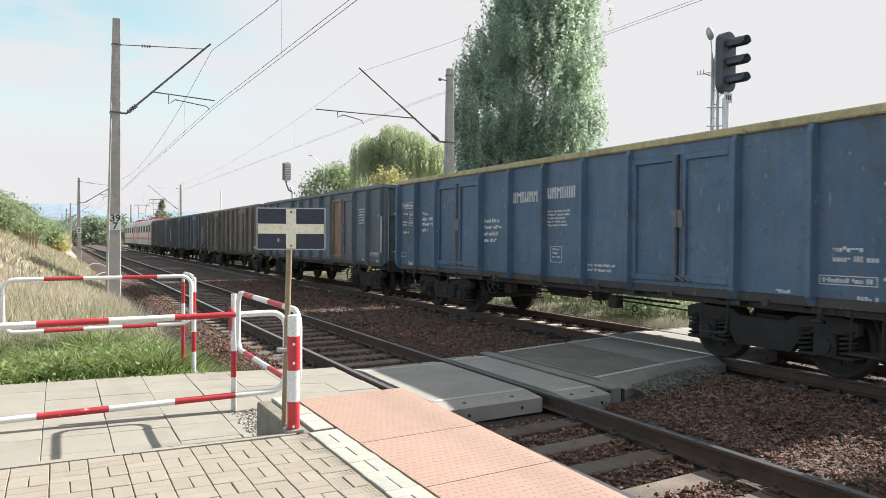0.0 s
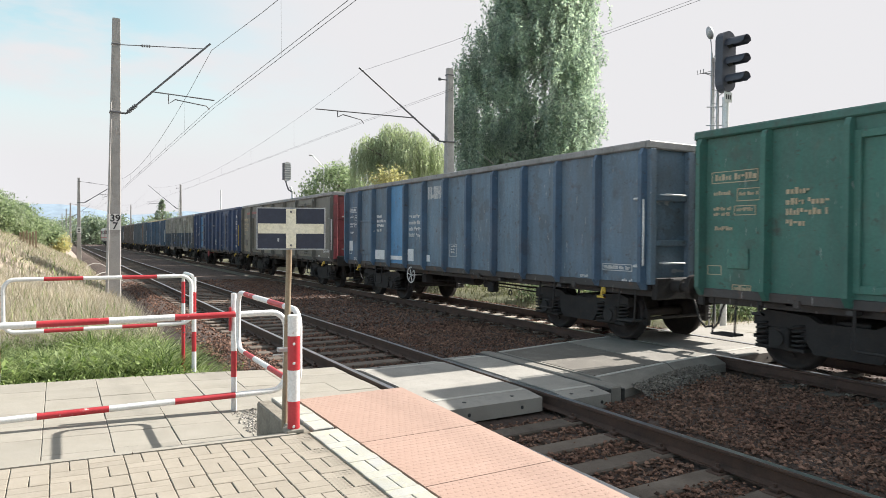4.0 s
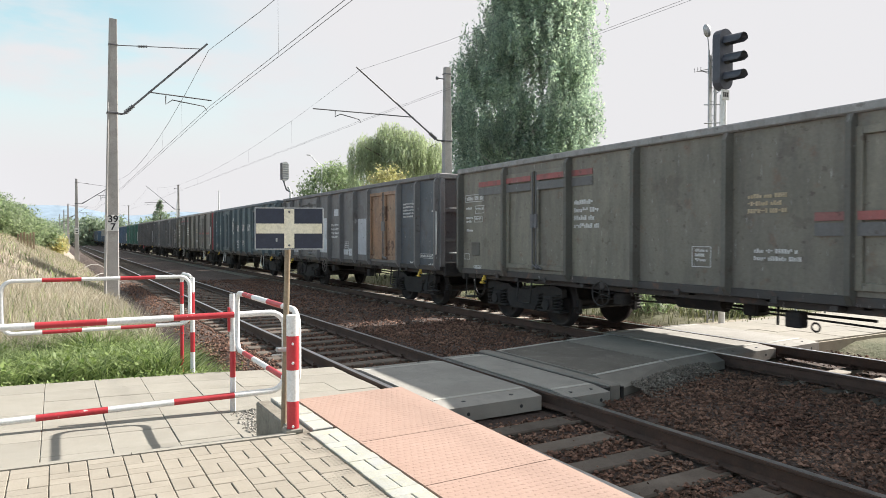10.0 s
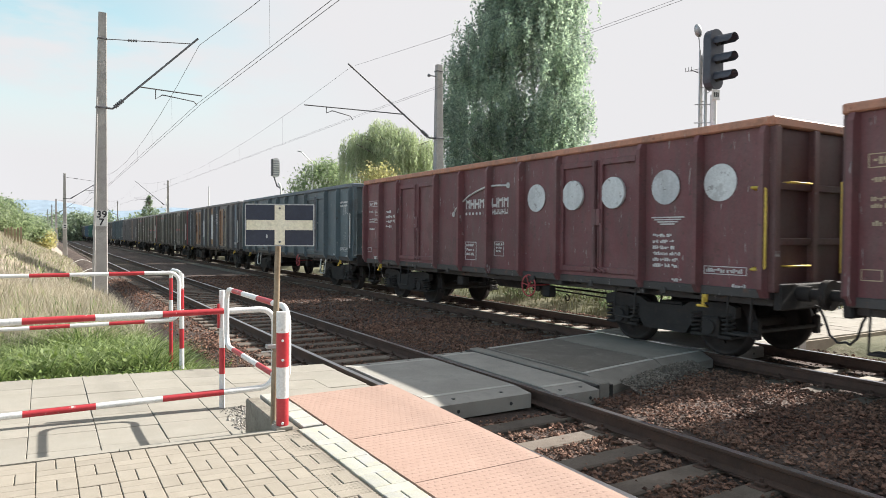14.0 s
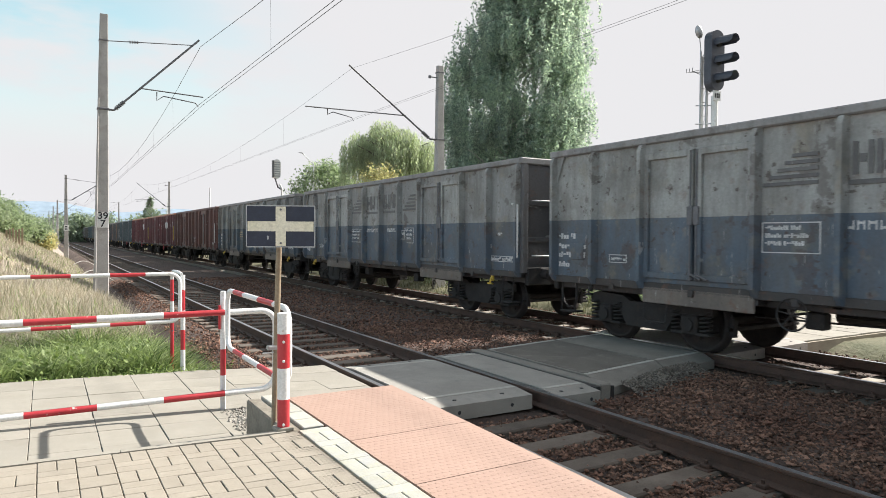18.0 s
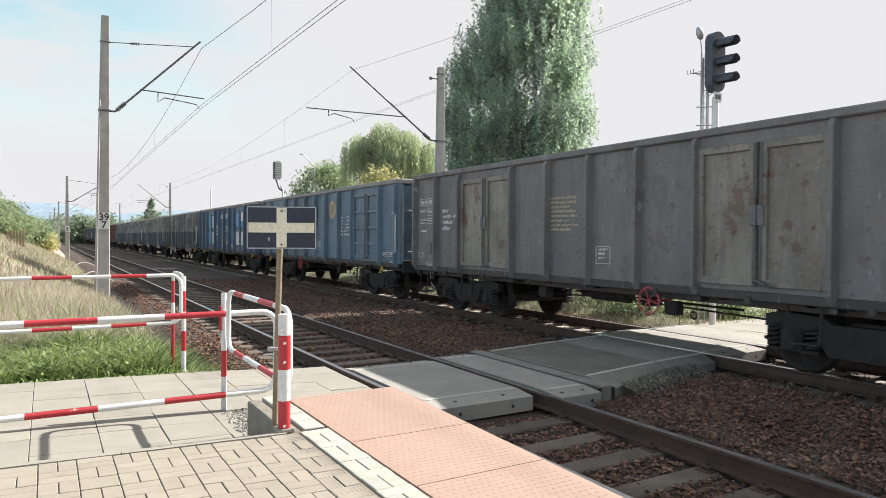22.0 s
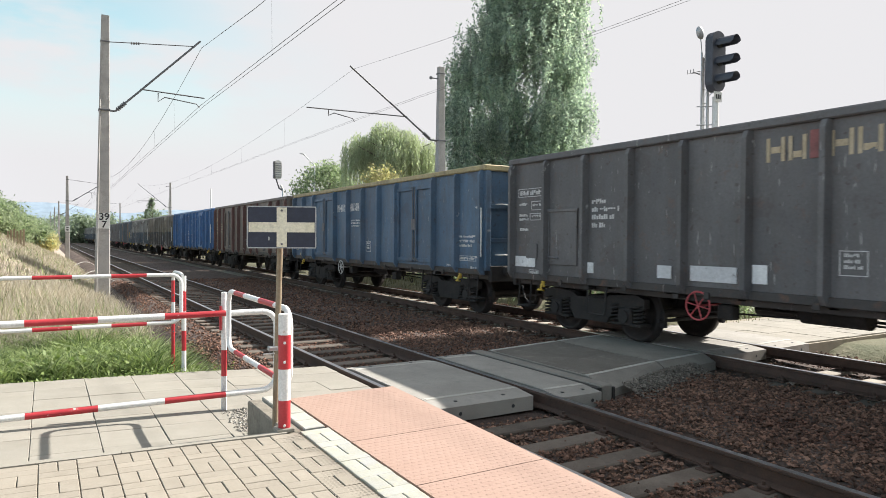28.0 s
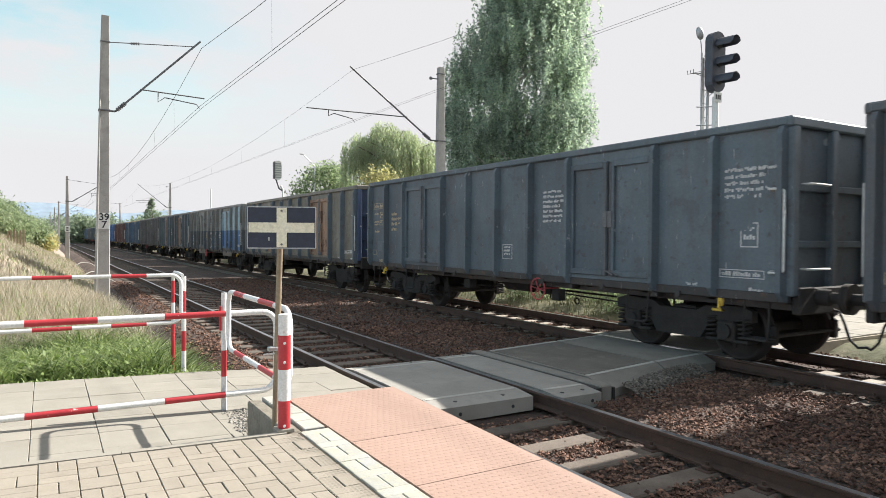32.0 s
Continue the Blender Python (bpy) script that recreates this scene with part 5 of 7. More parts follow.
def shrubs_beyond():
    """Scrub between the far track and the path, seen under the wagons."""
    for i, (x, y, h, r) in enumerate(((13.6, 12.6, 1.0, 0.9), (14.4, 14.6, 1.3, 1.1), (13.9, 17.0, 1.1, 1.0), (15.0, 11.2, 0.9, 0.9), (15.5, 19.5, 1.5, 1.2), (14.2, 23.5, 1.4, 1.2), (16.5, 16.5, 1.6, 1.4), (14.6, 5.2, 0.6, 0.8), (16.0, 4.6, 0.7, 0.9), (15, 28, 1.5, 1.3), (15, 34, 1.6, 1.4))):
        pts = scaled(crown_shape(60, 230 + i, lambda u: math.sqrt(max(0.1, 1 - (1.6 * u - 0.6) ** 2)), 0.35), r, 0.05, h)
        make_tree("shrub", "low scruffy shrub beyond the far track", x, y, ground_z(x, y) - 0.05, h * 0.8, 0.03, ("bark", "bush_leaf"), pts, 30, (0.2, 0.2, 0.16), 0.06, 260 + i, 0, 0, 8)


shrubs_beyond()


M["weed_leaf"] = leaf_material("weed_leaf", (0.13, 0.2, 0.055), (0.26, 0.33, 0.11), 0.35)


def make_grass():
    rnd = np.random.default_rng(77)

    def field(name, label, n, x0, x1, y0, y1, lo, hi, mat, lean=0.5, width=0.006, edge=None, z=None):
        x, y = rnd.uniform(x0, x1, n), rnd.uniform(y0, y1, n)
        if edge is not None:
            keep = np.array([edge(a, b) for a, b in zip(x, y)])
            x, y = x[keep], y[keep]
        zz = np.array([ground_z(a, b) if z is None else z for a, b in zip(x, y)])
        patch = np.array([0.65 + 0.5 * (noise.noise(Vector((a * 1.1, b * 1.1, 9))) + 0.5) for a, b in zip(x, y)])
        v, f = blades(np.stack([x, y, zz - 0.01], 1), rnd.uniform(lo, hi, len(x)) * patch, lean, width, rnd)
        me = bpy.data.meshes.new(name)
        me.from_pydata(v.tolist(), [], f)
        me.materials.append(M[mat])
        me.update()
        tagged(new(name, me), label, "grass", kind="stuff")

    field("grass", "thick green grass beside the footpath", 21000, -2.4, 2.1, 9.3, 12.4, 0.14, 0.42, "grass", 1.9, 0.0115, lambda a, b: b > 9.35 - 0.18 * (a + 0.5) + 0.1 * math.sin(a * 9))
    field("dry_grass", "tall dry grass on the bank", 16000, -2.6, 1.6, 11.8, 20.0, 0.25, 0.6, "dry_grass", 0.6, 0.006)
    field("grass", "green tufts among the dry grass", 1300, -2.6, 1.5, 11.5, 17.0, 0.3, 0.6, "grass", 0.5, 0.008)
    field("dry_grass", "dry grass higher on the bank", 26000, -4.5, 1.95, 19.5, 60, 0.1, 0.3, "dry_grass", 0.9, 0.015)
    field("grass", "green weeds scattered over the bank", 2600, -4.0, 1.9, 19, 62, 0.12, 0.36, "grass", 0.8, 0.016)
    field("grass", "rough grass beyond the far track", 9000, 12.0, 20, 9.3, 30, 0.1, 0.36, "scrub_grass", 0.6, 0.009)
    field("grass", "short grass beside the far footpath", 6000, 12.2, 20, -1, 6.1, 0.06, 0.17, "scrub_grass", 0.6, 0.009)


make_grass()


def make_weeds():
    """Broad-leaved weeds among the grass beside the path."""
    rnd = np.random.default_rng(91)
    spots = []
    while len(spots) < 130:
        x, y = rnd.uniform(-2.3, 2.2), 9.25 + abs(rnd.normal(0, 0.9)) - 0.1
        if y > 9.3 - 0.18 * (x + 0.5):
            spots.append((x, y, ground_z(x, y) + rnd.uniform(0.05, 0.3)))
    v, f = leaf_cloud(spots, 22, (0.11, 0.11, 0.09), 0.035, rnd)
    tagged(new("weeds", quick_mesh("weeds", v, f, M["weed_leaf"])), "low leafy weeds among the grass", "weeds", kind="stuff")
    spots = [(rnd.uniform(-1.5, 2.2), 0, 0) for _ in range(70)]
    spots = [(x, 8.98 - 0.06 * rnd.random() + 0.02 * math.sin(x * 7), 0.1) for x, _, _ in spots]
    v, f = leaf_cloud(spots, 10, (0.05, 0.04, 0.03), 0.02, rnd)
    tagged(new("weeds", quick_mesh("weeds", v, f, M["weed_leaf"])), "small weeds along the pavement edge", "weeds", kind="stuff")


make_weeds()


def make_hills():
    g = Geo()
    v, f, n = [], [], 60
    for i in range(n + 1):
        x = -1500 + 3000 * i / n
        h = 118 + 14 * math.sin(i * 0.31) + 8 * math.sin(i * 0.83 + 1) - 0.02 * abs(x + 200) * (1 if x > -200 else 0.2)
        v += [(x, 2600, -5), (x, 2700, max(40, h) * 0.6), (x, 2850, max(50, h))]
    for i in range(n):
        for k in range(2):
            f.append((i * 3 + k, i * 3 + 3 + k, i * 3 + 4 + k, i * 3 + 1 + k))
    g.add(v, f, True)
    # the blue of distance haze is put straight into the hills' colour
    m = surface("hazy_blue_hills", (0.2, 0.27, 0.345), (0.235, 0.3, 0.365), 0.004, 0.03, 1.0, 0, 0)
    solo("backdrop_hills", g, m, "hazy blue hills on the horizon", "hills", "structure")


make_hills()


def far_rails():
    """A low pipe railing beside the footpath beyond the tracks."""
    r = thing("pipe_railing", "thin grey pipe railing beside the far footpath", "railing", (0, 0, 0))
    for i in range(5):
        part("post", Geo().tube([(15.2 + i * 1.2, C1 + 0.75, -0.2), (15.2 + i * 1.2, C1 + 0.75, 0.85)], 0.025, 8), M["steel"], r)
    for z in (0.45, 0.85):
        part("rail", Geo().tube([(15.2, C1 + 0.75, z), (20.0, C1 + 0.75, z)], 0.022, 8), M["steel"], r)


far_rails()


def fence_patch():
    f = thing("wooden_fence", "short weathered wooden fence on the bank", "fence", (-1.75, 42.0, ground_z(-1.5, 42) - 0.15))
    for i in range(6):
        part("slat", Geo().box(i * 0.14, i * 0.14 + 0.1, -0.015, 0.015, 0, 0.85 + 0.05 * (i % 3), 0.006), M["pole_brown"], f)


fence_patch()


def loose_cables():
    """Pale cables that lie in loops over the stones beside the masts."""
    for y, x0, h in ((34.0, 1.2, 0.35), (30.0, 1.1, 0.3), (46.0, 1.3, 0.35)):
        pts = [(x0 + 1.5 * i / 8, y + 2.0 * i / 8, -0.2 + h * math.sin(math.pi * i / 8)) for i in range(9)]
        solo("track_cable", Geo().tube(pts, 0.022, 6), M["concrete"], "pale cable looped over the ballast shoulder", "cable", group="track cables")


loose_cables()


# ---------------------------------------------------------------- the freight train
SIDE, TOP, SILL, LONG, PITCH, WHEEL = 1.40, 3.42, 0.97, 13.0, 14.04, 0.46
# ribs, sheets and door leaves along the side, by the wagon's build
LAYOUTS = {
    "doors": ((0.05, 1.1, 2.2, 4.22, 5.36, 6.5, 7.64, 8.78, 10.8, 11.9, 12.95),
              ((0.0, 1.1), (1.1, 2.2), (4.22, 5.36), (5.36, 6.5), (6.5, 7.64), (7.64, 8.78), (10.8, 11.9), (11.9, 13.0)), (2.2, 8.78), 2.02),
    "wide": ((0.05, 1.85, 3.88, 5.55, 7.3, 9.02, 11.05, 12.95), ((0.0, 1.85), (3.88, 5.55), (5.55, 7.3), (7.3, 9.02), (11.05, 13.0)), (1.85, 9.02), 2.03),
    "many": ((0.05, 0.74, 1.8, 3.82, 5.15, 6.42, 7.72, 9.03, 11.05, 12.15, 12.95),
             ((0.0, 0.74), (0.74, 1.8), (3.82, 5.15), (5.15, 6.42), (6.42, 7.72), (7.72, 9.03), (11.05, 12.15), (12.15, 13.0)), (1.8, 9.03), 2.02),
    "late": ((0.05, 1.2, 3.2, 4.37, 5.55, 6.6, 7.65, 8.8, 9.92, 11.92, 12.95),
             ((0.0, 1.2), (3.2, 4.37), (4.37, 5.55), (5.55, 6.6), (6.6, 7.65), (7.65, 8.8), (8.8, 9.92), (11.92, 13.0)), (1.2, 9.92), 2.0),
    "plain": (tuple(0.05 + i * 1.075 for i in range(13)), tuple((i * 13 / 12, (i + 1) * 13 / 12) for i in range(12)), (), 0.0),
}


def leaves(layout):
    """The door leaves of a layout, two to a doorway."""
    _, _, starts, width = LAYOUTS[layout]
    return [(a + i * width / 2, a + (i + 1) * width / 2) for a in starts for i in (0, 1)]


def lathe(g, profile, centre=(0, 0, 0), n=28):
    """A profile of (radius, x) turned about the x axis."""
    v, f, k = [], [], len(profile)
    for i in range(n):
        a = 2 * math.pi * i / n
        for r, x in profile:
            v.append((centre[0] + x, centre[1] + r * math.cos(a), centre[2] + r * math.sin(a)))
    for i in range(n):
        for j in range(k - 1):
            f.append((i * k + j, ((i + 1) % n) * k + j, ((i + 1) % n) * k + j + 1, i * k + j + 1))
    return g.add(v, f, True)


def rib_geo(y, s, deep=0.135):
    """A pressed side rib, wider at its root; s is the side, -1 towards the platform."""
    g = Geo()
    x0, x1 = s * (SIDE - 0.01), s * (SIDE + deep)
    z0, z1 = SILL + 0.02, TOP - 0.12
    v = []
    for z, cut in ((z0, 0.0), (z0 + 0.12, 1.0), (z1 - 0.1, 1.0), (z1, 0.35)):
        xx = x0 + (x1 - x0) * (0.45 + 0.55 * cut)
        v += [(x0, -y - 0.06, z), (xx, -y - 0.036, z), (xx, -y + 0.036, z), (x0, -y + 0.06, z)]
    f = []
    for i in range(3):
        for j in range(4):
            f.append((i * 4 + j, i * 4 + (j + 1) % 4, i * 4 + 4 + (j + 1) % 4, i * 4 + 4 + j))
    f += [(0, 1, 2, 3), (12, 15, 14, 13)]
    return g.add(v, f)


def panel_geo(a, b, s, z0=SILL + 0.1, z1=TOP - 0.1):
    """A slightly dented sheet between two ribs."""
    g = Geo()
    rnd = random.Random(int(a * 100))
    n, m, v, f = 4, 5, [], []
    for j in range(m + 1):
        for i in range(n + 1):
            d = 0.012 * rnd.uniform(-1, 1) if 0 < i < n and 0 < j < m else 0
            v.append((s * (SIDE - 0.004 + d), -(a + (b - a) * i / n), z0 + (z1 - z0) * j / m))
    w = n + 1
    for j in range(m):
        for i in range(n):
            f.append((j * w + i, j * w + i + 1, (j + 1) * w + i + 1, (j + 1) * w + i))
    g.add(v, f, True)
    return g.box(min(s * (SIDE - 0.06), s * (SIDE - 0.025)), max(s * (SIDE - 0.06), s * (SIDE - 0.025)), -b, -a, z0, z1)


def door_geo(a, b, s):
    g = Geo()
    z0, z1 = SILL + 0.2, TOP - 0.28
    lo, hi = -b + 0.03, -a - 0.03

    def slab(x0, x1, y0, y1, za, zb, c=0.008):
        g.box(min(s * x0, s * x1), max(s * x0, s * x1), y0, y1, za, zb, c)
    slab(SIDE - 0.03, SIDE - 0.004, lo, hi, z0, z1)
    e = 0.1
    for y0, y1, za, zb in ((lo, lo + e, z0, z1), (hi - e, hi, z0, z1), (lo + e, hi - e, z0, z0 + e), (lo + e, hi - e, z1 - e, z1)):
        slab(SIDE - 0.02, SIDE + 0.05, y0, y1, za, zb)
    return g


def bar_geo(y, s):
    """The lock bar of a door, with its short handle and two hinge lugs."""
    g = Geo()
    x = s * (SIDE + 0.055)
    g.tube([(x, -y, SILL + 0.2), (x, -y, TOP - 0.3)], 0.016, 6)
    g.box(x - 0.025, x + 0.025, -y - 0.05, -y + 0.05, 2.0, 2.28, 0.008)
    g.tube([(x, -y, SILL + 0.3), (x - 0.03 * -s, -y - 0.22, SILL + 0.22)], 0.018, 6)
    return g


def box_side(g, s, x0, x1, y0, y1, z0, z1, c=0.0):
    return g.box(min(s * x0, s * x1), max(s * x0, s * x1), y0, y1, z0, z1, c)


def wagon_meshes():
    """All meshes of one open wagon; wagons share them."""
    w = {}
    for name, (ribs, panels, starts, width) in LAYOUTS.items():
        w["panel", name] = [panel_geo(a, b, -1).mesh("side_panel") for a, b in panels]
        w["door", name] = [door_geo(a, b, -1).mesh("door_leaf") for a, b in leaves(name)]
        w["bar", name] = [bar_geo(a + width / 2 + q, -1).mesh("lock_bar") for a in starts for q in (-0.055, 0.055)]
        w["rib", name] = [rib_geo(y, -1).mesh("side_rib") for y in ribs]
        w["far_rib", name] = [rib_geo(y, 1).mesh("side_rib") for y in ribs]
        w["door_panel", name] = [Geo().box(-SIDE + 0.02, -SIDE + 0.05, -a - width, -a, SILL + 0.1, TOP - 0.1).box(-SIDE - 0.02, -SIDE + 0.02, -a - width, -a, TOP - 0.28, TOP - 0.1)
                                 .box(-SIDE - 0.012, -SIDE + 0.02, -a - width, -a, SILL + 0.08, SILL + 0.2).mesh("door_surround") for a in starts]
    for s, key in ((-1, "near"), (1, "far")):
        g = Geo()
        box_side(g, s, SIDE - 0.05, SIDE + 0.075, -LONG - 0.02, 0.02, TOP - 0.12, TOP, 0.02)
        w["cap_" + key] = g.mesh("top_rail")
        g = Geo()
        box_side(g, s, SIDE - 0.12, SIDE + 0.03, -LONG, 0, SILL, SILL + 0.13, 0.012)
        box_side(g, s, 1.05, 1.2, -LONG, 0, 0.86, SILL, 0.01)
        for y in (2.2, 4.2, 8.8, 10.8):
            box_side(g, s, SIDE - 0.2, SIDE + 0.01, -y - 0.05, -y + 0.05, SILL - 0.08, SILL, 0.01)
        for i in range(7):
            box_side(g, s, SIDE + 0.03, SIDE + 0.06, -1.6 - i * 1.62, -1.5 - i * 1.62, SILL - 0.05, SILL + 0.06, 0.01)
        w["sill_" + key] = g.mesh("side_sill")
    w["far_wall"] = Geo().box(SIDE - 0.03, SIDE, -LONG, 0, SILL + 0.1, TOP - 0.1).mesh("side_wall")
    w["floor"] = Geo().box(-SIDE + 0.05, SIDE - 0.05, -LONG + 0.05, -0.05, 1.15, 1.24).mesh("floor")
    for key, y, d in (("lead", 0.0, 1), ("rear", -LONG, -1)):
        y0, y1 = sorted((y, y - d * 0.05))
        g = Geo().box(-SIDE, SIDE, y0, y1, SILL + 0.1, TOP - 0.1)
        a, b = sorted((y + d * 0.002, y + d * 0.06))
        w["end_" + key] = g.mesh("end_wall")
        w["endrib_" + key] = [Geo().box(-SIDE + 0.13, SIDE - 0.13, a, b, z - 0.05, z + 0.05, 0.012).mesh("end_rib") for z in (1.75, 2.5)]
        a, b = sorted((y - d * 0.05, y + d * 0.09))
        w["post_" + key] = [Geo().box(x - 0.07, x + 0.07, a, b, SILL + 0.1, TOP - 0.12, 0.015).mesh("end_post") for x in (-SIDE + 0.05, -0.45, 0.45, SIDE - 0.05)]
        w["cap_" + key] = Geo().box(-SIDE - 0.06, SIDE + 0.06, a, b, TOP - 0.13, TOP + 0.004, 0.02).mesh("end_rail")
        a, b = sorted((y, y + d * 0.12))
        w["beam_" + key] = Geo().box(-1.3, 1.3, a, b, 0.82, 1.18, 0.02).mesh("head_beam")
        w["grab_" + key] = []
        if key == "rear":
            x = -SIDE - 0.09
            w["grab_" + key].append(Geo().tube([(-SIDE, -12.8, 2.46), (x, -12.8, 2.48), (x, -12.97, 2.48), (x, -13.0, 2.45), (x, -13.0, 1.4), (x, -12.97, 1.37), (x, -12.8, 1.37), (-SIDE, -12.8, 1.39)], 0.02, 6).mesh("grab_rail"))
        yy = y + d * 0.2
        if key == "lead":
            w["grab_" + key].append(Geo().tube([(-1.2, y, 1.35), (-1.2, yy, 1.37), (-1.2, yy, 2.5), (-1.2, y, 2.52)], 0.017, 6).mesh("grab_rail"))
        for z in (2.55, 1.42):
            yy = y + d * 0.13
            w["grab_" + key].append(Geo().tube([(-1.1, y, z), (-1.1, yy, z), (-0.65, yy, z), (-0.65, y, z)], 0.015, 6).mesh("grab_rail"))
        g = Geo().tube([(-1.38, y - d * 0.25, 1.0), (-1.42, y - d * 0.25, 0.45), (-1.42, y - d * 0.62, 0.45), (-1.38, y - d * 0.62, 1.0)], 0.016, 6)
        g.box(-1.46, -1.2, y - d * 0.43 - 0.18, y - d * 0.43 + 0.18, 0.43, 0.46, 0.006)
        w["step_" + key] = g.mesh("foot_step")
        w["buffer_" + key] = []
        w["plate_" + key] = []
        for x in (-0.875, 0.875):
            p = lambda q: (x, y + d * q, 1.05)
            g = Geo().tube([p(0.1), p(0.3)], 0.11, 14).tube([p(0.3), p(0.48)], 0.075, 12)
            w["buffer_" + key].append(g.mesh("buffer"))
            g = Geo().tube([p(0.47), p(0.515)], 0.2, 18)
            w["plate_" + key].append(g.mesh("buffer_plate"))
        g = Geo().tube([(0, y + d * 0.1, 1.02), (0, y + d * 0.4, 1.02), (0, y + d * 0.52, 0.95), (0, y + d * 0.6, 0.75)], 0.05, 8)
        w["hook_" + key] = g.mesh("coupling")
        g = Geo().tube([(-0.5, y + d * 0.1, 0.86), (-0.52, y + d * 0.2, 0.84), (-0.53, y + d * 0.27, 0.7), (-0.52, y + d * 0.34, 0.48), (-0.5, y + d * 0.44, 0.38), (-0.45, y + d * 0.53, 0.4)], 0.018, 8)
        w["hose_" + key] = g.mesh("brake_hose")
        yy = y - d * 1.0
        g = Geo().box(-SIDE - 0.02, -SIDE + 0.03, yy - 0.04, yy + 0.04, 0.85, 1.02, 0.01)
        g.tube([(-SIDE - 0.03, yy, 0.92), (-SIDE - 0.07, yy - 0.02, 0.84), (-SIDE - 0.05, yy - 0.09, 0.8), (-SIDE - 0.05, yy + 0.09, 0.8)], 0.022, 6)
        w["rope_" + key] = g.mesh("rope_hook")
    g = Geo().box(-0.2, 0.2, -LONG + 0.1, -0.1, 0.78, 1.15, 0.02)
    for i in range(9):
        g.box(-1.2, 1.2, -1.3 - i * 1.3 - 0.06, -1.3 - i * 1.3 + 0.06, 0.92, 1.15)
    w["frame"] = g.mesh("underframe")
    g = Geo().tube([(-0.5, -5.7, 0.78), (-0.5, -6.6, 0.78)], 0.16, 14)
    w["tank"] = g.mesh("air_tank")
    g = Geo().tube([(0.55, -4.3, 0.68), (0.55, -5.0, 0.68)], 0.15, 12).tube([(0, -4.6, 0.7), (0, -8.6, 0.66)], 0.022, 6).tube([(-0.5, -3.6, 0.62), (-0.5, -6.4, 0.7), (-0.5, -9.4, 0.62)], 0.016, 6).tube([(-0.2, -6.8, 0.8), (-0.2, -6.8, 0.5)], 0.02, 6).tube([(-0.7, -7.6, 0.9), (-0.7, -7.6, 0.55)], 0.02, 6).box(-0.6, -0.3, -7.2, -6.95, 0.62, 0.86, 0.02).ring((-0.6, -8.1, 0.56), (1, 0, 0), 0.06, 0.014, 14, 6)
    g.box(-1.15, -0.95, -5.0, -4.75, 0.62, 0.84, 0.02).box(-1.2, -1.02, -8.25, -8.02, 0.6, 0.82, 0.02)
    w["brake"] = g.mesh("brake_gear")
    w["door_step"] = [Geo().tube([(-SIDE + 0.02, -a, SILL), (-SIDE - 0.02, -a, 0.5), (-SIDE - 0.02, -a - 0.05, 0.47), (-SIDE - 0.02, -a - 0.4, 0.47), (-SIDE - 0.02, -a - 0.45, 0.5), (-SIDE + 0.02, -a - 0.45, SILL)], 0.02, 6).mesh("door_step") for a in (2.25, 10.2)]
    g = Geo().ring((-SIDE - 0.04, -4.75, 0.82), (1, 0, 0), 0.21, 0.014, 22, 6)
    for a in (0, 60, 120):
        d = Vector((0, math.cos(radians(a + 10)), math.sin(radians(a + 10)))) * 0.21
        c = Vector((-SIDE - 0.04, -4.75, 0.82))
        g.tube([c - d, c + d], 0.01, 6)
    g.tube([(-SIDE - 0.05, -4.75, 0.82), (-0.9, -4.75, 0.82)], 0.02, 6)
    w["handwheel"] = g.mesh("handwheel")
    # bogie, round its own middle
    g = Geo().box(-0.95, 0.95, -0.22, 0.22, 0.42, 0.76, 0.02).tube([(0, 0, 0.7), (0, 0, 0.9)], 0.22, 14)
    for yy in (-1.42, -0.38, 0.38, 1.42):
        g.tube([(-0.9, yy, 0.42), (0.9, yy, 0.42)], 0.03, 8)
        for xx in (-0.76, 0.76):
            g.box(xx - 0.05, xx + 0.05, yy - 0.05, yy + 0.05, 0.3, 0.58, 0.015)
            g.tube([(xx, yy, 0.55), (xx, yy * 0.92, 0.84)], 0.022, 6)
    for xx in (-1.0, 1.0):
        for yy in (-0.9, 0.9):
            g.box(xx - 0.14, xx + 0.14, yy - 0.36, yy + 0.36, 0.3, 0.35, 0.01)
    w["bolster"] = g.mesh("bogie")
    w["sideframe"] = []
    for s in (-1, 1):
        outline = [(-1.3, 0.62), (-1.3, 0.78), (-1.1, 0.84), (-0.5, 0.8), (-0.36, 0.72), (0.36, 0.72), (0.5, 0.8), (1.1, 0.84), (1.3, 0.78), (1.3, 0.62), (0.62, 0.6), (0.42, 0.3), (-0.42, 0.3), (-0.62, 0.6)]
        g = Geo().prism(outline, "x", s * 0.97, s * 1.1)
        w["sideframe"].append(g.mesh("side_frame"))
    w["axlebox"] = [Geo().box(s * 1.04 - 0.12, s * 1.04 + 0.12, y - 0.15, y + 0.15, 0.3, 0.62, 0.03).tube([(s * 1.14, y, 0.46), (s * 1.2, y, 0.46)], 0.11, 14).mesh("axle_box") for s in (-1, 1) for y in (-0.9, 0.9)]
    w["spring"] = []
    for s in (-1, 1):
        for y in (-1.17, -0.63, 0.63, 1.17):
            pts = [(s * 1.08 + 0.085 * math.cos(i * 0.9), y + 0.085 * math.sin(i * 0.9), 0.36 + i * 0.0092) for i in range(36)]
            w["spring"].append(Geo().tube(pts, 0.019, 5).mesh("spring"))
    w["axle"] = Geo().tube([(-1.1, 0, 0), (1.1, 0, 0)], 0.08, 10).mesh("wheelset")
    w["wheel"] = []
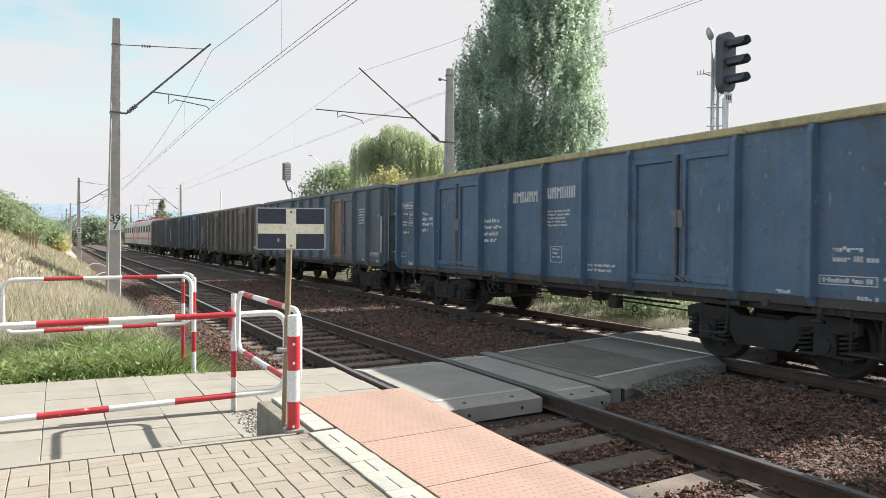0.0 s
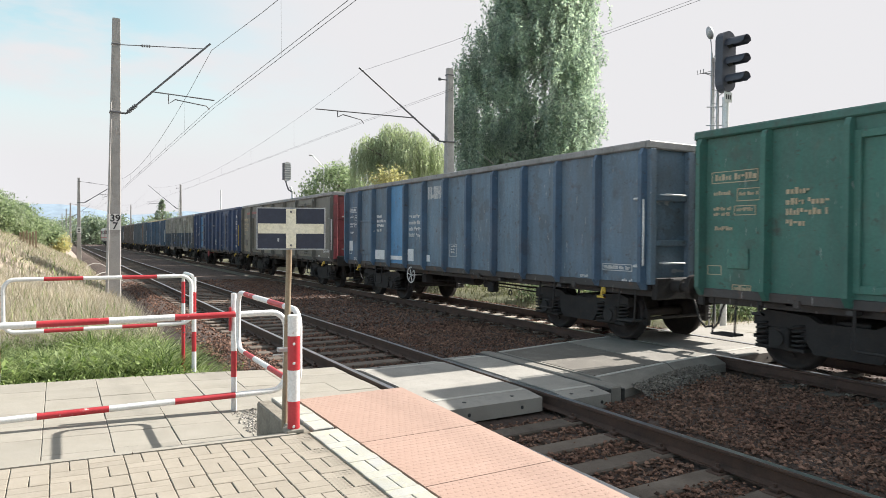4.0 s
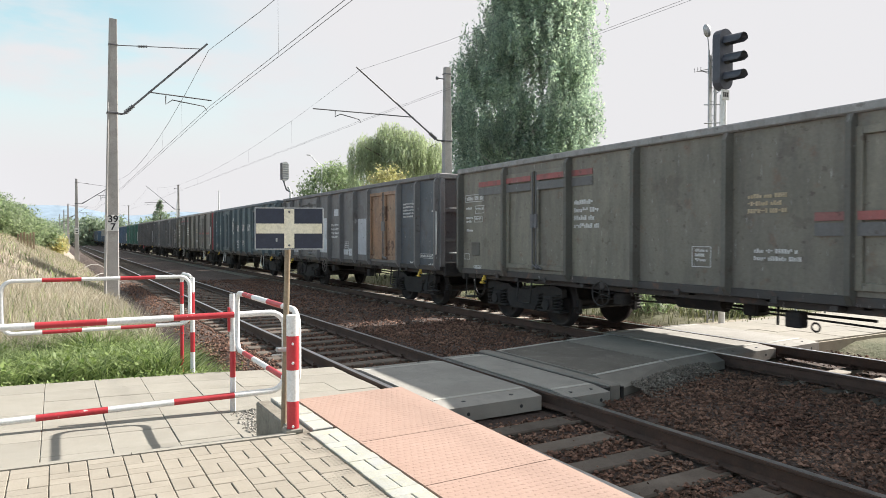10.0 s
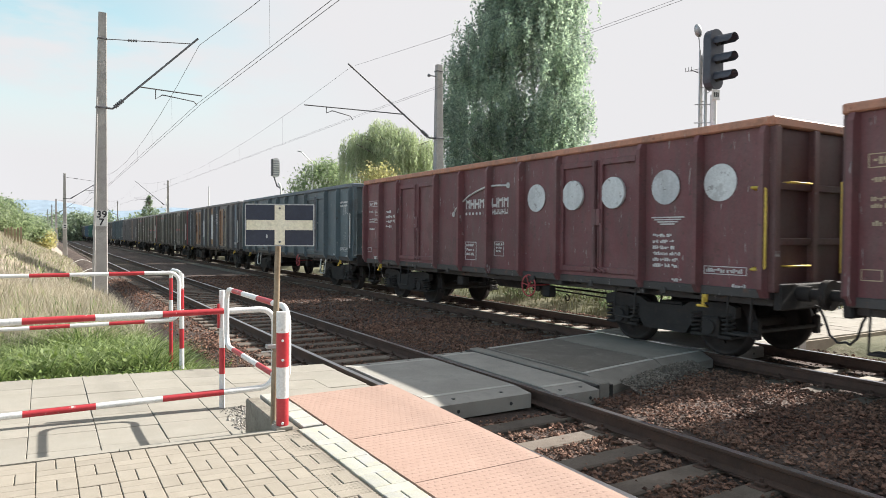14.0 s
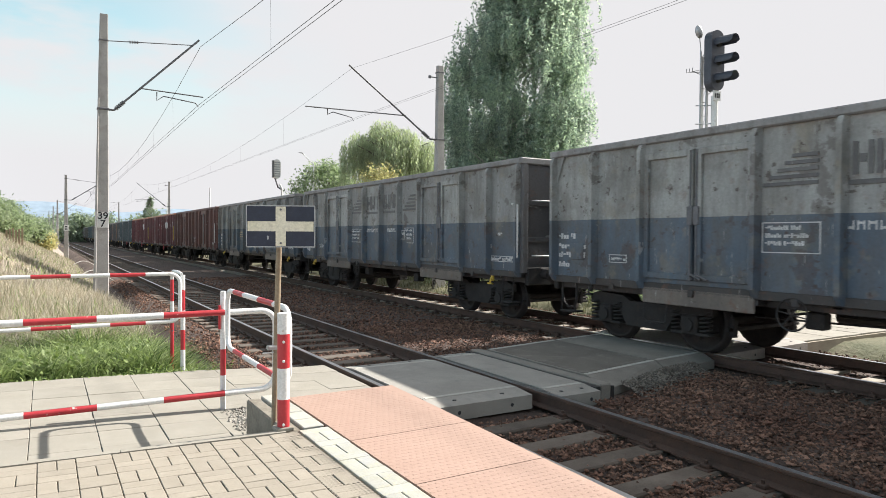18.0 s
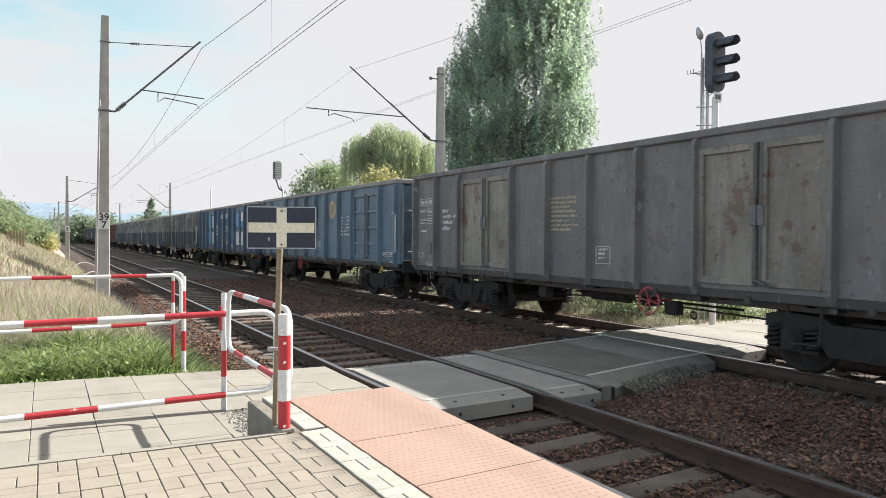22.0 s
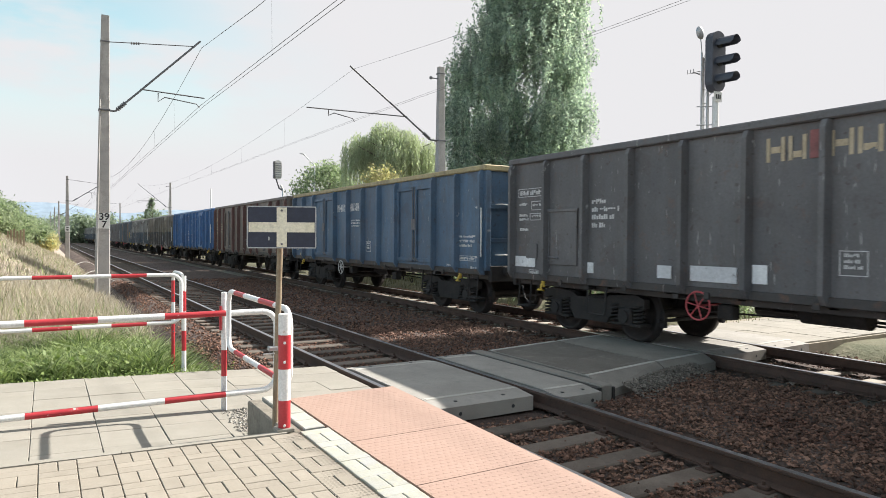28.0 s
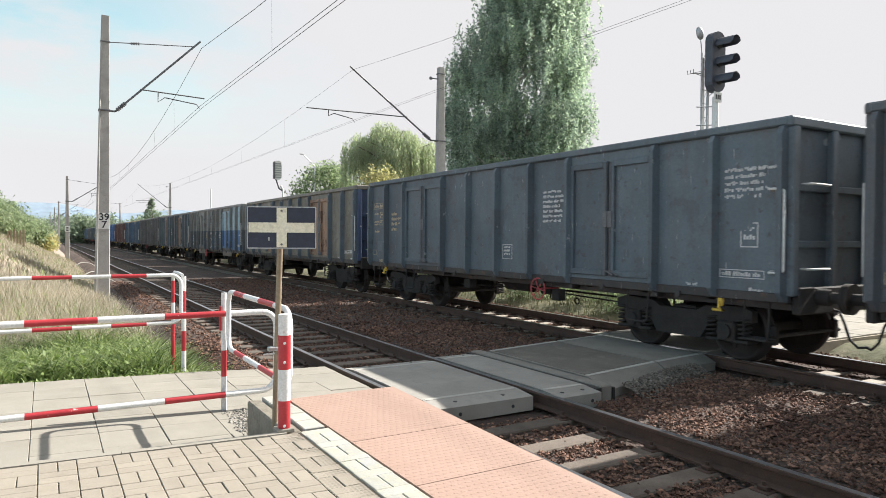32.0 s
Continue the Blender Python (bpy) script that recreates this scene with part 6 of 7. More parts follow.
    for s in (-1, 1):
        prof = [(0.08, s * 0.68), (0.13, s * 0.68), (0.16, s * 0.71), (0.38, s * 0.735), (0.4, s * 0.69), (0.49, s * 0.69), (0.49, s * 0.715), (0.463, s * 0.73), (0.455, s * 0.825), (0.4, s * 0.825), (0.385, s * 0.775), (0.17, s * 0.75), (0.13, s * 0.8), (0.08, s * 0.8)]
        g = lathe(Geo(), prof)
        for a in range(0, 360, 90):
            c = Vector((s * 0.775, 0.27 * math.cos(radians(a)), 0.27 * math.sin(radians(a))))
            g.tube([c, c + Vector((s * 0.012, 0, 0))], 0.035, 8)
        w["wheel"].append(g.mesh("wheel"))
    return w


WM = wagon_meshes()
WAGONS, AXLES = [], []


def words(g, y, z, width, height, rnd, x=-SIDE - 0.002):
    """One line of unreadable stencilled writing: a row of small plain bars, some taller, in groups."""
    q, left = 0.0, rnd.randint(3, 9)
    while q < width:
        l = rnd.uniform(0.28, 0.6) * height
        k = rnd.choice((1.0, 1.0, 0.72, 0.72))
        lo = z + (height * 0.4 if rnd.random() < 0.2 else 0.0)
        g.box(x - 0.003, x + 0.003, -y - q - l, -y - q, lo, z + height * k)
        q += l + height * 0.2
        left -= 1
        if left == 0:
            q, left = q + height * 0.5, rnd.randint(3, 9)


def stencil(parent, y, z, width, lines, height=0.05, mat="lettering", seed=0, frame_box=False, x=-SIDE - 0.002):
    g, rnd = Geo(), random.Random(seed)
    for i in range(lines):
        words(g, y, z - i * height * 1.7, width * rnd.uniform(0.7, 1.0), height, rnd, x)
    if frame_box:
        h = lines * height * 1.7 + 0.06
        for a, b, c, d in ((y - 0.05, y + width + 0.05, z + height + 0.03, z + height + 0.045), (y - 0.05, y + width + 0.05, z + height - h, z + height - h + 0.015), (y - 0.05, y - 0.035, z + height - h, z + height + 0.04), (y + width + 0.035, y + width + 0.05, z + height - h, z + height + 0.04)):
            g.box(x - 0.003, x + 0.003, -b, -a, c, d)
    return tagged(part("stencil_marking", g, M[mat], parent), "small stencilled marking", kind="stuff")


def big_letters(parent, y, z, widths, height, mat, gap=0.05, x=-SIDE - 0.003):
    """A painted company name as plain shapes: two uprights and a loose block for each letter; negative widths are spaces."""
    g, q = Geo(), y
    for i, wd in enumerate(widths):
        if wd > 0:
            one = Geo() if height > 0.2 else g
            t = min(0.16 * height, wd * 0.36)
            for side in (q, q + wd - t):
                one.box(x - 0.003, x + 0.003, -side - t, -side, z, z + height)
            if wd > 3 * t:
                lo = z + height * (0.1, 0.62, 0.36)[(i * i + len(widths)) % 3]
                one.box(x - 0.003, x + 0.003, -q - wd + t * 1.25, -q - t * 1.25, lo, lo + height * 0.26)
            if one is not g:
                part("painted_block", one, M[mat], parent, "letter of a painted name as plain bars")
        q += abs(wd) + gap
    if height <= 0.2:
        tagged(part("stencil_marking", g, M[mat], parent), "line of small painted letters as plain bars", kind="stuff")


def round_logo(parent, y, z, r, mat, chevrons=True):
    g = Geo()
    n = 26
    v, f = [], []
    for i in range(n):
        a = radians(25 + 320 * i / (n - 1))
        for q in (r, r * 0.8):
            v.append((-SIDE - 0.006, -y + q * math.cos(a) * -1, z + q * math.sin(a)))
    for i in range(n - 1):
        f.append((i * 2, i * 2 + 1, i * 2 + 3, i * 2 + 2))
    g.add(v, f)
    if chevrons:
        for k in range(4):
            a, b = -y + r * (0.5 - k * 0.28), -y + r * (0.36 - k * 0.28)
            up = r * 0.4
            if k % 2:
                a, b = b, a
            g.add([(-SIDE - 0.006, a, z + up), (-SIDE - 0.006, a - r * 0.13, z + up), (-SIDE - 0.006, b - r * 0.13, z - up), (-SIDE - 0.006, b, z - up)], [(0, 1, 2, 3)])
    return part("painted_emblem", g, M[mat], parent, "round painted emblem as a plain ring")


def disc(parent, y, z, r, mat, name="painted_disc"):
    g = Geo().tube([(-SIDE - 0.002, -y, z), (-SIDE - 0.014, -y, z)], r, 28)
    return part(name, g, mat, parent, "round painted disc")


def patch(parent, y0, y1, z0, z1, mat, x=-SIDE - 0.004):
    g = Geo().box(x - 0.012, x + 0.004, -y1, -y0, z0, z1, 0.003)
    return part("paint_patch", g, mat, parent, "freshly painted patch")


def make_wagon(k, label, paint, cap=None, door=None, panels=None, doors=None, end=None, ribs=None, grab="grab_white", handwheel="underframe", seed=0, wheel_at=4.75, layout="doors", marks="usual"):
    w = thing("open_wagon", label, "freight wagon", (TRACK_B, 0, 0), group="freight train")
    cap, door, end, ribs = cap or paint, door or paint, end or paint, ribs or paint
    panels, doors = panels or {}, doors or {}
    for i, me in enumerate(WM["panel", layout]):
        part("side_panel", me, panels.get(i, paint), w)
    for me in WM["door_panel", layout]:
        part("door_surround", me, paint, w)
    for i, me in enumerate(WM["door", layout]):
        leaf = part("door_leaf", me, doors.get(i, door), w)
        part("lock_bar", WM["bar", layout][i], M["dark_steel"] if seed % 3 else ribs, leaf)
    for me in WM["rib", layout] + WM["far_rib", layout]:
        part("side_rib", me, ribs, w)
    if layout == "plain":
        hatch = part("side_hatch", Geo().box(-SIDE - 0.03, -SIDE + 0.01, -1.98, -1.2, 1.3, 2.32, 0.01).box(-SIDE - 0.05, -SIDE - 0.02, -2.02, -1.15, 2.3, 2.36, 0.008), paint, w, "small steel side hatch")
        part("hatch_bar", Geo().tube([(-SIDE - 0.05, -1.22, 1.35), (-SIDE - 0.05, -1.22, 2.28)], 0.014, 6).tube([(-SIDE - 0.05, -1.22, 1.45), (-SIDE - 0.07, -1.5, 1.43)], 0.018, 6), M["dark_steel"], hatch)
    part("side_wall", WM["far_wall"], paint, w)
    part("floor", WM["floor"], M["inside"], w)
    for key in ("near", "far"):
        part("top_rail", WM["cap_" + key], cap, w)
        part("side_sill", WM["sill_" + key], sill_grime, w)
    for key in ("lead", "rear"):
        part("end_wall", WM["end_" + key], end, w)
        for me in WM["post_" + key]:
            part("end_post", me, end, w)
        for me in WM["endrib_" + key]:
            part("end_rib", me, end, w)
        part("end_rail", WM["cap_" + key], cap, w)
        part("head_beam", WM["beam_" + key], M["underframe"], w)
        for me in WM["grab_" + key]:
            part("grab_rail", me, M[grab], w)
        part("foot_step", WM["step_" + key], M["underframe"], w)
        for a, b in zip(WM["buffer_" + key], WM["plate_" + key]):
            buf = part("buffer", a, M["underframe"], w)
            part("buffer_plate", b, M["wheel"], buf)
        part("coupling", WM["hook_" + key], M["underframe"], w)
        part("brake_hose", WM["hose_" + key], M["rubber"], w)
        part("rope_hook", WM["rope_" + key], M["underframe" if k in (0, 5, 7, 17, 20, 24, 34) else "hook_yellow"], w)
    part("underframe", WM["frame"], M["underframe"], w)
    part("air_tank", WM["tank"], M["underframe"], w)
    part("brake_gear", WM["brake"], M["underframe"], w)
    for me in WM["door_step"]:
        part("door_step", me, M["grab_white" if k in (8, 9, 14, 21) else "underframe"], w)
    part("handwheel", WM["handwheel"], M[handwheel], w).location = (0, 4.75 - wheel_at, 0)
    for y in (-2.0, -11.0):
        bog = part("bogie", WM["bolster"], M["bogie"], w)
        bog.location = (0, y, 0)
        for key, mat in (("sideframe", "bogie"), ("axlebox", "bogie"), ("spring", "bogie")):
            for me in WM[key]:
                part(me.name.split(".")[0], me, M[mat], bog)
        for dy in (-0.9, 0.9):
            ax = part("wheelset", WM["axle"], M["wheel"], w)
            ax.location = (0, y + dy, WHEEL)
            for me in WM["wheel"]:
                part("wheel", me, M["wheel"], ax)
            AXLES.append((ax, k, y + dy))
    WAGONS.append((w, k))
    rnd = random.Random(100 + k)
    # the usual small stencils
    ink = rnd.choice(("lettering", "lettering", "ochre_lettering"))

    def line_of(rows, mat, framed=()):
        g = Geo()
        for y, z, width, lines, h in rows:
            for i in range(lines):
                words(g, y, z - i * h * 1.6, width * (rnd.uniform(0.75, 1.0) if i else 1.0), h, rnd)
        for y0, y1, z0, z1 in framed:
            x, e = -SIDE - 0.002, 0.012
            for a, b, c, d in ((y0, y1, z1 - e, z1), (y0, y1, z0, z0 + e), (y0, y0 + e, z0, z1), (y1 - e, y1, z0, z1)):
                g.box(x - 0.003, x + 0.003, -b, -a, c, d)
        tagged(part("stencil_marking", g, M[mat], w), "small stencilled markings in frames", kind="stuff")
    if marks == "two":
        line_of(((0.15, 1.78, 0.4, 1, 0.1), (0.15, 1.6, 0.7, 2, 0.1), (0.15, 1.26, 0.3, 1, 0.1), (1.5, 1.42, 0.3, 1, 0.05)), "lettering", ((1.45, 1.85, 1.38, 1.52),))
        line_of(((12.2, 1.84, 0.16, 1, 0.08), (11.95, 1.3, 0.75, 1, 0.08)), "lettering", ((11.92, 12.75, 1.28, 1.4),))
    elif marks == "usual":
        line_of(((0.26, 2.67, 0.65, 1, 0.09), (0.24, 2.46, 0.25, 1, 0.06), (0.66, 2.44, 0.28, 1, 0.05), (0.24, 2.24, 0.28, 2, 0.05), (0.62, 2.22, 0.25, 1, 0.05), (0.26, 1.95, 0.3, 1, 0.06), (0.6, 1.1, 0.25, 1, 0.06)), ink,
                ((0.2, 0.95, 2.63, 2.8), (0.62, 0.98, 2.36, 2.54), (0.58, 0.92, 2.16, 2.3), (0.14, 0.38, 1.3, 1.44), (0.56, 0.86, 1.06, 1.18)))
        if layout not in ("wide", "many"):
            line_of(((2.35 if layout == "plain" else 1.36 if layout == "doors" else 4.4, 2.42, 0.3, 1, 0.085), (2.35 if layout == "plain" else 1.36 if layout == "doors" else 4.4, 2.28, 0.62, 2, 0.085), (2.35 if layout == "plain" else 1.36 if layout == "doors" else 4.4, 2.0, 0.3, 1, 0.085)), ink)
        line_of(((12.02, 1.3, 0.6, 1, 0.06), (12.45, 1.08, 0.22, 1, 0.07), (11.4, 1.12, 0.18, 2, 0.05)), "lettering", ((11.98, 12.68, 1.27, 1.39),))
        line_of(((6.72, 1.6, 0.2, 3, 0.045),), "lettering", ((6.66, 7.0, 1.37, 1.68),))
    part("card_holder", Geo().box(-SIDE - 0.02, -SIDE, -0.82, -0.48, 1.4, 1.7, 0.01), ribs, w)
    return w


def tone(name, c, **kw):
    M[name] = wagon_paint(name, c, **kw)
    return M[name]


sill_grime = tone("grimy_sill_paint", (0.036, 0.034, 0.034), grime=(0.05, 0.045, 0.041), dirt=0.5, rust=0.5, chips=0.3, seed=40)
slate = tone("slate_grey_paint", (0.085, 0.1, 0.115), dirt=0.35, rust=0.25, seed=1)
slate2 = tone("blue_slate_paint", (0.09, 0.118, 0.14), dirt=0.3, rust=0.15, seed=2)
dark_grey = tone("dark_grey_paint", (0.105, 0.104, 0.108), dirt=0.4, rust=0.3, seed=3)
mid_grey = tone("dusty_grey_paint", (0.15, 0.148, 0.15), dirt=0.4, rust=0.3, seed=4)
brown_grey = tone("brown_grey_paint", (0.13, 0.11, 0.095), dirt=0.45, rust=0.5, seed=5)
tone("dark_maroon_paint", (0.1, 0.04, 0.04), dirt=0.4, rust=0.2, seed=36)
olive = tone("olive_grey_paint", (0.165, 0.155, 0.125), dirt=0.45, rust=0.35, seed=6)
dark_olive = tone("dark_olive_paint", (0.105, 0.102, 0.088), dirt=0.4, rust=0.25, seed=8)
olive2 = tone("faded_olive_paint", (0.185, 0.175, 0.155), dirt=0.5, rust=0.3, seed=7)
blue = tone("blue_wagon_paint", (0.06, 0.115, 0.185), dirt=0.4, rust=0.15, seed=8)
blue2 = tone("faded_blue_paint", (0.115, 0.178, 0.238), dirt=0.4, rust=0.25, seed=9)
navy = tone("navy_wagon_paint", (0.036, 0.062, 0.13), dirt=0.25, rust=0.1, seed=10)
bright_blue = tone("bright_blue_paint", (0.042, 0.13, 0.3), dirt=0.25, rust=0.1, seed=11)
green = tone("green_wagon_paint", (0.04, 0.14, 0.11), dirt=0.25, rust=0.15, seed=12)
maroon = tone("maroon_wagon_paint", (0.15, 0.05, 0.055), dirt=0.4, rust=0.15, seed=13)
rusty = tone("rust_brown_paint", (0.115, 0.05, 0.042), dirt=0.4, rust=0.5, seed=14)
red_end = tone("faded_red_paint", (0.3, 0.065, 0.07), dirt=0.4, rust=0.25, seed=15)
beige_navy = tone("beige_over_navy_paint", (0.36, 0.35, 0.31), lower=(0.07, 0.105, 0.15), split=2.12, dirt=0.4, rust=0.4, seed=16, blotch=0.45)
beige_navy2 = tone("grey_over_navy_paint", (0.29, 0.295, 0.285), lower=(0.075, 0.105, 0.14), split=2.12, dirt=0.4, chips=0.5, rust=0.35, seed=17, blotch=0.45)
beige_navy3 = tone("weathered_grey_over_navy_paint", (0.215, 0.225, 0.22), lower=(0.06, 0.09, 0.12), split=2.12, dirt=0.45, chips=0.45, rust=0.35, seed=18, blotch=0.45)
brown_two = tone("brown_over_grey_paint", (0.23, 0.21, 0.18), lower=(0.06, 0.068, 0.08), split=2.12, dirt=0.45, rust=0.4, seed=19, blotch=0.6)
sky_two = tone("pale_blue_over_blue_paint", (0.3, 0.43, 0.5), lower=(0.06, 0.15, 0.32), split=2.12, dirt=0.15, rust=0.1, seed=20)
orange = tone("rust_orange_paint", (0.3, 0.175, 0.105), dirt=0.45, rust=0.6, chips=0.85, chip_colour=(0.09, 0.045, 0.03), seed=21, blotch=0.4)
tan = tone("tan_door_paint", (0.235, 0.215, 0.185), dirt=0.5, rust=0.6, chips=0.6, chip_colour=(0.11, 0.055, 0.035), seed=22, blotch=0.4)
pale = tone("pale_patch_paint", (0.45, 0.47, 0.5), dirt=0.15, rust=0.1, seed=23)
white = tone("white_patch_paint", (0.6, 0.61, 0.62), dirt=0.1, rust=0.1, seed=24)
ochre_cap = tone("ochre_top_paint", (0.36, 0.3, 0.15), dirt=0.35, rust=0.4, seed=25)
orange_cap = tone("orange_top_paint", (0.4, 0.18, 0.11), dirt=0.35, rust=0.3, seed=26)
grey_cap = tone("grey_top_paint", (0.25, 0.245, 0.24), dirt=0.4, rust=0.3, seed=27)
light_blue = tone("light_blue_patch_paint", (0.09, 0.24, 0.42), dirt=0.2, rust=0.1, seed=28)
royal = tone("royal_blue_patch_paint", (0.03, 0.1, 0.36), dirt=0.1, rust=0.05, seed=29)
grimy_disc = tone("grey_white_disc_paint", (0.5, 0.52, 0.53), dirt=0.2, rust=0.05, seed=30)
emblem_orange = tone("pale_orange_emblem_paint", (0.46, 0.33, 0.2), dirt=0.25, rust=0.1, seed=31)
stripe_red = tone("red_stripe_paint", (0.29, 0.082, 0.078), dirt=0.5, rust=0.1, seed=32)
stripe_dark = tone("dark_stripe_paint", (0.12, 0.12, 0.12), dirt=0.3, rust=0.1, seed=33)
teal_grey = tone("teal_grey_paint", (0.085, 0.118, 0.132), dirt=0.2, rust=0.12, seed=34)
light_grey = tone("light_blue_grey_paint", (0.16, 0.19, 0.22), dirt=0.35, rust=0.25, seed=35)


def two_tone_wagon(k, label, paint, **kw):
    """The wagons with a faded name on their pale upper half."""
    w = make_wagon(k, label, paint, cap=grey_cap, seed=k, marks="two", **kw)
    big_letters(w, 5.46, 2.58, (0.24, 0.24, -0.12, 0.24, 0.26, 0.24, 0.24, 0.22), 0.4, "dark_stripe_paint", 0.03)
    patch(w, 5.42, 6.42, 2.46, 2.52, M["dark_stripe_paint"], -SIDE - 0.0)
    patch(w, 6.58, 7.3, 2.46, 2.52, M["dark_stripe_paint"], -SIDE - 0.0)
    for i in range(5):
        for y in (4.3, 7.8):
            patch(w, y + 0.1 * i, y + 0.75, 2.5 + i * 0.09, 2.55 + i * 0.09, M["dark_stripe_paint"], -SIDE - 0.0)
    big_letters(w, 5.4, 1.92, (0.09, 0.09, 0.1, 0.09, 0.1, 0.08, 0.1, -0.5, 0.09, 0.09, 0.06, 0.08, 0.08, 0.1, 0.08), 0.11, "lettering", 0.035)
    for a in (2.2, 8.78):
        g = Geo().box(-SIDE - 0.03, -SIDE + 0.02, -a - 2.0, -a - 0.02, SILL - 0.2, SILL + 0.06, 0.01)
        part("door_threshold", g, M["brown_grey_paint"], w, "rusty brown plate below the doors")
    for a, d in ((0.0, 1), (13.0, -1)):
        g = Geo().prism([(-a, TOP - 0.11), (-a - d * 0.3, TOP - 0.11), (-a - d * 0.1, TOP - 0.6), (-a, TOP - 0.6)], "x", -SIDE - 0.03, -SIDE - 0.006)
        part("corner_gusset", g, paint, w, "triangular plate at the top corner")
    stencil(w, 4.34, 1.92, 0.7, 3, 0.06, "ochre_lettering" if k % 3 == 0 else "lettering", k + 400, True)
    stencil(w, 7.94, 1.93, 0.4, 3, 0.06, "lettering", k + 500, True)
    stencil(w, 7.72, 1.84, 0.12, 1, 0.08, "lettering", k + 550, True)
    return w


def red_olive_wagon(k, label):
    w = make_wagon(k, label, olive if k % 2 else olive2, cap=grey_cap, end=red_end, ribs=dark_olive, seed=k, layout="many" if k == 12 else "wide", wheel_at=8.47 if k == 12 else 4.75, handwheel="grab_white" if k == 12 else "underframe", marks="none" if k == 12 else "usual")
    for y0, y1, z in ((0.78, 1.74, 2.95), (3.92, 4.5, 2.95), (8.55, 8.96, 2.02), (11.12, 12.08, 2.02)):
        patch(w, y0, y1, z, z + 0.11, stripe_red)
        patch(w, y0, y1, z - 0.19, z - 0.03, stripe_dark)
    for a, b, z in ((1.9, 3.78, 2.95), (9.1, 10.98, 2.02)):
        for y0, y1 in ((a, (a + b) / 2 - 0.1), ((a + b) / 2 + 0.1, b)):
            patch(w, y0, y1, z, z + 0.11, stripe_red, -SIDE - 0.048)
            patch(w, y0, y1, z - 0.19, z - 0.03, stripe_dark, -SIDE - 0.048)
    if k == 12:
        # a faded name and winged emblem, and a few small stencils
        big_letters(w, 5.3, 1.55, (0.46, 0.44, -0.18, 0.44, 0.4), 0.3, "dark_stripe_paint", 0.06)
        for a, b, z in ((5.79, 6.3, 2.69), (6.45, 7.2, 2.66), (5.87, 6.3, 2.42), (6.45, 7.09, 2.4)):
            patch(w, a, b, z, z + 0.055, stripe_dark)
        for a, b, z in ((6.45, 6.79, 2.89), (6.14, 6.31, 2.2), (6.45, 6.67, 2.2)):
            patch(w, a, b, z, z + 0.05, stripe_red)
        stencil(w, 4.0, 2.14, 0.5, 2, 0.075, "lettering", k + 305)
        stencil(w, 0.25, 2.2, 0.35, 3, 0.07, "lettering", k + 306)
        stencil(w, 7.85, 1.27, 0.5, 1, 0.06, "lettering", k + 310)
    else:
        stencil(w, 4.0, 2.42, 0.7, 4, 0.085, "lettering", k + 305)
        stencil(w, 7.6, 2.35, 0.6, 3, 0.06, "ochre_lettering", k + 300)
        stencil(w, 7.7, 1.6, 0.8, 2, 0.06, "lettering", k + 310)
    return w


def ring_wagon(k, label):
    w = make_wagon(k, label, teal_grey, seed=k, cap=slate2, handwheel="wheel_red" if k > 10 else "underframe", wheel_at=7.9)
    if k == 9:
        round_logo(w, 4.85, 2.42, 0.46, "lettering")
        z, h = 2.13, 0.34
    else:
        round_logo(w, 4.78, 2.17, 0.31, "lettering")
        z, h = 2.06, 0.4
        for at, wide, fall in ((12.28, 0.014, 0.42), (12.315, 0.022, 1.35), (12.4, 0.011, 0.7), (12.43, 0.018, 1.1), (12.52, 0.012, 0.3)):
            run = Geo().add([(-SIDE - 0.004, -at - wide, 2.76), (-SIDE - 0.004, -at, 2.76), (-SIDE - 0.004, -at - wide * 0.2, 2.72 - fall), (-SIDE - 0.004, -at - wide * 0.55, 2.72 - fall)], [(0, 1, 2, 3)])
            part("paint_run", run, M["lettering"], w, "white paint run")
    big_letters(w, 5.5, z, (0.22, 0.24, 0.24), h, "lettering", 0.06)
    big_letters(w, 6.6, z, (0.26, 0.3, 0.24), h, "lettering", 0.04)
    big_letters(w, 7.72, z, (0.26, 0.26, 0.24), h, "lettering", 0.04)
    stencil(w, 11.98, 2.82, 0.85, 2 if k > 10 else 5, 0.065, "lettering", k + 320)
    stencil(w, 5.5, 1.55, 0.25, 2, 0.09, "lettering", k + 330, True)
    return w


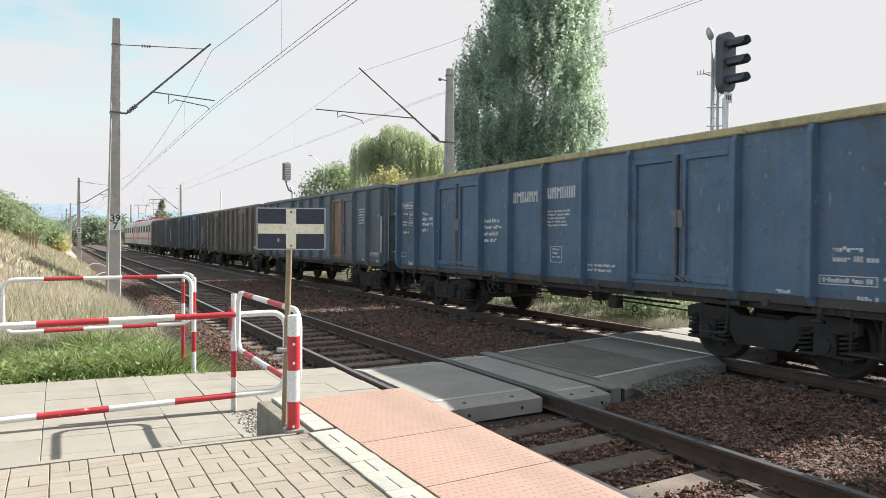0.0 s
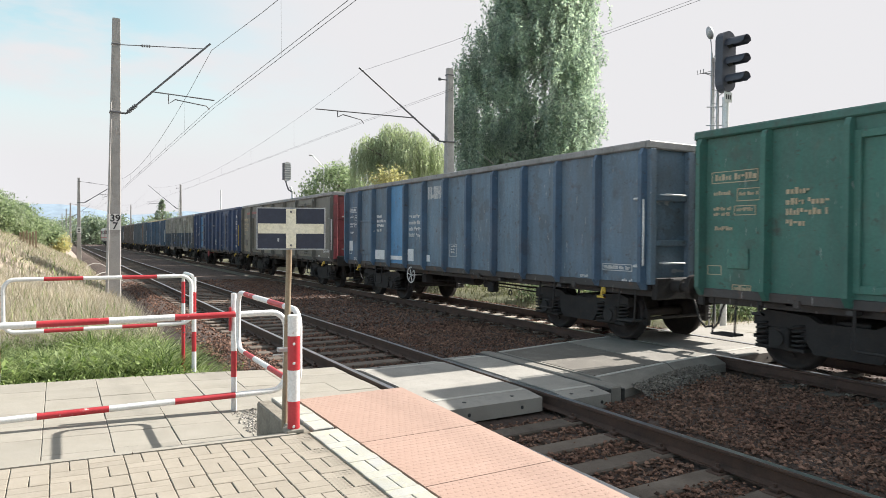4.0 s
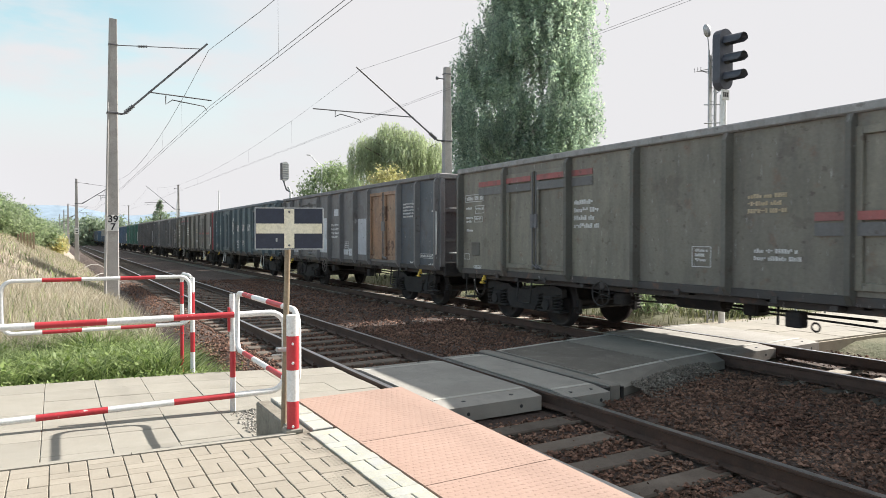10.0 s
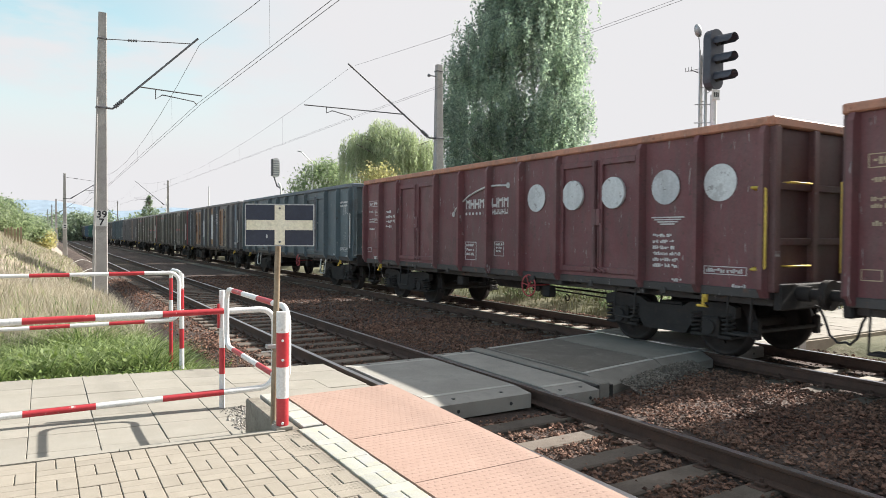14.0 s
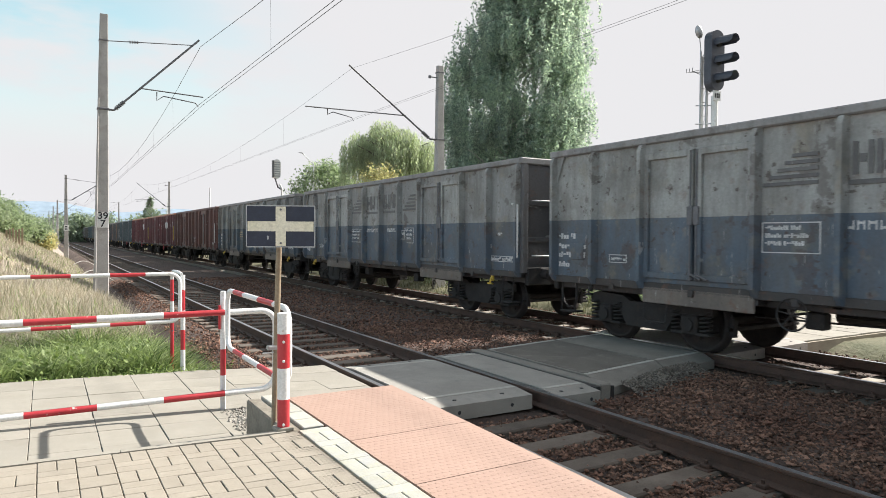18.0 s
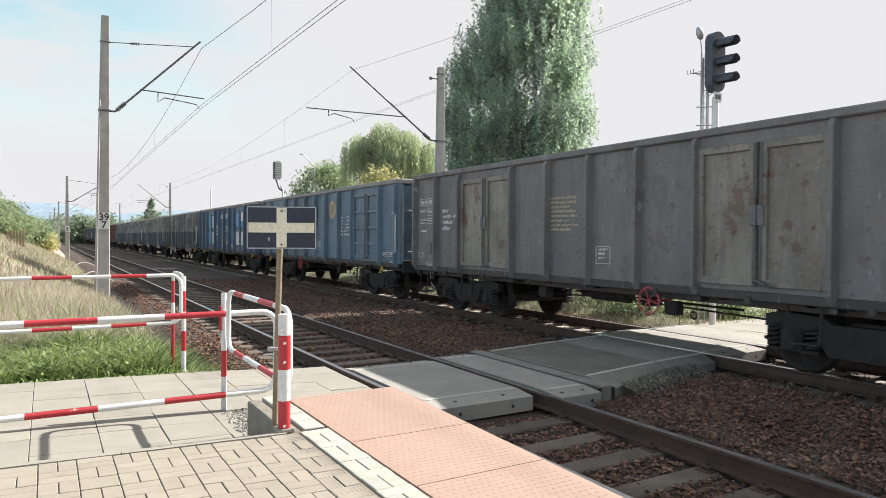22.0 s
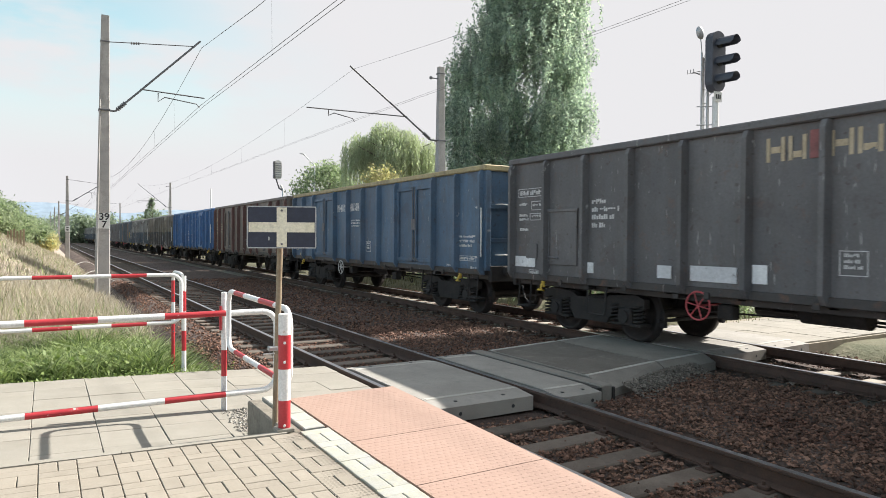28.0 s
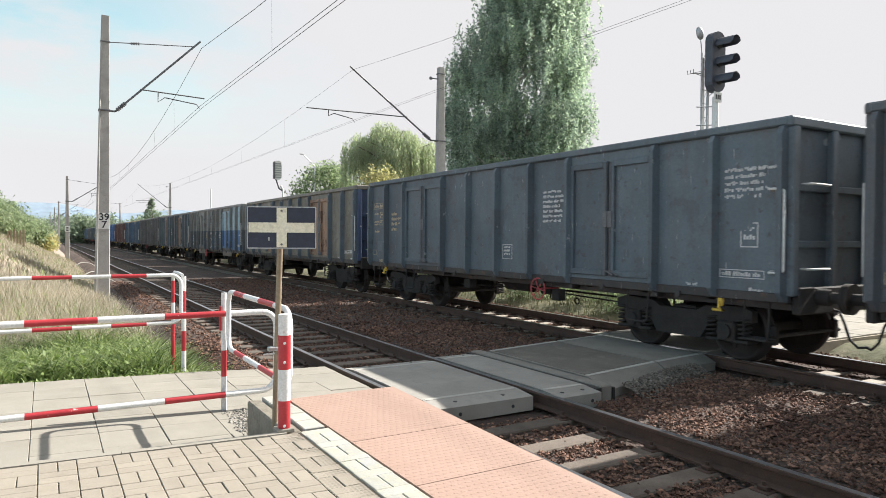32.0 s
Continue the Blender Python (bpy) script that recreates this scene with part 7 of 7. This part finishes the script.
def maroon_wagon(k, label):
    w = make_wagon(k, label, maroon, cap=orange_cap, seed=k, grab="grab_yellow", end=M["dark_maroon_paint"], handwheel="wheel_red", wheel_at=7.9)
    big_letters(w, 5.53, 2.41, (0.15, 0.16, 0.16, 0.16), 0.21, "lettering", 0.03)
    big_letters(w, 6.56, 2.41, (0.2, 0.17, 0.16), 0.21, "lettering", 0.03)
    big_letters(w, 6.58, 2.26, (0.09, 0.09, 0.09, 0.09, 0.09), 0.11, "lettering", 0.025)
    for i in range(5):
        disc(w, 5.55 + i * 0.14, 2.3, 0.032, M["lettering"], "painted_dot")
    g = Geo().tube([(-SIDE - 0.01, -y, z) for y, z in ((4.99, 2.3), (5.1, 2.43), (5.36, 2.57), (5.65, 2.7), (6.0, 2.8), (6.33, 2.87), (6.7, 2.88), (7.12, 2.86))], 0.022, 6)
    part("painted_curve", g, M["lettering"], w, "white painted curved line")
    for y, z in ((4.99, 2.3), (7.14, 2.86)):
        disc(w, y, z, 0.06, M["lettering"])
    for y, z in ((8.08, 2.55), (9.16, 2.55), (10.16, 2.55), (11.26, 2.58), (12.24, 2.59)):
        g = Geo().tube([(-SIDE - 0.002, -y, z), (-SIDE - (0.045 if 8.8 < y < 10.8 else 0.014), -y, z)], 0.27, 28)
        part("painted_disc", g, grimy_disc, w, "large greyish white painted disc")
    for i in range(4):
        part("painted_wing", Geo().box(-SIDE - 0.006, -SIDE - 0.001, -11.62 + i * 0.06, -10.98 - i * 0.06, 2.1 - i * 0.035, 2.12 - i * 0.035), M["lettering"], w, "white wing emblem as plain bars")
    stencil(w, 11.02, 1.8, 0.5, 6, 0.055, "lettering", k + 340)
    stencil(w, 5.55, 1.56, 0.36, 3, 0.06, "lettering", k + 350, True)
    return w


def barred_doors(w, mat):
    """Stiffening bars across the door leaves."""
    for a, b in leaves("late" if mat is blue2 else "doors"):
        for z in (1.62, 2.1, 2.58):
            part("door_bar", Geo().box(-SIDE - 0.045, -SIDE + 0.005, -b + 0.13, -a - 0.13, z - 0.035, z + 0.035, 0.01), mat, w)


def plain_letters(w, y, z, n, mat="lettering", h=0.05, width=0.8, k=0):
    stencil(w, y, z, width, n, h, mat, k)


make_wagon(-4, "dark grey open coal wagon with upright ribs", dark_grey, seed=1)
make_wagon(-3, "dark slate open wagon with upright side ribs", slate, seed=2)
make_wagon(-2, "brown-grey open wagon with weathered ribs", brown_grey, seed=3)
w = make_wagon(-1, "dark slate open wagon with one rusty door", slate2, doors={2: orange, 3: dark_grey}, seed=4)
plain_letters(w, 11.1, 2.7, 6, k=900)
w = make_wagon(0, "blue open wagon with an ochre top rail", blue, cap=ochre_cap, seed=5, handwheel="underframe")
big_letters(w, 5.42, 2.57, (0.09, 0.16, 0.06, 0.12, 0.12, 0.12), 0.22, "lettering", 0.03)
big_letters(w, 6.56, 2.6, (0.11, 0.11, 0.13, 0.1, 0.1, 0.1), 0.22, "lettering", 0.03)
plain_letters(w, 4.32, 2.18, 4, h=0.085, width=0.68, k=901)
plain_letters(w, 6.56, 2.34, 5, h=0.04, width=0.65, k=902)
plain_letters(w, 7.72, 1.33, 2, h=0.05, width=0.7, k=900)
plain_letters(w, 12.15, 1.68, 2, h=0.07, width=0.55, k=903)
w = two_tone_wagon(1, "open wagon, weathered beige above and navy below", beige_navy, handwheel="underframe", end=dark_grey)
for y0, y1, z0, z1 in ((4.3, 4.95, 1.28, 1.42), (7.7, 8.36, 1.25, 1.47), (10.86, 11.8, 1.27, 1.5)):
    patch(w, y0, y1, z0, z1, royal)
w = make_wagon(2, "navy blue open wagon with yellow grab rail", navy, doors={0: light_blue}, grab="grab_yellow", seed=7, handwheel="wheel_red")
barred_doors(w, navy)
big_letters(w, 12.1, 2.86, (0.07, 0.07, 0.04, 0.08, 0.08, 0.07, 0.07, 0.05), 0.13, "lettering", 0.02)
plain_letters(w, 12.02, 2.65, 6, h=0.055, width=0.8, k=904)
write_on("UIC", 0.14, M["lettering"], w, Matrix.Translation((-SIDE - 0.006, -12.31, 1.9)) @ Euler((radians(90), 0, radians(-90))).to_matrix().to_4x4(), "marking")
round_logo(w, 12.3, 1.72, 0.1, "lettering", False)
red_olive_wagon(3, "faded olive open wagon with red ends and a red stripe")
w = make_wagon(4, "blue open wagon with light blue and white patches", blue2, panels={3: light_blue, 0: blue}, ribs=blue, seed=9, cap=grey_cap, handwheel="grab_white", wheel_at=4.67, layout="plain")
for y0, y1, z0, z1 in ((0.2, 0.5, 1.4, 1.72), (2.25, 2.9, 1.18, 1.46), (3.33, 4.1, 1.2, 1.31), (4.42, 4.75, 1.19, 1.52), (5.5, 5.66, 1.21, 1.38)):
    patch(w, y0, y1, z0, z1, white)
big_letters(w, 5.55, 2.82, (0.12, 0.2, 0.08, 0.16, 0.16), 0.32, "lettering", 0.03)
plain_letters(w, 4.48, 2.36, 4, h=0.1, width=0.75, k=934)
make_wagon(5, "dark green open wagon with upright side ribs", green, seed=10)
w = make_wagon(6, "dark grey open wagon with a faded ochre name", dark_grey, seed=11, handwheel="wheel_red", layout="plain")
big_letters(w, 2.9, 2.62, (0.2, 0.14, -0.2, 0.2, 0.2, -0.25, 0.2), 0.28, "ochre_lettering", 0.08)
plain_letters(w, 8.0, 2.4, 4, "ochre_lettering", 0.06, 0.7, 906)
w = make_wagon(7, "dusty grey open wagon with large door leaves", mid_grey, seed=12, cap=grey_cap)
plain_letters(w, 5.5, 2.6, 7, "lettering", 0.045, 0.8, 907)
plain_letters(w, 11.0, 2.7, 4, "ochre_lettering", 0.06, 0.9, 908)
red_olive_wagon(8, "faded olive open wagon with red ends and red stripes")
ring_wagon(9, "dark teal-grey open wagon with a white ring emblem")
w = make_wagon(10, "grey patchwork open wagon with white repaired panels", mid_grey, panels={6: slate, 7: slate}, doors={2: orange, 3: orange}, seed=15, handwheel="brown_grey_paint", wheel_at=4.84)
patch(w, 1.35, 1.8, 2.3, 2.85, orange)
patch(w, 4.2, 5.2, 1.28, 2.5, pale)
patch(w, 7.82, 8.8, 1.28, 2.4, pale)
for a, b, c, d in ((5.72, 6.1, 2.55, 2.78), (6.6, 6.95, 1.25, 1.42), (7.05, 7.5, 1.22, 1.45), (0.15, 0.3, 1.25, 1.36), (1.25, 1.4, 1.24, 1.38), (1.55, 1.75, 1.24, 1.4)):
    patch(w, a, b, c, d, pale)
plain_letters(w, 11.0, 2.7, 5, k=909)
plain_letters(w, 5.4, 2.2, 4, h=0.08, k=910)
red_olive_wagon(11, "dusty olive open wagon with red ends and red bands")
red_olive_wagon(12, "dull olive open wagon with red end wall")
w = make_wagon(13, "patchwork open wagon with orange rusty doors and pale repairs", mid_grey, panels={0: light_grey, 1: dark_grey, 2: light_grey, 3: olive, 5: slate2, 7: light_grey}, doors={0: orange, 1: orange, 2: orange, 3: tan}, ribs=dark_grey, seed=18, handwheel="brown_grey_paint", wheel_at=7.9)
patch(w, 6.56, 7.64, 1.5, 2.9, pale)
patch(w, 6.56, 7.64, 1.2, 1.48, orange)
patch(w, 6.56, 7.64, 2.92, 3.25, orange)
patch(w, 4.2, 5.2, 1.6, 2.6, pale)
plain_letters(w, 7.85, 2.85, 7, "lettering", 0.05, 0.95, 911)
ring_wagon(14, "dark slate open wagon with a white ring emblem and wide name")
maroon_wagon(15, "maroon open wagon with five pale discs and an orange top")
maroon_wagon(16, "maroon open wagon with pale discs and white lettering")
make_wagon(17, "rust-brown open wagon with faded maroon panels", rusty, seed=20)
two_tone_wagon(18, "open wagon, scratched grey above and dark navy below", beige_navy3)
two_tone_wagon(19, "open wagon, pale grey-blue above and navy below", beige_navy2, end=dark_grey)
two_tone_wagon(20, "open wagon, worn beige above and navy below", beige_navy2)
w = two_tone_wagon(21, "open wagon, dirty grey above and dark navy below", beige_navy3, handwheel="grab_white", wheel_at=4.61)
patch(w, 2.4, 3.0, 1.55, 1.75, light_blue)
w = make_wagon(22, "blue open wagon with white door squares and tan top", blue, cap=tan, seed=24)
for y0, y1, z0, z1, mat in ((2.36, 3.06, 1.4, 2.06, light_blue), (2.36, 3.06, 2.26, 3.0, light_blue), (3.38, 4.06, 1.4, 2.06, white), (3.38, 4.06, 2.3, 3.0, white), (8.96, 9.6, 1.39, 2.06, white), (8.94, 9.66, 2.3, 3.0, light_blue),
                            (9.96, 10.6, 1.39, 2.05, white), (9.96, 10.64, 2.58, 3.0, white), (9.96, 10.64, 2.3, 2.56, light_blue)):
    part("paint_patch", Geo().box(-SIDE - 0.03, -SIDE - 0.002, -y1, -y0, z0, z1, 0.004), mat, w, "painted square on the door leaf")
big_letters(w, 5.42, 2.77, (0.09, 0.16, 0.06, 0.12, 0.12, 0.12), 0.25, "lettering", 0.03)
big_letters(w, 6.56, 2.77, (0.12, 0.12, 0.14, 0.11, 0.12, 0.11), 0.25, "lettering", 0.03)
plain_letters(w, 4.3, 2.32, 4, h=0.085, width=0.7, k=911)
plain_letters(w, 6.56, 2.34, 5, h=0.04, k=912, width=0.85)
stencil(w, 5.8, 1.55, 0.3, 4, 0.05, "lettering", 913)
plain_letters(w, 7.74, 1.34, 2, h=0.05, width=0.85, k=935)
w = make_wagon(23, "faded blue open wagon with a pale orange round emblem", blue2, seed=25, cap=grey_cap, handwheel="wheel_red", wheel_at=4.9, layout="late")
disc(w, 8.12, 2.73, 0.31, emblem_orange, "painted_emblem")
for i in range(4):
    y, z, r = 8.02 + i * 0.035, 2.61 + i * 0.07, 0.17 - abs(i - 1) * 0.025
    g = Geo().tube([(-SIDE - 0.014, -y - r, z + 0.05), (-SIDE - 0.016, -y - r * 0.3, z - 0.02), (-SIDE - 0.016, -y + r * 0.4, z + 0.005), (-SIDE - 0.014, -y + r, z + 0.08)], 0.011, 5)
    part("painted_wave", g, blue2, w, "dark curved stripe of the emblem")
barred_doors(w, blue2)
plain_letters(w, 8.86, 2.42, 6, h=0.065, width=0.88, k=914)
w = make_wagon(24, "dusty grey open wagon with tan scuffed doors", mid_grey, door=tan, seed=26, handwheel="wheel_red", wheel_at=7.9)
plain_letters(w, 5.4, 2.55, 8, "ochre_lettering", 0.05, 0.8, 916)
w = make_wagon(25, "dark slate open wagon with rusty tan doors", slate2, doors={0: orange, 1: tan, 2: orange, 3: tan}, seed=27, handwheel="wheel_red", wheel_at=4.13)
plain_letters(w, 5.4, 2.55, 8, "lettering", 0.05, 0.7, 917)
plain_letters(w, 12.1, 2.7, 5, "ochre_lettering", 0.06, 0.75, 918)
patch(w, 11.86, 11.94, 1.55, 2.15, M["hook_yellow"], -SIDE - 0.135)
w = two_tone_wagon(26, "open wagon, grimy grey above and navy below", beige_navy2, end=dark_grey)
w = two_tone_wagon(27, "open wagon, brownish beige above and dark grey below", brown_two, end=dark_grey, handwheel="wheel_red", wheel_at=7.54)
patch(w, 7.75, 8.5, 1.35, 1.8, pale)
w = make_wagon(28, "bright blue open wagon with white stencils", bright_blue, seed=30, marks="none")
stencil(w, 0.18, 1.34, 0.18, 1, 0.06, "lettering", 917, True)
stencil(w, 0.6, 1.1, 0.24, 1, 0.06, "lettering", 918, True)
stencil(w, 1.42, 2.02, 0.6, 2, 0.08, "lettering", 919, True)
stencil(w, 1.3, 1.7, 0.28, 2, 0.06, "lettering", 920, True)
stencil(w, 1.72, 1.66, 0.25, 1, 0.1, "lettering", 921, True)
plain_letters(w, 5.45, 2.05, 4, h=0.11, width=0.75, k=922)
stencil(w, 6.78, 1.56, 0.4, 4, 0.045, "lettering", 936, True)
rnd_flecks, flecks = random.Random(28), Geo()
for _ in range(420):
    y, z = rnd_flecks.uniform(0.3, 8.7), rnd_flecks.gauss(2.35, 0.5)
    if 1.15 < z < 3.25 and not 2.2 < y < 4.22:
        flecks.box(-SIDE - 0.006, -SIDE + 0.002, -y - rnd_flecks.uniform(0.006, 0.018), -y, z, z + rnd_flecks.choice((0.012, 0.016, 0.02, 0.03, 0.06)))
tagged(part("bare_fleck", flecks, M["lettering"], w), "pale flecks where the paint has gone", kind="stuff")
make_wagon(29, "rust-brown open wagon with dark ribs", brown_grey, ribs=rusty, seed=31)
w = make_wagon(30, "blue open wagon with ochre top rail and white wheel", blue, cap=ochre_cap, seed=32, handwheel="grab_white")
big_letters(w, 4.35, 2.62, (0.13, 0.2, 0.08, 0.13), 0.24, "lettering")
big_letters(w, 5.4, 2.62, (0.14, 0.15, 0.16, 0.12, 0.14), 0.24, "lettering")
plain_letters(w, 5.5, 2.3, 3, k=923)
plain_letters(w, 11.9, 1.8, 3, h=0.06, k=924)
w = make_wagon(31, "dark grey open wagon with large pale name and white repairs", dark_grey, seed=33, handwheel="wheel_red", wheel_at=4.64, layout="plain")
big_letters(w, 5.68, 2.84, (0.26, 0.24, -0.2, 0.28, 0.28, -0.1, 0.26, 0.26), 0.32, "ochre_lettering", 0.05)
patch(w, 6.28, 6.42, 2.84, 3.2, stripe_red)
for y0, y1, z0, z1 in ((0.12, 0.76, 1.23, 1.44), (2.24, 2.4, 1.19, 1.38), (3.84, 4.12, 1.19, 1.39), (4.47, 5.26, 1.18, 1.41), (5.5, 5.72, 1.2, 1.46)):
    patch(w, y0, y1, z0, z1, white)
w = make_wagon(32, "patchwork grey and blue open wagon with orange repairs", mid_grey, panels={0: dark_grey, 2: slate2, 3: slate2, 5: slate, 6: dark_grey, 7: slate2}, doors={0: light_grey, 1: orange, 2: orange, 3: orange}, ribs=slate2, seed=34, handwheel="grab_white", wheel_at=4.78)
patch(w, 6.56, 7.64, 2.75, 3.2, orange)
patch(w, 4.2, 5.24, 1.3, 1.8, blue2)
patch(w, 1.1, 2.05, 2.2, 2.95, mid_grey)
plain_letters(w, 7.85, 2.85, 5, "ochre_lettering", 0.065, 0.85, 925)
plain_letters(w, 5.4, 2.3, 4, h=0.08, k=926)
w = two_tone_wagon(33, "open wagon, grey above and navy below, with white graffiti", beige_navy3, doors={2: sky_two, 3: sky_two}, panels={6: sky_two, 7: sky_two}, handwheel="wheel_red", wheel_at=4.47)
for i, ch in enumerate("DUIR"):
    write_on(ch, 0.92, M["lettering"], w, Matrix.Translation((-SIDE - 0.012, -(5.66, 6.2, 6.76, 7.2)[i], 1.4)) @ Euler((radians(90), radians(-4 + i * 3), radians(-90))).to_matrix().to_4x4(), "graffiti_letter", -0.02)
w = make_wagon(34, "rusty olive open wagon with orange-brown doors", olive, doors={0: tan, 1: orange, 2: orange, 3: orange}, ribs=slate2, end=navy, seed=36, handwheel="brown_grey_paint", wheel_at=4.68)
plain_letters(w, 7.85, 2.75, 6, "ochre_lettering", 0.05, 0.8, 927)
plain_letters(w, 5.45, 2.5, 4, h=0.06, width=0.7, k=928)
w = make_wagon(35, "dark slate open wagon with white address stencils", slate2, seed=37, handwheel="wheel_red", wheel_at=7.9)
plain_letters(w, 8.0, 2.68, 7, h=0.055, width=0.66, k=929)
plain_letters(w, 12.05, 2.76, 5, h=0.055, width=0.8, k=930)
stencil(w, 12.36, 1.93, 0.17, 2, 0.07, "lettering", 931, True)
make_wagon(36, "slate grey open wagon at the train's rear", slate, seed=38)
make_wagon(37, "dusty grey open wagon at the train's rear", mid_grey, seed=39)

LOCOS = []


def make_loco(offset, label):
    """One section of the electric locomotive; its rear end at y = 0 of its own space."""
    cream = M.get("cream_loco_paint") or tone("cream_loco_paint", (0.5, 0.48, 0.42), lower=(0.42, 0.4, 0.36), split=1.6, dirt=0.35, rust=0.1, seed=41)
    w = thing("electric_locomotive", label, "locomotive", (TRACK_B, 0, 0), group="locomotive sections")
    g = Geo().prism([(-1.48, 1.0), (-1.48, 3.2), (-1.3, 3.55), (-0.7, 3.72), (0.7, 3.72), (1.3, 3.55), (1.48, 3.2), (1.48, 1.0)], "y", 0.0, 14.6)
    part("body", g, cream, w, "cream painted body")
    part("red_band", Geo().box(-1.49, -1.475, 0.1, 14.5, 1.55, 1.75), M["red_paint"], w)
    for i in range(4):
        win = part("side_window", Geo().box(-1.5, -1.47, 2.6 + i * 2.6, 4.0 + i * 2.6, 2.3, 3.0, 0.02), M["rubber"], w)
    for i in range(2):
        part("cab_window", Geo().box(-1.5, -1.47, 0.5 + i * 12.8, 1.3 + i * 12.8, 2.3, 3.05, 0.02), M["rubber"], w)
        part("end_window", Geo().box(-1.1 + i * 1.15, -0.05 + i * 1.15, -0.015, 0.02, 2.35, 3.05, 0.02), M["rubber"], w)
        part("cab_door", Geo().box(-1.495, -1.475, 1.6 + i * 10.6, 2.3 + i * 10.6, 1.1, 3.05, 0.01), M["red_paint"], w)
    part("underframe", Geo().box(-1.35, 1.35, 0.1, 14.5, 0.75, 1.0, 0.02), M["underframe"], w)
    for y in (3.4, 11.2):
        b = part("bogie", Geo().box(-1.1, 1.1, y - 2.2, y + 2.2, 0.35, 0.8, 0.04), M["bogie"], w)
        for dy in (-1.5, 1.5):
            ax = part("wheelset", WM["axle"], M["wheel"], w)
            ax.location = (0, y + dy, 0.5)
            for me in WM["wheel"]:
                part("wheel", me, M["wheel"], ax)
    part("roof_box", Geo().box(-0.6, 0.6, 4.5, 9.5, 3.7, 4.0, 0.04), M["red_paint"], w)
    y = 6.5
    pg = Geo().tube([(-0.5, y - 0.9, 3.95), (-0.4, y + 0.9, 4.9), (-0.5, y, 6.0)], 0.03, 6).tube([(0.5, y - 0.9, 3.95), (0.4, y + 0.9, 4.9), (0.5, y, 6.0)], 0.03, 6)
    pg.tube([(-0.95, y, 5.85), (-0.75, y, 6.02), (0.75, y, 6.02), (0.95, y, 5.85)], 0.035, 6).tube([(-0.4, y + 0.9, 4.9), (0.4, y + 0.9, 4.9)], 0.025, 6)
    part("pantograph", pg, M["dark_steel"], w, "raised pantograph")
    for x in (-0.875, 0.875):
        part("buffer", Geo().tube([(x, 0.0, 1.05), (x, -0.5, 1.05)], 0.11, 12).tube([(x, -0.5, 1.05), (x, -0.54, 1.05)], 0.2, 14), M["underframe"], w)
    LOCOS.append((w, offset))


make_loco(4 * PITCH + 1.1, "rear section of a cream and red electric locomotive")
make_loco(4 * PITCH + 16.9, "front section of a cream and red electric locomotive")


# ---------------------------------------------------------------- how the train runs
# small gains on an even run, second by second
SLACK = {3: 0.25}
LEAD = (0.12, 0.12, 0.08, 0.05, 0.03, 0.01, 0.0, 0.05, 0.13, 0.17, 0.13, 0.07, 0.12, 0.12, 0.12, 0.14, 0.18, 0.22, 0.26, 0.24, 0.24, 0.16, 0.12, 0.18, 0.4, 0.58, 0.64, 0.66, 0.7, 0.84, 0.98, 1.0, 1.05)


def run(t):
    """How far the train's first marked wagon end lies along the track at t seconds."""
    i = min(int(t), 31)
    a, b = LEAD[i], LEAD[i + 1]
    return 16.796 + 14.9836 * t + 0.012 * t * t + a + (b - a) * (t - i)


def motions():
    times = [float(i) for i in range(33)]
    for w, k in WAGONS:
        walk(w, [(t, pose(TRACK_B, run(t) - PITCH * k + SLACK.get(k, 0.0), 0)) for t in times])
    for w, off in LOCOS:
        walk(w, [(t, pose(TRACK_B, run(t) + off, 0)) for t in times])
    for ax, k, y in AXLES:
        near = [i / FPS for i in range(0, 32 * FPS + 1) if -6.0 < run(i / FPS) - PITCH * k + y < 42.0]
        if not near:
            continue
        span = ([0.0] if near[0] > 0 else []) + near + ([32.0] if near[-1] < 32 else [])
        start_at = run(near[0])

        def angle(t):
            return -math.degrees((run(min(max(t, near[0]), near[-1])) - start_at) / WHEEL)
        walk(ax, [(t, pose(0, y, WHEEL, angle(t))) for t in span])


motions()
